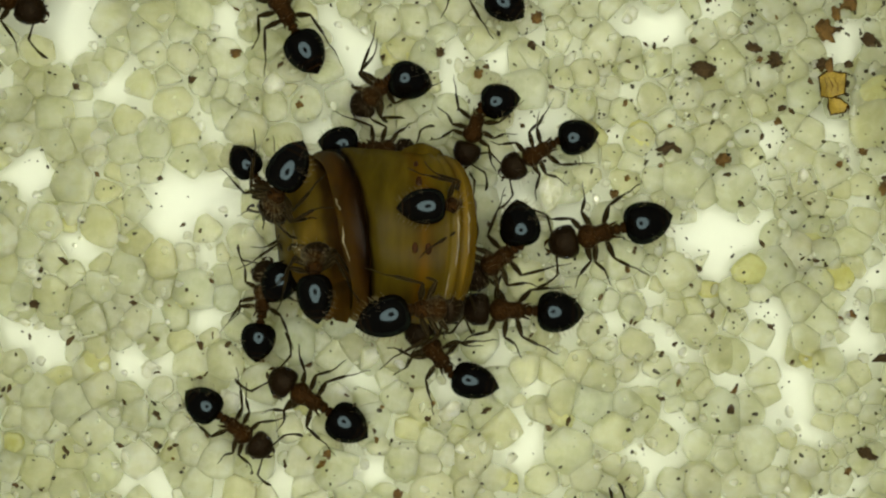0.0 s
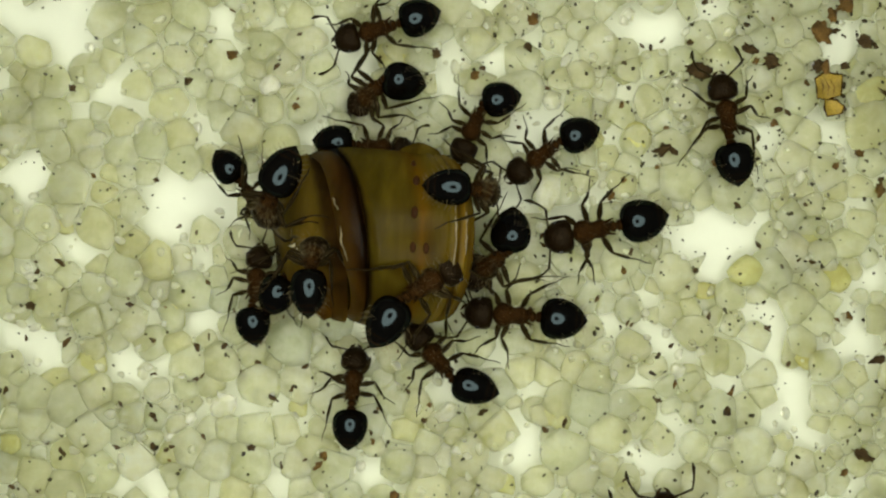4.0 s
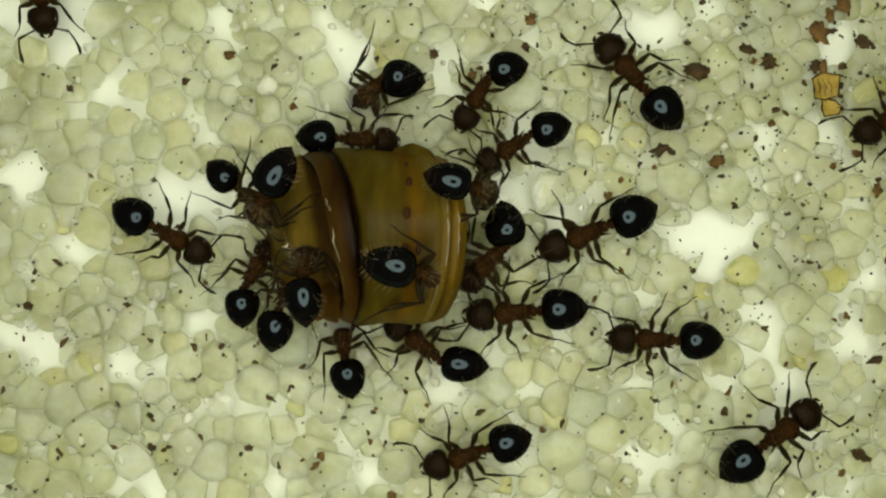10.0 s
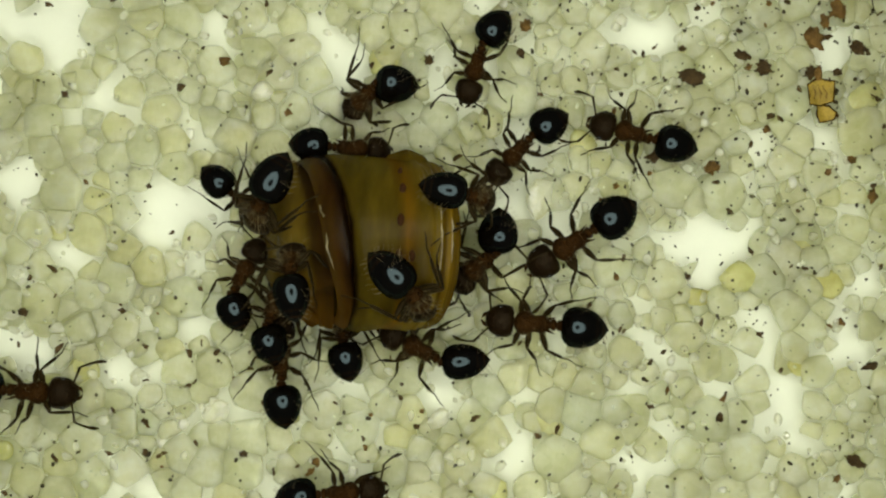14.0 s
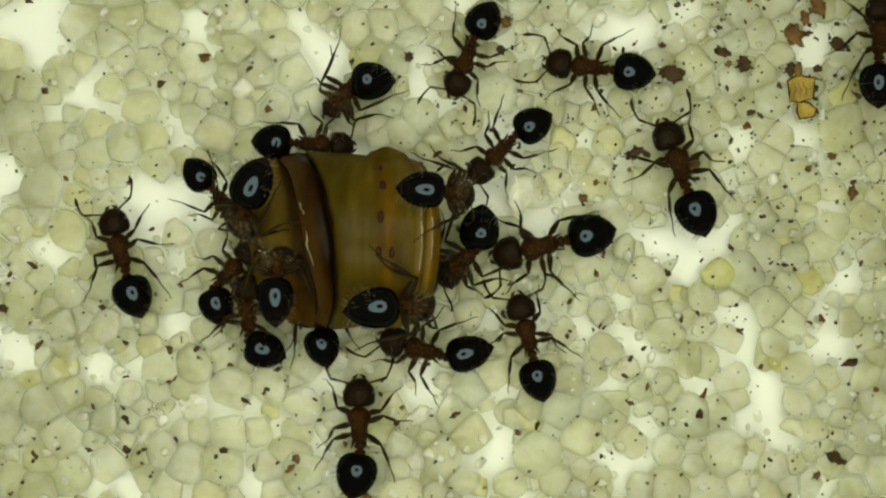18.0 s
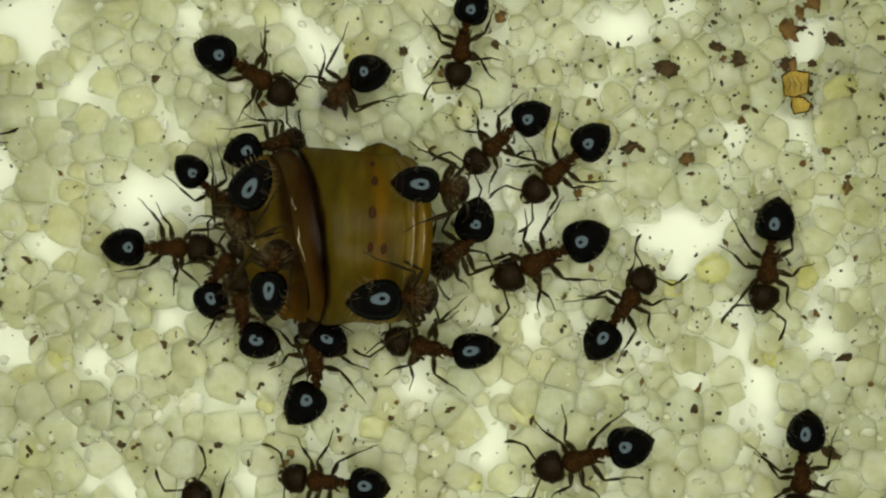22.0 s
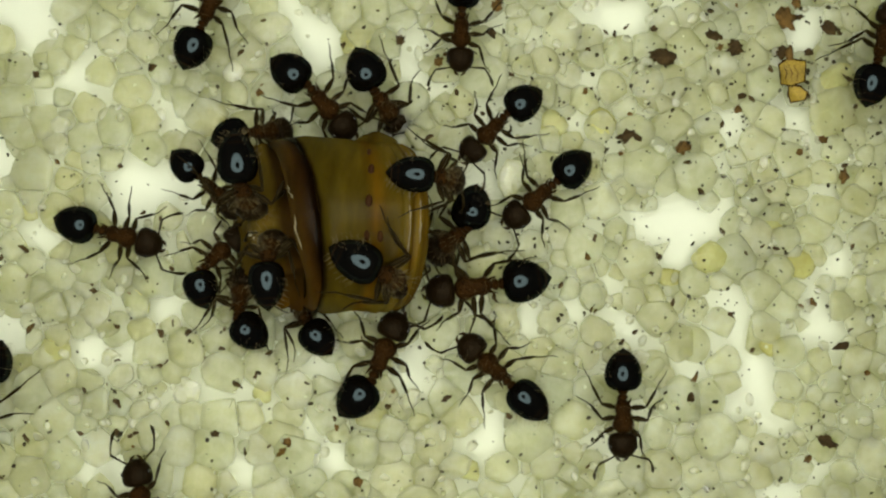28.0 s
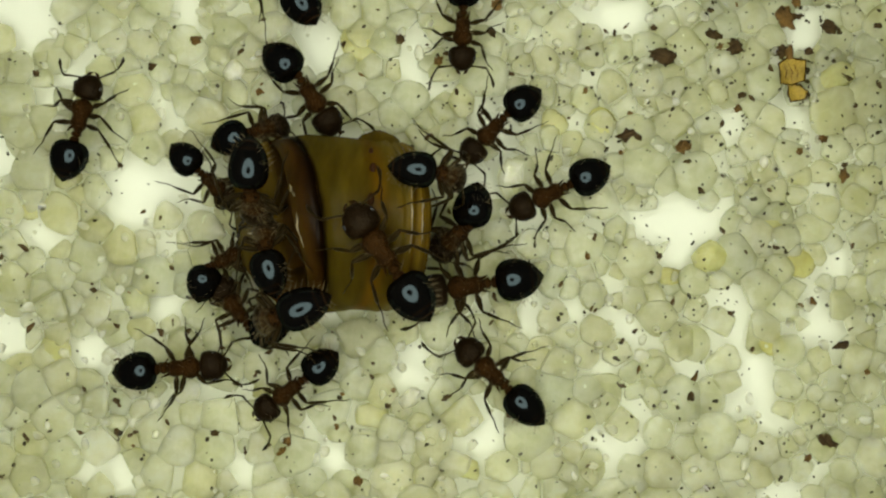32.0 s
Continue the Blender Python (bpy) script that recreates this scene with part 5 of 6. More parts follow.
    go(8, [
        (0, at(-4.68, -0.73, 0.62, 54, 56)),
        (1, at(-4.68, -0.87, 0.60, 49, 57)),
        (2, at(-4.62, -0.98, 0.59, 43, 56)),
        (3, at(-4.60, -0.90, 0.59, 47, 57)),
        (6, at(-4.70, -1.10, 0.60, 48, 56)),
        (7, at(-4.70, -1.13, 0.59, 44, 57)),
        (8, at(-4.48, -1.17, 0.59, 36, 54)),
        (9, at(-4.33, -1.07, 0.80, 0, 65)),
        (10, at(-4.46, -1.27, 0.80, 0, 68)),
        (11, at(-4.47, -1.20, 0.80, 0, 70)),
        (12, at(-4.50, -1.24, 0.80, 0, 66)),
        (13, at(-4.63, -1.37, 0.80, 0, 61)),
        (14, at(-4.84, -1.96, 0.59, 33, 74)),
        (17, at(-4.81, -2.08, 0.80, 0, 92)),
        (18, at(-4.77, -2.07, 0.80, 0, 90)),
        (19, at(-4.76, -2.13, 0.80, 0, 93)),
        (20, at(-4.81, -2.03, 0.80, 0, 89)),
        (21, at(-4.82, -1.99, 0.80, 0, 91)),
        (22, at(-4.79, -2.06, 0.74, 7, 93)),
        (23, at(-4.80, -1.97, 0.80, 0, 91)),
        (24, at(-4.81, -2.25, 0.64, 20, 89)),
        (25, at(-4.86, -2.40, 0.59, 34, 88)),
        (28, at(-4.84, -2.46, 0.59, 39, 90)),
        (29, at(-4.88, -2.60, 0.59, 37, 94)),
        (30, at(-4.58, -2.89, 0.59, 36, 104)),
        (31, at(-4.32, -2.63, 0.64, 60, 112)),
        (32, at(-4.64, -2.52, 0.65, 19, 128)),
    ], [(0, -54, 5), (1, -49, 6), (2, -43, 7), (3, -47, 8), (8, -36, 12), (9, -0, 12), (13, -0, 26), (14, -33, 37), (17, -0, 70), (22, -7, 67), (23, -0, 66), (24, -20, 65), (25, -34, 65), (28, -39, 63), (31, -60, 61), (32, -19, 60)])
    go(9, [
        (0, at(-5.38, -1.70, 0.54, 0, 84)),
        (1, at(-5.44, -1.69, 0.37, 25, 85)),
        (2, at(-5.51, -1.60, 0.39, 20, 81)),
        (3, at(-5.48, -1.44, 0.49, 5, 84)),
        (6, at(-5.64, -1.00, 0.38, 23, 80)),
        (7, at(-5.60, -0.91, 0.46, 9, 77)),
        (8, at(-5.76, -1.13, 0.34, 33, 73)),
        (9, at(-5.67, -0.93, 0.40, 18, 64)),
        (10, at(-5.67, -0.98, 0.37, 24, 61)),
        (11, at(-5.86, -1.05, 0.36, 27, 69)),
        (12, at(-5.80, -0.96, 0.36, 25, 70)),
        (13, at(-5.82, -0.84, 0.36, 26, 64)),
        (14, at(-5.72, -0.68, 0.54, 0, 60)),
        (17, at(-5.60, -0.67, 0.54, 0, 45)),
        (18, at(-5.54, -0.70, 0.54, 0, 46)),
        (19, at(-5.55, -0.62, 0.54, 0, 45)),
        (20, at(-5.58, -0.62, 0.54, 0, 47)),
        (21, at(-5.58, -0.63, 0.54, 0, 46)),
        (22, at(-5.55, -0.71, 0.54, 0, 48)),
        (23, at(-5.62, -0.69, 0.54, 0, 47)),
        (24, at(-5.61, -0.68, 0.54, 0, 44)),
        (25, at(-5.57, -0.60, 0.54, 0, 42)),
        (28, at(-5.65, -0.70, 0.54, 0, 41)),
        (29, at(-5.65, -0.55, 0.54, 0, 35)),
        (30, at(-5.88, -0.63, 0.54, 0, 42)),
        (31, at(-5.71, -0.81, 0.36, 27, 32)),
        (32, at(-5.76, -0.95, 0.34, 38, 28)),
    ], [(0, -0, 0), (1, -25, 3), (2, -20, 7), (3, -5, 10), (6, -23, 20), (7, -9, 23), (8, -33, 27), (9, -18, 30), (10, -24, 33), (12, -25, 40), (13, -26, 45), (14, -0, 50), (17, -0, 65), (30, -0, 61), (31, -27, 60), (32, -38, 60)])
    go(10, [
        (0, at(-0.33, 1.14, 3.90, 64, 3)),
        (1, at(0.21, 1.35, 3.90, 64, 2)),
        (2, at(0.36, 1.41, 3.90, 64, -0)),
        (3, at(0.48, 1.59, 3.90, 64, -5)),
        (6, at(0.38, 1.73, 3.90, 64, 1)),
        (7, at(0.41, 1.77, 3.90, 64, -5)),
        (8, at(0.51, 1.87, 3.90, 64, -13)),
        (9, at(0.55, 1.85, 3.91, 65, -13)),
        (10, at(0.52, 1.83, 3.91, 65, -15)),
        (11, at(0.55, 1.83, 3.91, 65, -12)),
        (12, at(0.57, 1.87, 3.91, 65, -10)),
        (13, at(0.57, 1.83, 3.91, 65, -9)),
        (14, at(0.57, 1.79, 3.91, 65, -11)),
        (17, at(0.59, 1.76, 3.91, 65, -3)),
        (18, at(0.59, 1.71, 3.91, 65, -4)),
        (19, at(0.58, 1.72, 3.91, 65, -6)),
        (20, at(0.58, 1.73, 3.91, 65, -4)),
        (21, at(0.60, 1.70, 3.91, 65, -5)),
        (22, at(0.62, 1.69, 3.91, 65, -5)),
        (23, at(0.61, 1.68, 3.91, 65, -4)),
        (24, at(0.60, 1.66, 3.91, 65, -4)),
        (25, at(0.61, 1.63, 3.91, 65, -4)),
        (28, at(0.60, 1.61, 3.91, 65, -5)),
        (29, at(0.59, 1.64, 3.91, 65, -5)),
        (30, at(0.60, 1.64, 3.91, 65, -5)),
        (31, at(0.61, 1.67, 3.91, 65, -7)),
        (32, at(0.64, 1.71, 3.91, 65, -8)),
    ], [(0, -64, 0), (28, -65, 4), (32, -65, 5)])
    go(11, [
        (0, at(-1.05, -1.61, 3.80, 46, 0)),
        (1, at(-0.99, -1.53, 3.80, 40, 10)),
        (2, at(-0.97, -1.86, 3.80, 40, 14)),
        (3, at(-0.87, -1.52, 3.80, 31, 28)),
        (6, at(-0.75, -1.04, 3.80, 20, 35)),
        (7, at(-0.67, -0.95, 3.80, 29, 38)),
        (8, at(-0.57, -0.66, 3.80, 22, 42)),
        (9, at(-0.71, -0.87, 3.80, 34, 19)),
        (10, at(-0.94, -0.33, 4.09, 64, -24)),
        (11, at(-0.69, -0.32, 4.09, 64, -58)),
        (12, at(-0.54, -0.39, 4.10, 65, -61)),
        (13, at(-0.79, -0.43, 4.10, 65, -49)),
        (14, at(-0.78, -0.47, 4.09, 64, -56)),
        (17, at(-0.65, -1.09, 4.09, 64, -23)),
        (18, at(-0.67, -1.29, 4.10, 65, -6)),
        (19, at(-0.50, -1.25, 4.10, 65, -9)),
        (20, at(-0.46, -1.22, 4.10, 65, -15)),
        (21, at(-0.47, -1.25, 4.10, 65, -18)),
        (22, at(-0.43, -1.26, 4.10, 65, -5)),
        (23, at(-0.34, -1.20, 4.10, 65, -12)),
        (24, at(-0.70, -1.34, 4.09, 64, 3)),
        (25, at(-0.69, -1.51, 3.80, 49, 30)),
        (28, at(-0.80, -0.69, 4.09, 64, -35)),
        (29, at(-0.50, -0.30, 4.09, 64, -80)),
        (30, at(-0.47, -0.76, 4.09, 64, -119)),
        (31, at(-0.85, -0.95, 4.09, 64, -124)),
        (31.5, at(-1.76, -1.61, 4.09, 64, -158)),
        (32, at(-2.61, -2.08, 4.09, 64, -166)),
    ], [(0, -46, 26), (1, -40, 26), (2, -40, 26), (3, -31, 27), (6, -20, 28), (7, -29, 28), (8, -22, 28), (9, -34, 29), (10, -64, 31), (12, -65, 34), (21, -65, 29), (24, -64, 27), (25, -49, 26), (28, -64, 23), (32, -64, 20)])
    go(12, [
        (0, at(-0.05, -3.35, 0.00, 0, 128)),
        (1, at(-0.07, -3.40, 0.00, 0, 125)),
        (2, at(-0.06, -3.43, 0.00, 0, 121)),
        (3, at(0.07, -3.47, 0.00, 0, 125)),
        (6, at(0.08, -3.33, 0.00, 0, 130)),
        (7, at(0.02, -3.21, 0.00, 0, 127)),
        (8, at(-0.10, -3.05, 0.00, 0, 132)),
        (9, at(-0.13, -3.05, 0.00, 0, 135)),
        (10, at(-0.29, -2.98, 0.00, 0, 141)),
        (11, at(-0.24, -2.96, 0.00, 0, 145)),
        (12, at(-0.13, -2.87, 0.00, 0, 150)),
        (13, at(-0.13, -2.86, 0.00, 0, 147)),
        (14, at(-0.17, -2.89, 0.00, 0, 151)),
        (17, at(0.33, -2.98, 0.00, 0, 160)),
        (18, at(0.54, -2.97, 0.00, 0, 164)),
        (19, at(0.68, -3.04, 0.00, 0, 162)),
        (20, at(0.57, -3.10, 0.00, 0, 157)),
        (21, at(0.63, -3.08, 0.00, 0, 162)),
        (22, at(0.87, -3.04, 0.00, 0, 168)),
        (23, at(0.94, -2.94, 0.00, 0, 173)),
        (24, at(1.25, -3.08, 0.00, 0, 175)),
        (25, at(1.02, -3.45, 0.00, 0, 137)),
        (25.5, at(0.72, -3.42, 0.00, 0, 146)),
        (27.5, at(2.62, -3.98, 0.00, 0, 136)),
        (28, at(2.91, -4.12, 0.00, 0, 137)),
        (29, at(2.89, -4.25, 0.00, 0, 136)),
        (30, at(2.78, -4.31, 0.00, 0, 138)),
        (31, at(2.83, -4.30, 0.00, 0, 136)),
        (32, at(2.83, -4.28, 0.00, 0, 136)),
    ], [(0, -0, 38), (10, -0, 34), (19, -0, 28), (21, -0, 22), (23, -0, 18), (27.5, -0, 0), (32, -0, 0)])
    go(13, [
        (0, at(2.22, -1.85, 0.00, 0, 178)),
        (1, at(2.12, -1.99, 0.00, 0, 178)),
        (2, at(2.08, -2.11, 0.00, 0, 177)),
        (3, at(2.12, -2.07, 0.00, 0, 175)),
        (6, at(3.12, -1.79, 0.00, 0, 178)),
        (7, at(2.80, -1.80, 0.00, 0, 179)),
        (8, at(2.12, -1.85, 0.00, 0, 184)),
        (9, at(1.69, -1.95, 0.00, 0, 185)),
        (10, at(2.55, -1.84, 0.00, 0, 184)),
        (11, at(2.68, -1.68, 0.00, 0, 167)),
        (12, at(2.34, -1.80, 0.00, 0, 167)),
        (13, at(1.97, -1.81, 0.00, 0, 168)),
        (14, at(3.30, -2.02, 0.00, 0, 175)),
        (14.5, at(3.66, -2.12, 0.00, 0, 162)),
        (15.2, at(4.27, -2.58, 0.00, 0, 138)),
        (15.8, at(5.37, -2.63, 0.00, 0, 78)),
        (16.5, at(6.82, -1.88, 0.00, 0, 52)),
        (17, at(7.55, -1.09, 0.00, 0, 54)),
        (17.5, at(8.52, 1.19, 0.00, 0, 85)),
        (18, at(8.17, 2.41, 0.00, 0, 110)),
        (18.5, at(7.16, 2.36, 0.00, 0, 152)),
        (19, at(6.98, 2.62, 0.00, 0, 160)),
        (19.5, at(7.87, 1.80, 0.00, 0, 226)),
        (20, at(7.86, -0.06, 0.00, 0, 232)),
        (20.5, at(7.57, -0.50, 0.00, 0, 242)),
        (21, at(8.82, -2.42, 0.00, 0, 274)),
        (21.5, at(8.42, -4.22, 0.00, 0, 252)),
        (22, at(5.53, -6.29, 0.00, 0, 195)),
        (22.5, at(4.01, -6.33, 0.00, 0, 193)),
        (23, at(3.41, -7.87, 0.00, 0, 226)),
        (24, at(2.19, -9.97, 0.00, 0, 203)),
        (32, at(2.19, -10.34, 0.00, 0, 203)),
    ])
    go(14, [
        (0, at(-17.82, -1.00, 0.00, 0, -0)),
        (13, at(-17.45, -2.46, 0.00, 0, -5)),
        (13.5, at(-15.05, -3.17, 0.00, 0, -5)),
        (14, at(-12.33, -4.04, 0.00, 0, -3)),
        (14.5, at(-9.74, -5.58, 0.00, 0, -24)),
        (15.1, at(-7.23, -7.23, 0.00, 0, -36)),
        (15.7, at(-3.98, -8.94, 0.00, 0, -16)),
        (16.2, at(-1.50, -8.55, 0.00, 0, 54)),
        (16.5, at(-0.75, -9.19, 0.00, 0, 82)),
        (17, at(-0.55, -7.10, 0.00, 0, 83)),
        (17.5, at(-1.26, -6.10, 0.00, 0, 94)),
        (18, at(-1.55, -5.43, 0.00, 0, 91)),
        (18.5, at(-1.58, -4.94, 0.00, 0, 92)),
        (19, at(-1.66, -4.60, 0.00, 0, 85)),
        (20, at(-2.32, -3.97, 0.00, 0, 88)),
        (21, at(-2.39, -3.66, 0.00, 0, 91)),
        (22, at(-2.72, -3.56, 0.00, 0, 92)),
        (23, at(-2.65, -3.65, 0.00, 0, 88)),
        (24, at(-2.87, -4.30, 0.00, 0, 78)),
        (25, at(-2.68, -4.92, 0.00, 0, 54)),
        (25.5, at(-2.43, -4.51, 0.00, 0, 49)),
        (27.5, at(-1.60, -4.06, 0.00, 0, 50)),
        (28, at(-0.70, -3.82, 0.00, 0, 67)),
        (29, at(-0.34, -3.32, 0.30, 0, 70)),
        (30, at(-0.29, -3.27, 1.20, 0, 72)),
        (31, at(-0.09, -2.11, 4.10, 0, 79)),
        (31.5, at(-0.03, -1.36, 4.30, 0, 108)),
        (32, at(-0.26, -0.63, 4.30, 0, 125)),
    ], [(0, -0, 0), (21, -0, -20), (22, -0, -40), (23, -0, -28), (24, -0, -15), (27.5, -0, -19), (29, -0, -28), (30, -0, -35), (31, -0, -18), (31.5, -0, -9), (32, -0, 0)])
    go(15, [
        (0, at(-6.35, -5.32, 0.11, 0, -37)),
        (0.5, at(-5.39, -5.78, 0.11, 0, -8)),
        (1, at(-4.32, -6.58, 0.11, 0, -0)),
        (1.5, at(-3.23, -6.56, 0.11, 0, -26)),
        (2, at(-2.40, -6.52, 0.09, 2, -20)),
        (2.5, at(-1.88, -5.94, -0.09, 33, 8)),
        (3, at(-2.34, -5.58, -0.01, 15, 52)),
        (3.5, at(-2.59, -4.99, -0.03, 19, 74)),
        (5.5, at(-2.71, -4.02, 0.06, 6, 100)),
        (6, at(-2.38, -3.96, 0.11, 0, 100)),
        (7, at(-2.56, -3.49, -0.05, 23, 105)),
        (8, at(-2.88, -3.37, -0.08, 50, 114)),
        (9, at(-2.79, -3.41, -0.09, 45, 111)),
        (10, at(-2.74, -3.42, -0.09, 46, 101)),
        (11, at(-2.38, -3.52, -0.04, 59, 104)),
        (12, at(-2.51, -3.35, -0.03, 61, 102)),
        (13, at(-2.43, -3.22, -0.01, 65, 105)),
        (14, at(-2.59, -3.00, -0.01, 65, 102)),
        (17, at(-2.77, -2.82, -0.01, 65, 108)),
        (18, at(-2.69, -2.68, -0.01, 65, 104)),
        (19, at(-2.74, -2.63, -0.01, 65, 121)),
        (20, at(-2.41, -2.54, -0.02, 62, 176)),
        (21, at(-2.33, -2.94, -0.02, 63, 159)),
        (22, at(-2.39, -2.69, -0.01, 65, 143)),
        (24, at(-2.42, -2.78, -0.01, 65, 128)),
        (25, at(-2.86, -2.92, -0.02, 30, 176)),
        (25.5, at(-2.74, -2.92, -0.02, 30, 178)),
        (28, at(-2.61, -2.95, -0.01, 65, 129)),
        (29, at(-2.60, -3.10, -0.01, 65, 142)),
        (30, at(-3.00, -3.27, -0.09, 39, 177)),
        (31, at(-2.68, -3.21, -0.06, 55, 202)),
        (31.5, at(-2.90, -3.94, -0.05, 21, 239)),
        (32, at(-3.29, -4.58, 0.11, 0, 218)),
    ], [(0, -0, 0), (2.5, -33, 0), (3, -15, 0), (5.5, -6, 0), (6, -0, 0), (7, -23, 0), (8, -50, 0), (9, -45, 0), (11, -59, 0), (13, -65, 0), (24, -65, 0), (25, -30, 0), (25.5, -30, 0), (28, -65, 0), (30, -39, 0), (31, -55, 0), (31.5, -21, 0), (32, -0, 0)])
    go(16, [
        (0, at(-3.89, -4.62, 0.00, 0, 147)),
        (0.5, at(-4.59, -4.19, 0.00, 0, 174)),
        (1, at(-5.75, -4.59, 0.00, 0, 182)),
        (1.5, at(-7.08, -4.51, 0.00, 0, 197)),
        (2, at(-7.58, -5.00, 0.00, 0, 219)),
        (2.5, at(-9.26, -4.84, 0.00, 0, 200)),
        (3, at(-11.93, -5.52, 0.00, 0, 197)),
        (3.5, at(-13.64, -6.15, 0.00, 0, 201)),
        (5.5, at(-20.37, -8.18, 0.00, 0, 201)),
        (32, at(-19.18, -8.64, 0.00, 0, 201)),
    ])
    go(17, [
        (0, at(-4.70, 7.03, 0.00, 0, 118)),
        (0.5, at(-4.96, 7.77, 0.00, 0, 109)),
        (1, at(-4.40, 7.95, 0.00, 0, 94)),
        (1.5, at(-4.88, 8.28, 0.00, 0, 96)),
        (2.5, at(-5.23, 10.84, 0.00, 0, 94)),
        (32, at(-4.03, 10.52, 0.00, 0, 94)),
    ])
    go(18, [
        (0, at(0.99, 8.12, 0.00, 0, 142)),
        (0.5, at(1.22, 7.61, 0.00, 0, 209)),
        (1, at(0.99, 7.30, 0.00, 0, 234)),
        (2, at(1.63, 7.40, 0.00, 0, 261)),
        (2.5, at(1.12, 7.10, 0.00, 0, 220)),
        (3, at(0.65, 7.01, 0.00, 0, 203)),
        (3.5, at(-0.21, 6.92, 0.00, 0, 200)),
        (4.5, at(-3.22, 6.29, 0.00, 0, 194)),
        (5.5, at(-5.65, 4.71, 0.00, 0, 231)),
        (6, at(-7.69, 4.04, 0.00, 0, 209)),
        (6.5, at(-8.18, 3.43, 0.00, 0, 239)),
        (7, at(-8.24, 2.73, 0.00, 0, 264)),
        (7.5, at(-8.32, 1.82, 0.00, 0, 273)),
        (8, at(-8.55, 1.03, 0.00, 0, 282)),
        (8.5, at(-8.48, -0.02, 0.00, 0, 272)),
        (9, at(-8.52, -0.48, 0.00, 0, 258)),
        (9.5, at(-8.31, -0.48, 0.00, 0, 285)),
        (10, at(-8.17, 0.52, 0.00, 0, 331)),
        (11, at(-7.85, 0.53, 0.00, 0, 340)),
        (11.5, at(-8.13, -0.48, 0.00, 0, 313)),
        (12, at(-8.32, -1.70, 0.00, 0, 291)),
        (12.5, at(-7.82, -3.38, 0.00, 0, 301)),
        (13, at(-6.62, -5.55, 0.00, 0, 300)),
        (13.5, at(-5.72, -7.26, 0.00, 0, 294)),
        (14, at(-2.91, -7.14, 0.00, 0, 365)),
        (14.5, at(-1.96, -6.50, 0.00, 0, 401)),
        (15.5, at(0.50, -5.92, 0.00, 0, 408)),
        (16.5, at(2.31, -4.63, 0.00, 0, 422)),
        (17, at(3.44, -3.95, 0.00, 0, 439)),
        (17.5, at(3.59, -2.84, 0.00, 0, 446)),
        (18, at(3.57, -2.70, 0.00, 0, 464)),
        (18.5, at(3.37, -2.51, 0.00, 0, 473)),
        (19, at(3.59, -2.71, 0.00, 0, 472)),
        (19.5, at(3.61, -2.63, 0.00, 0, 462)),
        (20, at(4.14, -3.19, 0.00, 0, 446)),
        (20.5, at(5.19, -2.92, 0.00, 0, 411)),
        (21, at(5.62, -3.03, 0.00, 0, 392)),
        (21.5, at(5.63, -2.67, 0.00, 0, 395)),
        (22, at(6.56, -1.86, 0.00, 0, 415)),
        (22.5, at(7.53, -0.49, 0.00, 0, 419)),
        (23, at(8.23, 0.72, 0.00, 0, 439)),
        (23.5, at(7.81, 2.68, 0.00, 0, 452)),
        (24, at(6.58, 4.09, 0.00, 0, 493)),
        (24.5, at(6.62, 4.09, 0.00, 0, 506)),
        (24.8, at(7.74, 3.29, 0.00, 0, 569)),
        (25, at(8.26, 2.56, 0.00, 0, 579)),
        (25.5, at(7.66, 0.39, 0.00, 0, 583)),
        (26.5, at(6.44, -1.09, 0.00, 0, 604)),
        (27.5, at(6.43, -3.08, 0.00, 0, 617)),
        (28, at(6.67, -5.20, 0.00, 0, 630)),
        (28.5, at(6.42, -7.16, 0.00, 0, 633)),
        (29, at(7.59, -8.64, 0.00, 0, 639)),
        (30, at(7.76, -11.23, 0.00, 0, 635)),
        (32, at(7.73, -11.21, 0.00, 0, 635)),
    ])
    go(19, [
        (0, at(5.39, -9.64, 0.00, 0, 108)),
        (0.5, at(2.97, -6.62, 0.00, 0, 138)),
        (1, at(3.22, -6.27, 0.00, 0, 120)),
        (1.5, at(3.82, -5.82, 0.00, 0, 86)),
        (2, at(6.29, -5.01, 0.00, 0, 46)),
        (2.5, at(8.80, -2.61, 0.00, 0, 42)),
        (3, at(10.05, 0.04, 0.00, 0, 83)),
        (3.3, at(9.28, 1.06, 0.00, 0, 110)),
        (3.5, at(8.30, 2.23, 0.00, 0, 135)),
        (4.2, at(9.14, 3.90, 0.00, 0, 74)),
        (4.8, at(10.60, 3.82, 0.00, 0, 0)),
        (5.5, at(12.11, 3.10, 0.00, 0, -32)),
        (6.2, at(15.69, 1.29, 0.00, 0, -26)),
        (32, at(16.83, 0.81, 0.00, 0, -26)),
    ])
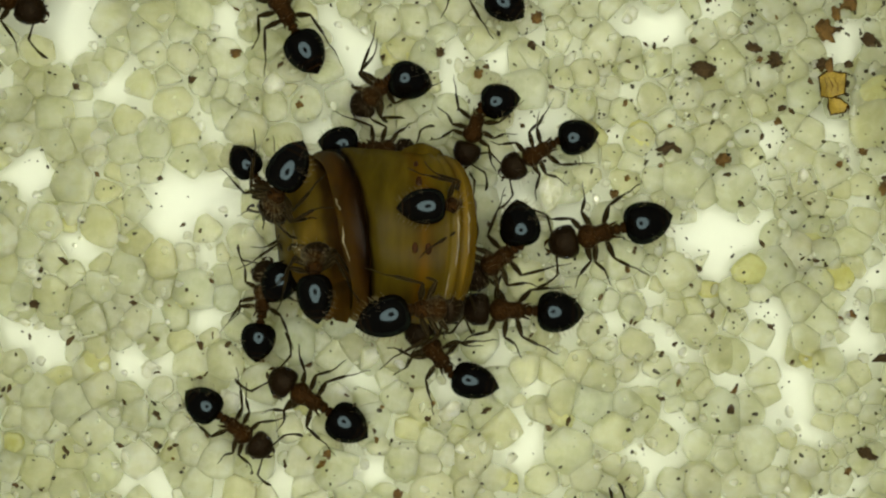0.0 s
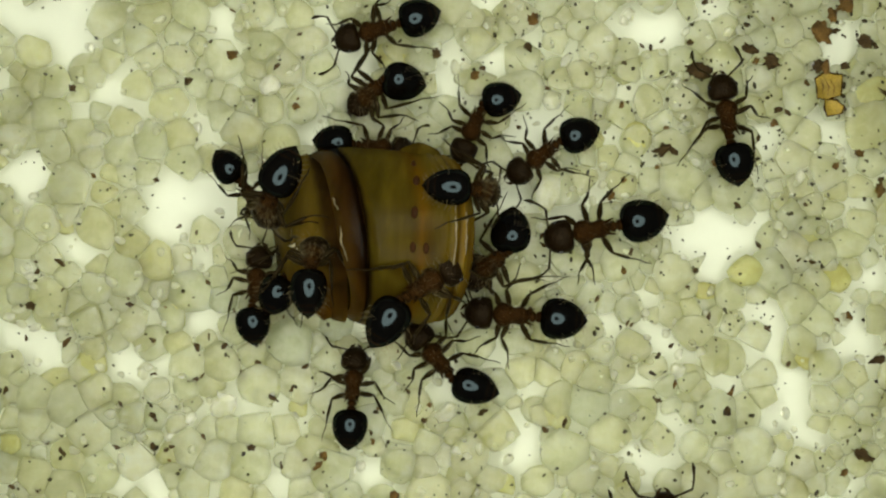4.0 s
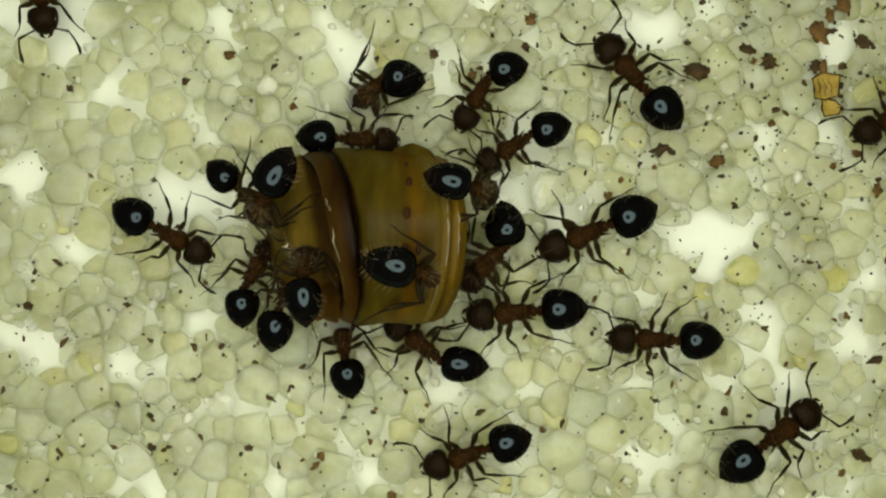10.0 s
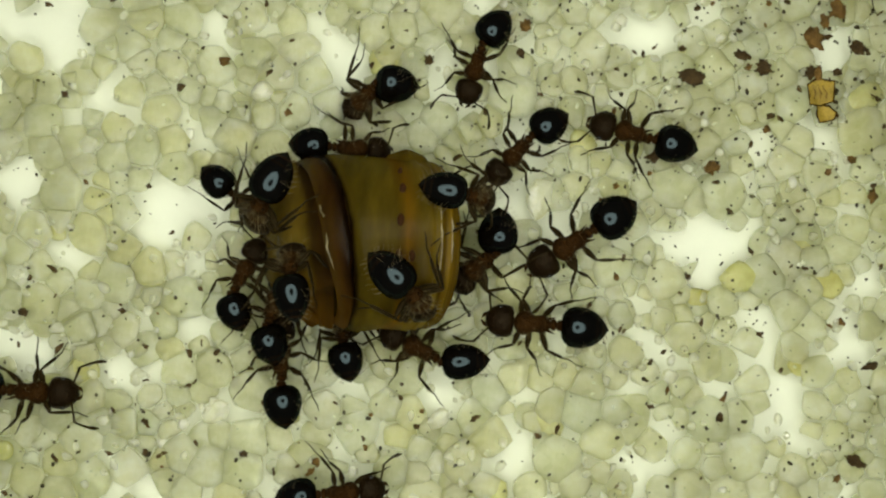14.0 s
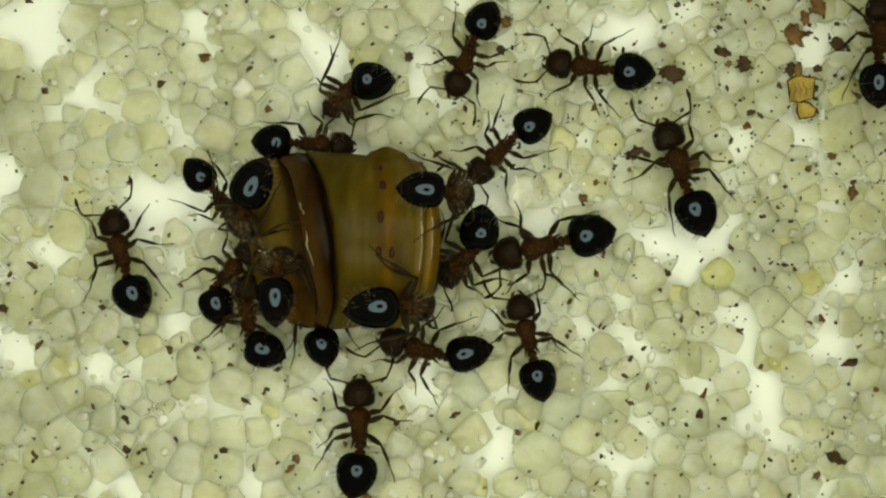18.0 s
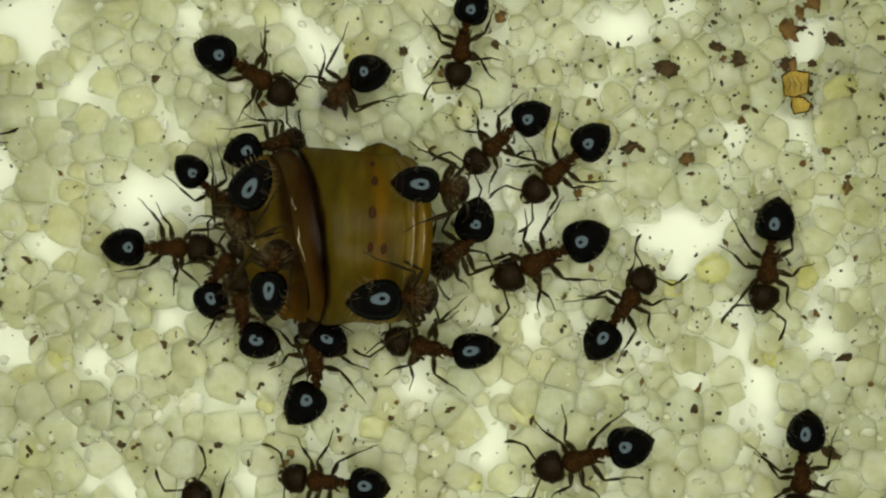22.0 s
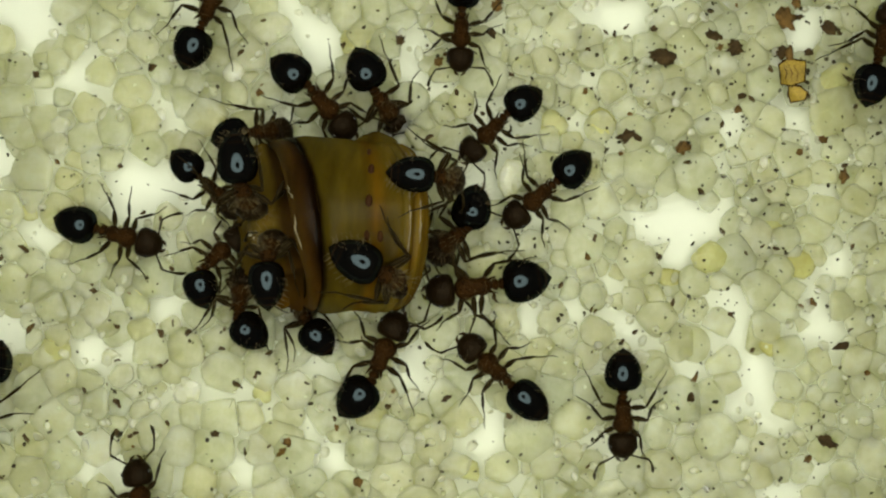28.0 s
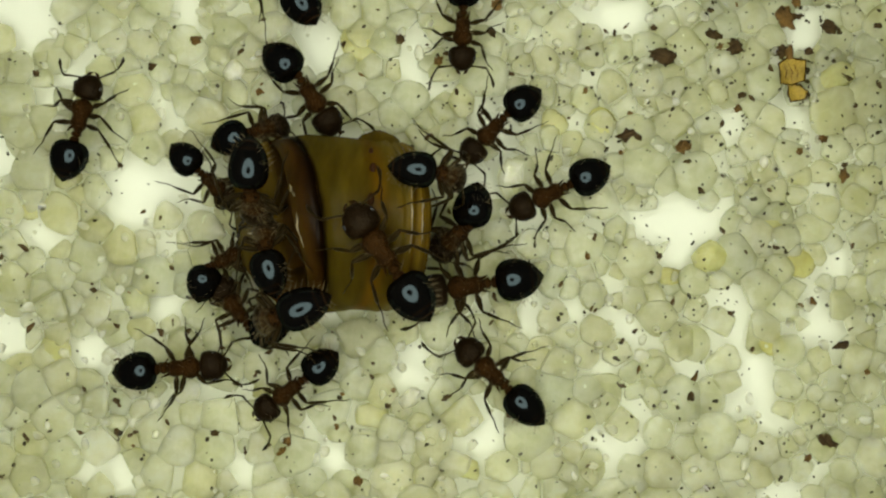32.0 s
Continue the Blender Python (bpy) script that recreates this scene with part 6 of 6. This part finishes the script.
    go(20, [
        (0, at(7.00, -10.20, 0.00, 0, 94)),
        (4.5, at(7.00, -8.44, 0.00, 0, 99)),
        (5.5, at(7.28, -3.34, 0.00, 0, 106)),
        (6, at(8.50, -1.59, 0.00, 0, 63)),
        (6.5, at(9.02, -1.26, 0.00, 0, 43)),
        (7, at(9.07, -0.89, 0.00, 0, 46)),
        (7.5, at(9.23, -0.77, 0.00, 0, 27)),
        (8, at(8.76, -0.75, 0.00, 0, 44)),
        (8.5, at(7.94, 0.77, 0.00, 0, 83)),
        (9, at(7.35, 3.53, 0.00, 0, 108)),
        (9.5, at(6.08, 5.37, 0.00, 0, 128)),
        (10, at(6.00, 5.21, 0.00, 0, 131)),
        (10.3, at(5.92, 4.17, 0.00, 0, 180)),
        (10.5, at(6.31, 3.15, 0.00, 0, 199)),
        (11, at(8.22, 1.92, 0.00, 0, 248)),
        (11.5, at(7.91, -1.80, 0.00, 0, 259)),
        (12, at(7.36, -5.96, 0.00, 0, 251)),
        (12.5, at(7.18, -8.69, 0.00, 0, 266)),
        (13.3, at(7.22, -11.43, 0.00, 0, 266)),
        (32, at(8.06, -12.13, 0.00, 0, 266)),
    ])
    go(21, [
        (0, at(4.11, -10.55, 0.00, 0, 104)),
        (5, at(4.17, -9.99, 0.00, 0, 104)),
        (5.5, at(4.32, -9.13, 0.00, 0, 104)),
        (6, at(3.48, -5.81, 0.00, 0, 121)),
        (6.5, at(3.53, -4.82, 0.00, 0, 108)),
        (7, at(3.30, -4.98, 0.00, 0, 116)),
        (8, at(3.44, -4.62, 0.00, 0, 126)),
        (9, at(3.53, -4.93, 0.00, 0, 136)),
        (9.5, at(2.47, -5.17, 0.00, 0, 173)),
        (10, at(1.08, -6.13, 0.00, 0, 198)),
        (10.5, at(-1.11, -7.45, 0.00, 0, 200)),
        (11, at(-3.09, -9.42, 0.00, 0, 199)),
        (32, at(-2.07, -9.93, 0.00, 0, 199)),
    ])
    go(22, [
        (0, at(14.33, -10.22, 0.00, 0, 112)),
        (8, at(14.51, -10.04, 0.00, 0, 111)),
        (8.5, at(12.94, -8.05, 0.00, 0, 115)),
        (9, at(11.39, -5.51, 0.00, 0, 122)),
        (9.5, at(8.36, -2.57, 0.00, 0, 140)),
        (10, at(6.77, -2.69, 0.00, 0, 178)),
        (10.5, at(4.99, -3.93, 0.00, 0, 207)),
        (11, at(2.95, -5.16, 0.00, 0, 200)),
        (11.5, at(0.09, -5.90, 0.00, 0, 195)),
        (12, at(-3.69, -6.03, 0.00, 0, 164)),
        (12.5, at(-4.30, -4.68, 0.00, 0, 107)),
        (13, at(-4.18, -4.33, 0.00, 0, 89)),
        (14, at(-4.55, -3.30, 0.00, 0, 91)),
        (14.5, at(-4.56, -3.25, 0.00, 0, 85)),
        (15.5, at(-4.76, -3.46, 0.00, 0, 91)),
        (16.5, at(-4.80, -4.19, 0.00, 0, 92)),
        (17, at(-5.91, -3.88, 0.00, 0, 126)),
        (17.5, at(-7.24, -2.94, 0.00, 0, 124)),
        (18, at(-8.72, -0.16, 0.00, 0, 104)),
        (18.5, at(-8.46, 2.12, 0.00, 0, 74)),
        (18.8, at(-7.62, 3.51, 0.00, 0, 42)),
        (19, at(-7.00, 4.40, 0.00, 0, 23)),
        (19.5, at(-8.12, 4.24, 0.00, 0, -9)),
        (20, at(-7.57, 4.62, 0.00, 0, 2)),
        (20.5, at(-5.85, 4.89, 0.00, 0, -14)),
        (21, at(-4.76, 5.42, 0.00, 0, -8)),
        (21.5, at(-5.58, 5.55, 0.00, 0, -30)),
        (22, at(-4.70, 5.32, 0.00, 0, -33)),
        (22.5, at(-4.30, 5.89, 0.00, 0, -47)),
        (23, at(-3.80, 5.53, 0.00, 0, -61)),
        (23.5, at(-3.63, 5.34, 0.00, 0, -63)),
        (24, at(-3.36, 4.82, 0.00, 0, -62)),
        (25, at(-3.28, 4.67, 0.00, 0, -55)),
        (28, at(-2.51, 4.18, 0.00, 0, -49)),
        (29, at(-2.69, 4.11, 0.00, 0, -44)),
        (30, at(-3.51, 4.67, 0.00, 0, -43)),
        (31, at(-3.05, 4.22, 0.00, 0, -53)),
        (32, at(-2.85, 4.39, 0.00, 0, -57)),
    ], [(0, -0, 0), (9.5, -0, 4), (18.8, -0, 8), (28, -0, 14), (32, -0, 18)])
    go(23, [
        (0, at(16.31, 5.82, 0.00, 0, -135)),
        (9, at(16.54, 5.92, 0.00, 0, -135)),
        (10, at(14.02, 4.08, 0.00, 0, -155)),
        (10.5, at(12.92, 3.51, 0.00, 0, -166)),
        (11, at(11.87, 3.30, 0.00, 0, -162)),
        (11.5, at(10.31, 2.97, 0.00, 0, -171)),
        (12, at(9.01, 2.41, 0.00, 0, -169)),
        (12.5, at(8.12, 2.37, 0.00, 0, -176)),
        (13, at(7.87, 2.48, 0.00, 0, -179)),
        (13.5, at(6.85, 3.17, 0.00, 0, -195)),
        (14, at(6.26, 3.69, 0.00, 0, -195)),
        (14.5, at(6.17, 3.83, 0.00, 0, -200)),
        (16.5, at(5.83, 4.46, 0.00, 0, -222)),
        (17, at(5.73, 5.79, 0.00, 0, -240)),
        (17.5, at(4.85, 6.28, 0.00, 0, -210)),
        (18, at(5.57, 5.61, 0.00, 0, -187)),
        (18.5, at(5.08, 5.63, 0.00, 0, -188)),
        (19, at(5.24, 5.57, 0.00, 0, -181)),
        (19.5, at(5.66, 5.46, 0.00, 0, -147)),
        (20, at(6.12, 4.96, 0.00, 0, -119)),
        (20.5, at(5.69, 3.56, 0.00, 0, -119)),
        (21, at(5.20, 3.05, 0.00, 0, -139)),
        (22, at(4.75, 2.48, 0.00, 0, -139)),
        (23, at(4.51, 2.05, 0.00, 0, -152)),
        (24, at(4.21, 1.93, 0.00, 0, -155)),
        (25, at(4.39, 1.70, 0.00, 0, -157)),
        (25.5, at(4.59, 1.79, 0.00, 0, -155)),
        (27.5, at(4.15, 1.48, 0.00, 0, -140)),
        (28, at(4.28, 1.34, 0.00, 0, -140)),
        (29, at(4.13, 1.22, 0.00, 0, -142)),
        (30, at(4.15, 1.28, 0.00, 0, -150)),
        (31, at(4.47, 1.41, 0.00, 0, -159)),
        (32, at(4.62, 1.33, 0.00, 0, -155)),
    ])
    go(24, [
        (0, at(4.96, -9.86, 0.00, 0, 113)),
        (8.5, at(5.19, -9.72, 0.00, 0, 113)),
        (9, at(4.50, -8.39, 0.00, 0, 113)),
        (9.3, at(7.18, -9.35, 0.00, 0, 92)),
        (9.5, at(7.18, -8.05, 0.00, 0, 96)),
        (9.7, at(8.36, -6.82, 0.00, 0, 63)),
        (10, at(10.19, -5.63, 0.00, 0, 36)),
        (10.5, at(13.83, -3.73, 0.00, 0, 32)),
        (11.2, at(16.85, -2.22, 0.00, 0, 18)),
        (11.45, at(16.87, -2.57, 0.00, 0, -36)),
        (11.7, at(16.89, -2.91, 0.00, 0, -89)),
        (12.2, at(14.89, -1.83, 0.00, 0, -157)),
        (12.5, at(13.94, -2.69, 0.00, 0, -150)),
        (13, at(9.91, -5.76, 0.00, 0, -137)),
        (13.5, at(8.16, -8.37, 0.00, 0, -135)),
        (14, at(7.18, -11.49, 0.00, 0, -131)),
        (32, at(8.06, -12.13, 0.00, 0, -131)),
    ])
    go(25, [
        (0, at(-17.85, 0.36, 0.00, 0, 0)),
        (7, at(-17.19, -0.17, 0.00, 0, 9)),
        (7.5, at(-14.46, 0.08, 0.00, 0, 15)),
        (8, at(-12.10, 0.69, 0.00, 0, 20)),
        (8.2, at(-12.03, 1.80, 0.00, 0, 45)),
        (8.5, at(-12.38, 3.18, 0.00, 0, 88)),
        (9, at(-12.85, 5.57, 0.00, 0, 96)),
        (9.5, at(-12.96, 9.78, 0.00, 0, 95)),
        (9.7, at(-12.97, 11.23, 0.00, 0, 82)),
        (9.775, at(-12.16, 10.59, 0.00, 0, 20)),
        (9.85, at(-11.36, 9.95, 0.00, 0, -42)),
        (10, at(-12.00, 8.12, 0.00, 0, -84)),
        (10.5, at(-11.76, 4.25, 0.00, 0, -87)),
        (11, at(-11.72, 2.09, 0.00, 0, -80)),
        (11.5, at(-12.11, 0.32, 0.00, 0, -98)),
        (12, at(-12.37, -1.89, 0.00, 0, -103)),
        (12.5, at(-12.35, -4.01, 0.00, 0, -96)),
        (13, at(-12.40, -5.82, 0.00, 0, -93)),
        (13.5, at(-12.23, -7.57, 0.00, 0, -93)),
        (14.5, at(-12.80, -11.26, 0.00, 0, -95)),
        (32, at(-11.86, -11.88, 0.00, 0, -95)),
    ])
    go(26, [
        (0, at(15.17, -6.71, 0.00, 0, 94)),
        (16.5, at(15.85, -4.81, 0.00, 0, 94)),
        (17, at(15.47, -1.06, 0.00, 0, 94)),
        (17.5, at(14.10, 2.97, 0.00, 0, 92)),
        (18, at(14.15, 6.28, 0.00, 0, 88)),
        (18.5, at(14.31, 9.54, 0.00, 0, 96)),
        (19.3, at(12.95, 11.33, 0.00, 0, 144)),
        (19.65, at(12.68, 11.16, 0.00, 0, 205)),
        (20, at(12.41, 10.98, 0.00, 0, 266)),
        (20.5, at(12.28, 9.14, 0.00, 0, 266)),
        (21, at(12.22, 6.94, 0.00, 0, 266)),
        (21.5, at(11.28, 2.92, 0.00, 0, 256)),
        (22, at(10.98, -0.34, 0.00, 0, 262)),
        (22.5, at(9.75, -3.93, 0.00, 0, 243)),
        (23, at(7.32, -5.97, 0.00, 0, 205)),
        (23.5, at(5.13, -5.35, 0.00, 0, 194)),
        (24, at(3.69, -5.82, 0.00, 0, 194)),
        (24.5, at(2.32, -5.74, 0.00, 0, 204)),
        (24.8, at(3.61, -6.42, 0.00, 0, 248)),
        (25, at(4.49, -7.09, 0.00, 0, 265)),
        (25.5, at(4.57, -10.05, 0.00, 0, 266)),
        (26, at(4.57, -11.82, 0.00, 0, 266)),
        (26.4, at(4.14, -10.82, 0.00, 0, 191)),
        (26.8, at(3.70, -9.81, 0.00, 0, 117)),
        (27.5, at(3.27, -8.25, 0.00, 0, 114)),
        (27.65, at(4.06, -8.79, 0.00, 0, 113)),
        (27.77, at(4.77, -9.98, 0.00, 0, 53)),
        (27.88, at(5.48, -11.17, 0.00, 0, -6)),
        (28, at(6.19, -12.36, 0.00, 0, -66)),
        (32, at(6.19, -12.39, 0.00, 0, -66)),
    ])
    go(27, [
        (0, at(-17.88, -2.03, 0.00, 0, -0)),
        (19, at(-15.05, -2.04, 0.00, 0, 9)),
        (19.5, at(-12.97, -1.61, 0.00, 0, 13)),
        (20, at(-10.89, -0.68, 0.00, 0, 22)),
        (20.5, at(-9.14, 0.25, 0.00, 0, 26)),
        (21, at(-8.73, -0.16, 0.00, 0, -2)),
        (21.5, at(-8.14, -0.01, 0.00, 0, 0)),
        (22, at(-7.32, 0.01, 0.00, 0, -1)),
        (22.5, at(-7.77, -0.05, 0.00, 0, 4)),
        (23, at(-8.49, -0.10, 0.00, 0, 8)),
        (23.5, at(-9.30, -0.79, 0.00, 0, -38)),
        (24, at(-10.45, -1.36, 0.00, 0, -96)),
        (24.5, at(-11.47, -3.19, 0.00, 0, -98)),
        (25, at(-11.94, -4.39, 0.00, 0, -95)),
        (25.5, at(-11.93, -4.20, 0.00, 0, -94)),
        (27.5, at(-12.50, -4.64, 0.00, 0, -95)),
        (28, at(-12.73, -4.88, 0.00, 0, -111)),
        (29, at(-16.54, -4.93, 0.00, 0, -154)),
        (32, at(-16.57, -4.99, 0.00, 0, -154)),
    ])
    go(28, [
        (0, at(3.17, -10.62, 0.00, 0, 99)),
        (19.5, at(4.07, -9.99, 0.00, 0, 99)),
        (20, at(3.84, -8.19, 0.00, 0, 98)),
        (20.5, at(2.75, -6.61, 0.00, 0, 123)),
        (21, at(1.30, -6.59, 0.00, 0, 165)),
        (21.5, at(-0.31, -6.44, 0.00, 0, 174)),
        (22, at(-2.27, -7.07, 0.00, 0, 174)),
        (22.5, at(-4.04, -6.08, 0.00, 0, 143)),
        (23, at(-5.85, -4.88, 0.00, 0, 131)),
        (23.5, at(-6.72, -3.56, 0.00, 0, 115)),
        (24, at(-7.74, -3.64, 0.00, 0, 158)),
        (24.5, at(-7.75, -3.42, 0.00, 0, 154)),
        (24.8, at(-7.67, -2.97, 0.00, 0, 131)),
        (25, at(-7.43, -2.60, 0.00, 0, 107)),
        (25.5, at(-8.30, 0.18, 0.00, 0, 83)),
        (26.5, at(-9.57, 0.79, 0.00, 0, 39)),
        (27.5, at(-9.12, 0.24, 0.00, 0, 3)),
        (28, at(-8.74, 0.09, 0.00, 0, -15)),
        (28.5, at(-8.59, -0.21, 0.00, 0, -37)),
        (29, at(-8.46, -0.24, 0.00, 0, -45)),
        (30, at(-8.25, -0.55, 0.00, 0, -48)),
        (31, at(-8.17, -0.50, 0.00, 0, -58)),
        (31.3, at(-8.79, 0.54, 0.00, 0, 0)),
        (31.5, at(-9.19, 1.28, 0.00, 0, 26)),
        (32, at(-9.77, 3.41, 0.00, 0, 75)),
    ])
    go(29, [
        (0, at(-6.10, -10.52, 0.00, 0, 94)),
        (20, at(-5.12, -10.36, 0.00, 0, 94)),
        (21, at(-5.12, -8.34, 0.00, 0, 94)),
        (22, at(-5.86, -8.49, 0.00, 0, 115)),
        (23, at(-6.36, -8.58, 0.00, 0, 94)),
        (24, at(-5.80, -9.15, 0.00, 0, 95)),
        (25, at(-5.88, -8.00, 0.00, 0, 95)),
        (25.5, at(-7.48, -6.47, 0.00, 0, 131)),
        (26, at(-8.18, -7.43, 0.00, 0, 205)),
        (26.5, at(-8.87, -8.39, 0.00, 0, 278)),
        (26.77, at(-8.57, -8.85, 0.00, 0, 334)),
        (27.03, at(-8.26, -9.32, 0.00, 0, 390)),
        (27.3, at(-7.95, -9.78, 0.00, 0, 446)),
        (28, at(-7.84, -8.28, 0.00, 0, 459)),
        (28.5, at(-8.52, -4.83, 0.00, 0, 467)),
        (29, at(-10.03, -3.56, 0.00, 0, 486)),
        (29.25, at(-9.94, -3.48, 0.00, 0, 455)),
        (29.5, at(-9.58, -3.74, 0.00, 0, 413)),
        (30, at(-9.52, -4.01, 0.00, 0, 405)),
        (31, at(-9.20, -3.93, 0.00, 0, 403)),
        (31.5, at(-7.59, -3.61, 0.00, 0, 385)),
        (32, at(-6.85, -4.00, 0.00, 0, 364)),
    ])
    go(30, [
        (0, at(16.45, -0.83, 0.00, 0, -168)),
        (20, at(16.58, -0.93, 0.00, 0, -166)),
        (20.5, at(14.75, -1.67, 0.00, 0, -166)),
        (21, at(13.22, -3.16, 0.00, 0, -154)),
        (21.5, at(11.96, -4.50, 0.00, 0, -132)),
        (22, at(11.98, -6.69, 0.00, 0, -95)),
        (22.5, at(12.07, -8.92, 0.00, 0, -85)),
        (22.75, at(13.70, -8.62, 0.00, 0, -29)),
        (23, at(15.33, -8.32, 0.00, 0, 28)),
        (23.3, at(16.21, -6.79, 0.00, 0, 75)),
        (23.6, at(15.72, -4.93, 0.00, 0, 151)),
        (24, at(13.45, -3.80, 0.00, 0, 162)),
        (24.5, at(12.75, -3.44, 0.00, 0, 162)),
        (25, at(11.96, -2.53, 0.00, 0, 140)),
        (25.5, at(11.24, -1.87, 0.00, 0, 139)),
        (26.2, at(10.69, 0.41, 0.00, 0, 98)),
        (27, at(12.05, 2.17, 0.00, 0, 61)),
        (27.5, at(13.23, 3.56, 0.00, 0, 63)),
        (28, at(14.49, 5.69, 0.00, 0, 74)),
        (28.6, at(16.68, 7.16, 0.00, 0, 39)),
        (32, at(16.66, 7.11, 0.00, 0, 39)),
    ])
    go(31, [
        (0, at(-15.73, 1.38, 0.00, 0, 72)),
        (26, at(-12.88, 3.93, 0.00, 0, 29)),
        (26.8, at(-9.91, 4.24, 0.00, 0, 23)),
        (27.5, at(-6.58, 4.68, 0.00, 0, 30)),
        (28, at(-5.90, 6.77, 0.00, 0, 68)),
        (28.5, at(-3.92, 7.25, 0.00, 0, 14)),
        (29, at(-2.45, 6.97, 0.00, 0, -5)),
        (29.4, at(-1.70, 7.84, 0.00, 0, 39)),
        (30, at(-2.21, 8.11, 0.00, 0, 73)),
        (30.6, at(-1.28, 10.22, 0.00, 0, 77)),
        (32, at(-1.30, 10.26, 0.00, 0, 77)),
    ])
    go(32, [
        (0, at(2.00, -0.05, 1.05, 20, -145)),
        (1, at(1.95, -0.09, 1.03, 22, -144)),
        (2, at(1.96, -0.05, 1.00, 30, -143)),
        (3, at(2.08, -0.00, 0.98, 40, -144)),
        (6, at(1.93, 0.03, 0.99, 36, -139)),
        (7, at(2.00, 0.03, 0.99, 38, -141)),
        (8, at(2.00, 0.07, 0.98, 40, -142)),
        (9, at(1.95, 0.10, 0.99, 34, -139)),
        (10, at(1.96, 0.10, 1.00, 31, -136)),
        (11, at(2.03, 0.22, 0.99, 44, -143)),
        (12, at(1.99, 0.24, 0.99, 38, -138)),
        (13, at(1.95, 0.22, 0.98, 41, -141)),
        (14, at(1.91, 0.17, 0.98, 38, -140)),
        (17, at(2.02, 0.20, 0.99, 44, -141)),
        (18, at(2.04, 0.24, 0.99, 44, -139)),
        (19, at(2.01, 0.31, 0.99, 42, -137)),
        (20, at(2.06, 0.35, 0.99, 44, -139)),
        (21, at(2.03, 0.33, 0.99, 43, -140)),
        (22, at(2.03, 0.32, 0.99, 43, -140)),
        (23, at(2.04, 0.34, 0.99, 43, -140)),
        (24, at(2.10, 0.35, 0.99, 47, -142)),
        (25, at(2.11, 0.33, 0.99, 46, -141)),
        (28, at(2.05, 0.36, 0.99, 45, -141)),
        (29, at(2.07, 0.38, 0.99, 47, -141)),
        (30, at(2.11, 0.38, 0.99, 48, -141)),
        (31, at(2.14, 0.39, 1.00, 49, -140)),
        (32, at(2.14, 0.42, 1.00, 49, -140)),
    ], [(0, -20, 65), (2, -30, 65), (3, -40, 65), (6, -36, 65), (10, -31, 65), (11, -44, 65), (12, -38, 65), (17, -44, 65), (31, -49, 65), (32, -49, 65)])
    go(33, [
        (0, at(-13.51, 7.77, 0.00, 0, -27)),
        (0.5, at(-14.36, 7.08, 0.00, 0, -41)),
        (1.2, at(-16.58, 5.34, 0.00, 0, -82)),
        (32, at(-15.35, 4.98, 0.00, 0, -82)),
    ])
    go(34, [
        (0, at(14.75, 12.45, 0.00, 0, 141)),
        (13, at(15.12, 12.76, 0.00, 0, 141)),
        (13.5, at(13.95, 9.93, 0.00, 0, 141)),
        (14, at(13.31, 9.33, 0.00, 0, 133)),
        (14.5, at(13.95, 8.63, 0.00, 0, 77)),
        (15.2, at(15.60, 10.78, 0.00, 0, 67)),
        (32, at(16.40, 10.17, 0.00, 0, 67)),
    ])


motions()
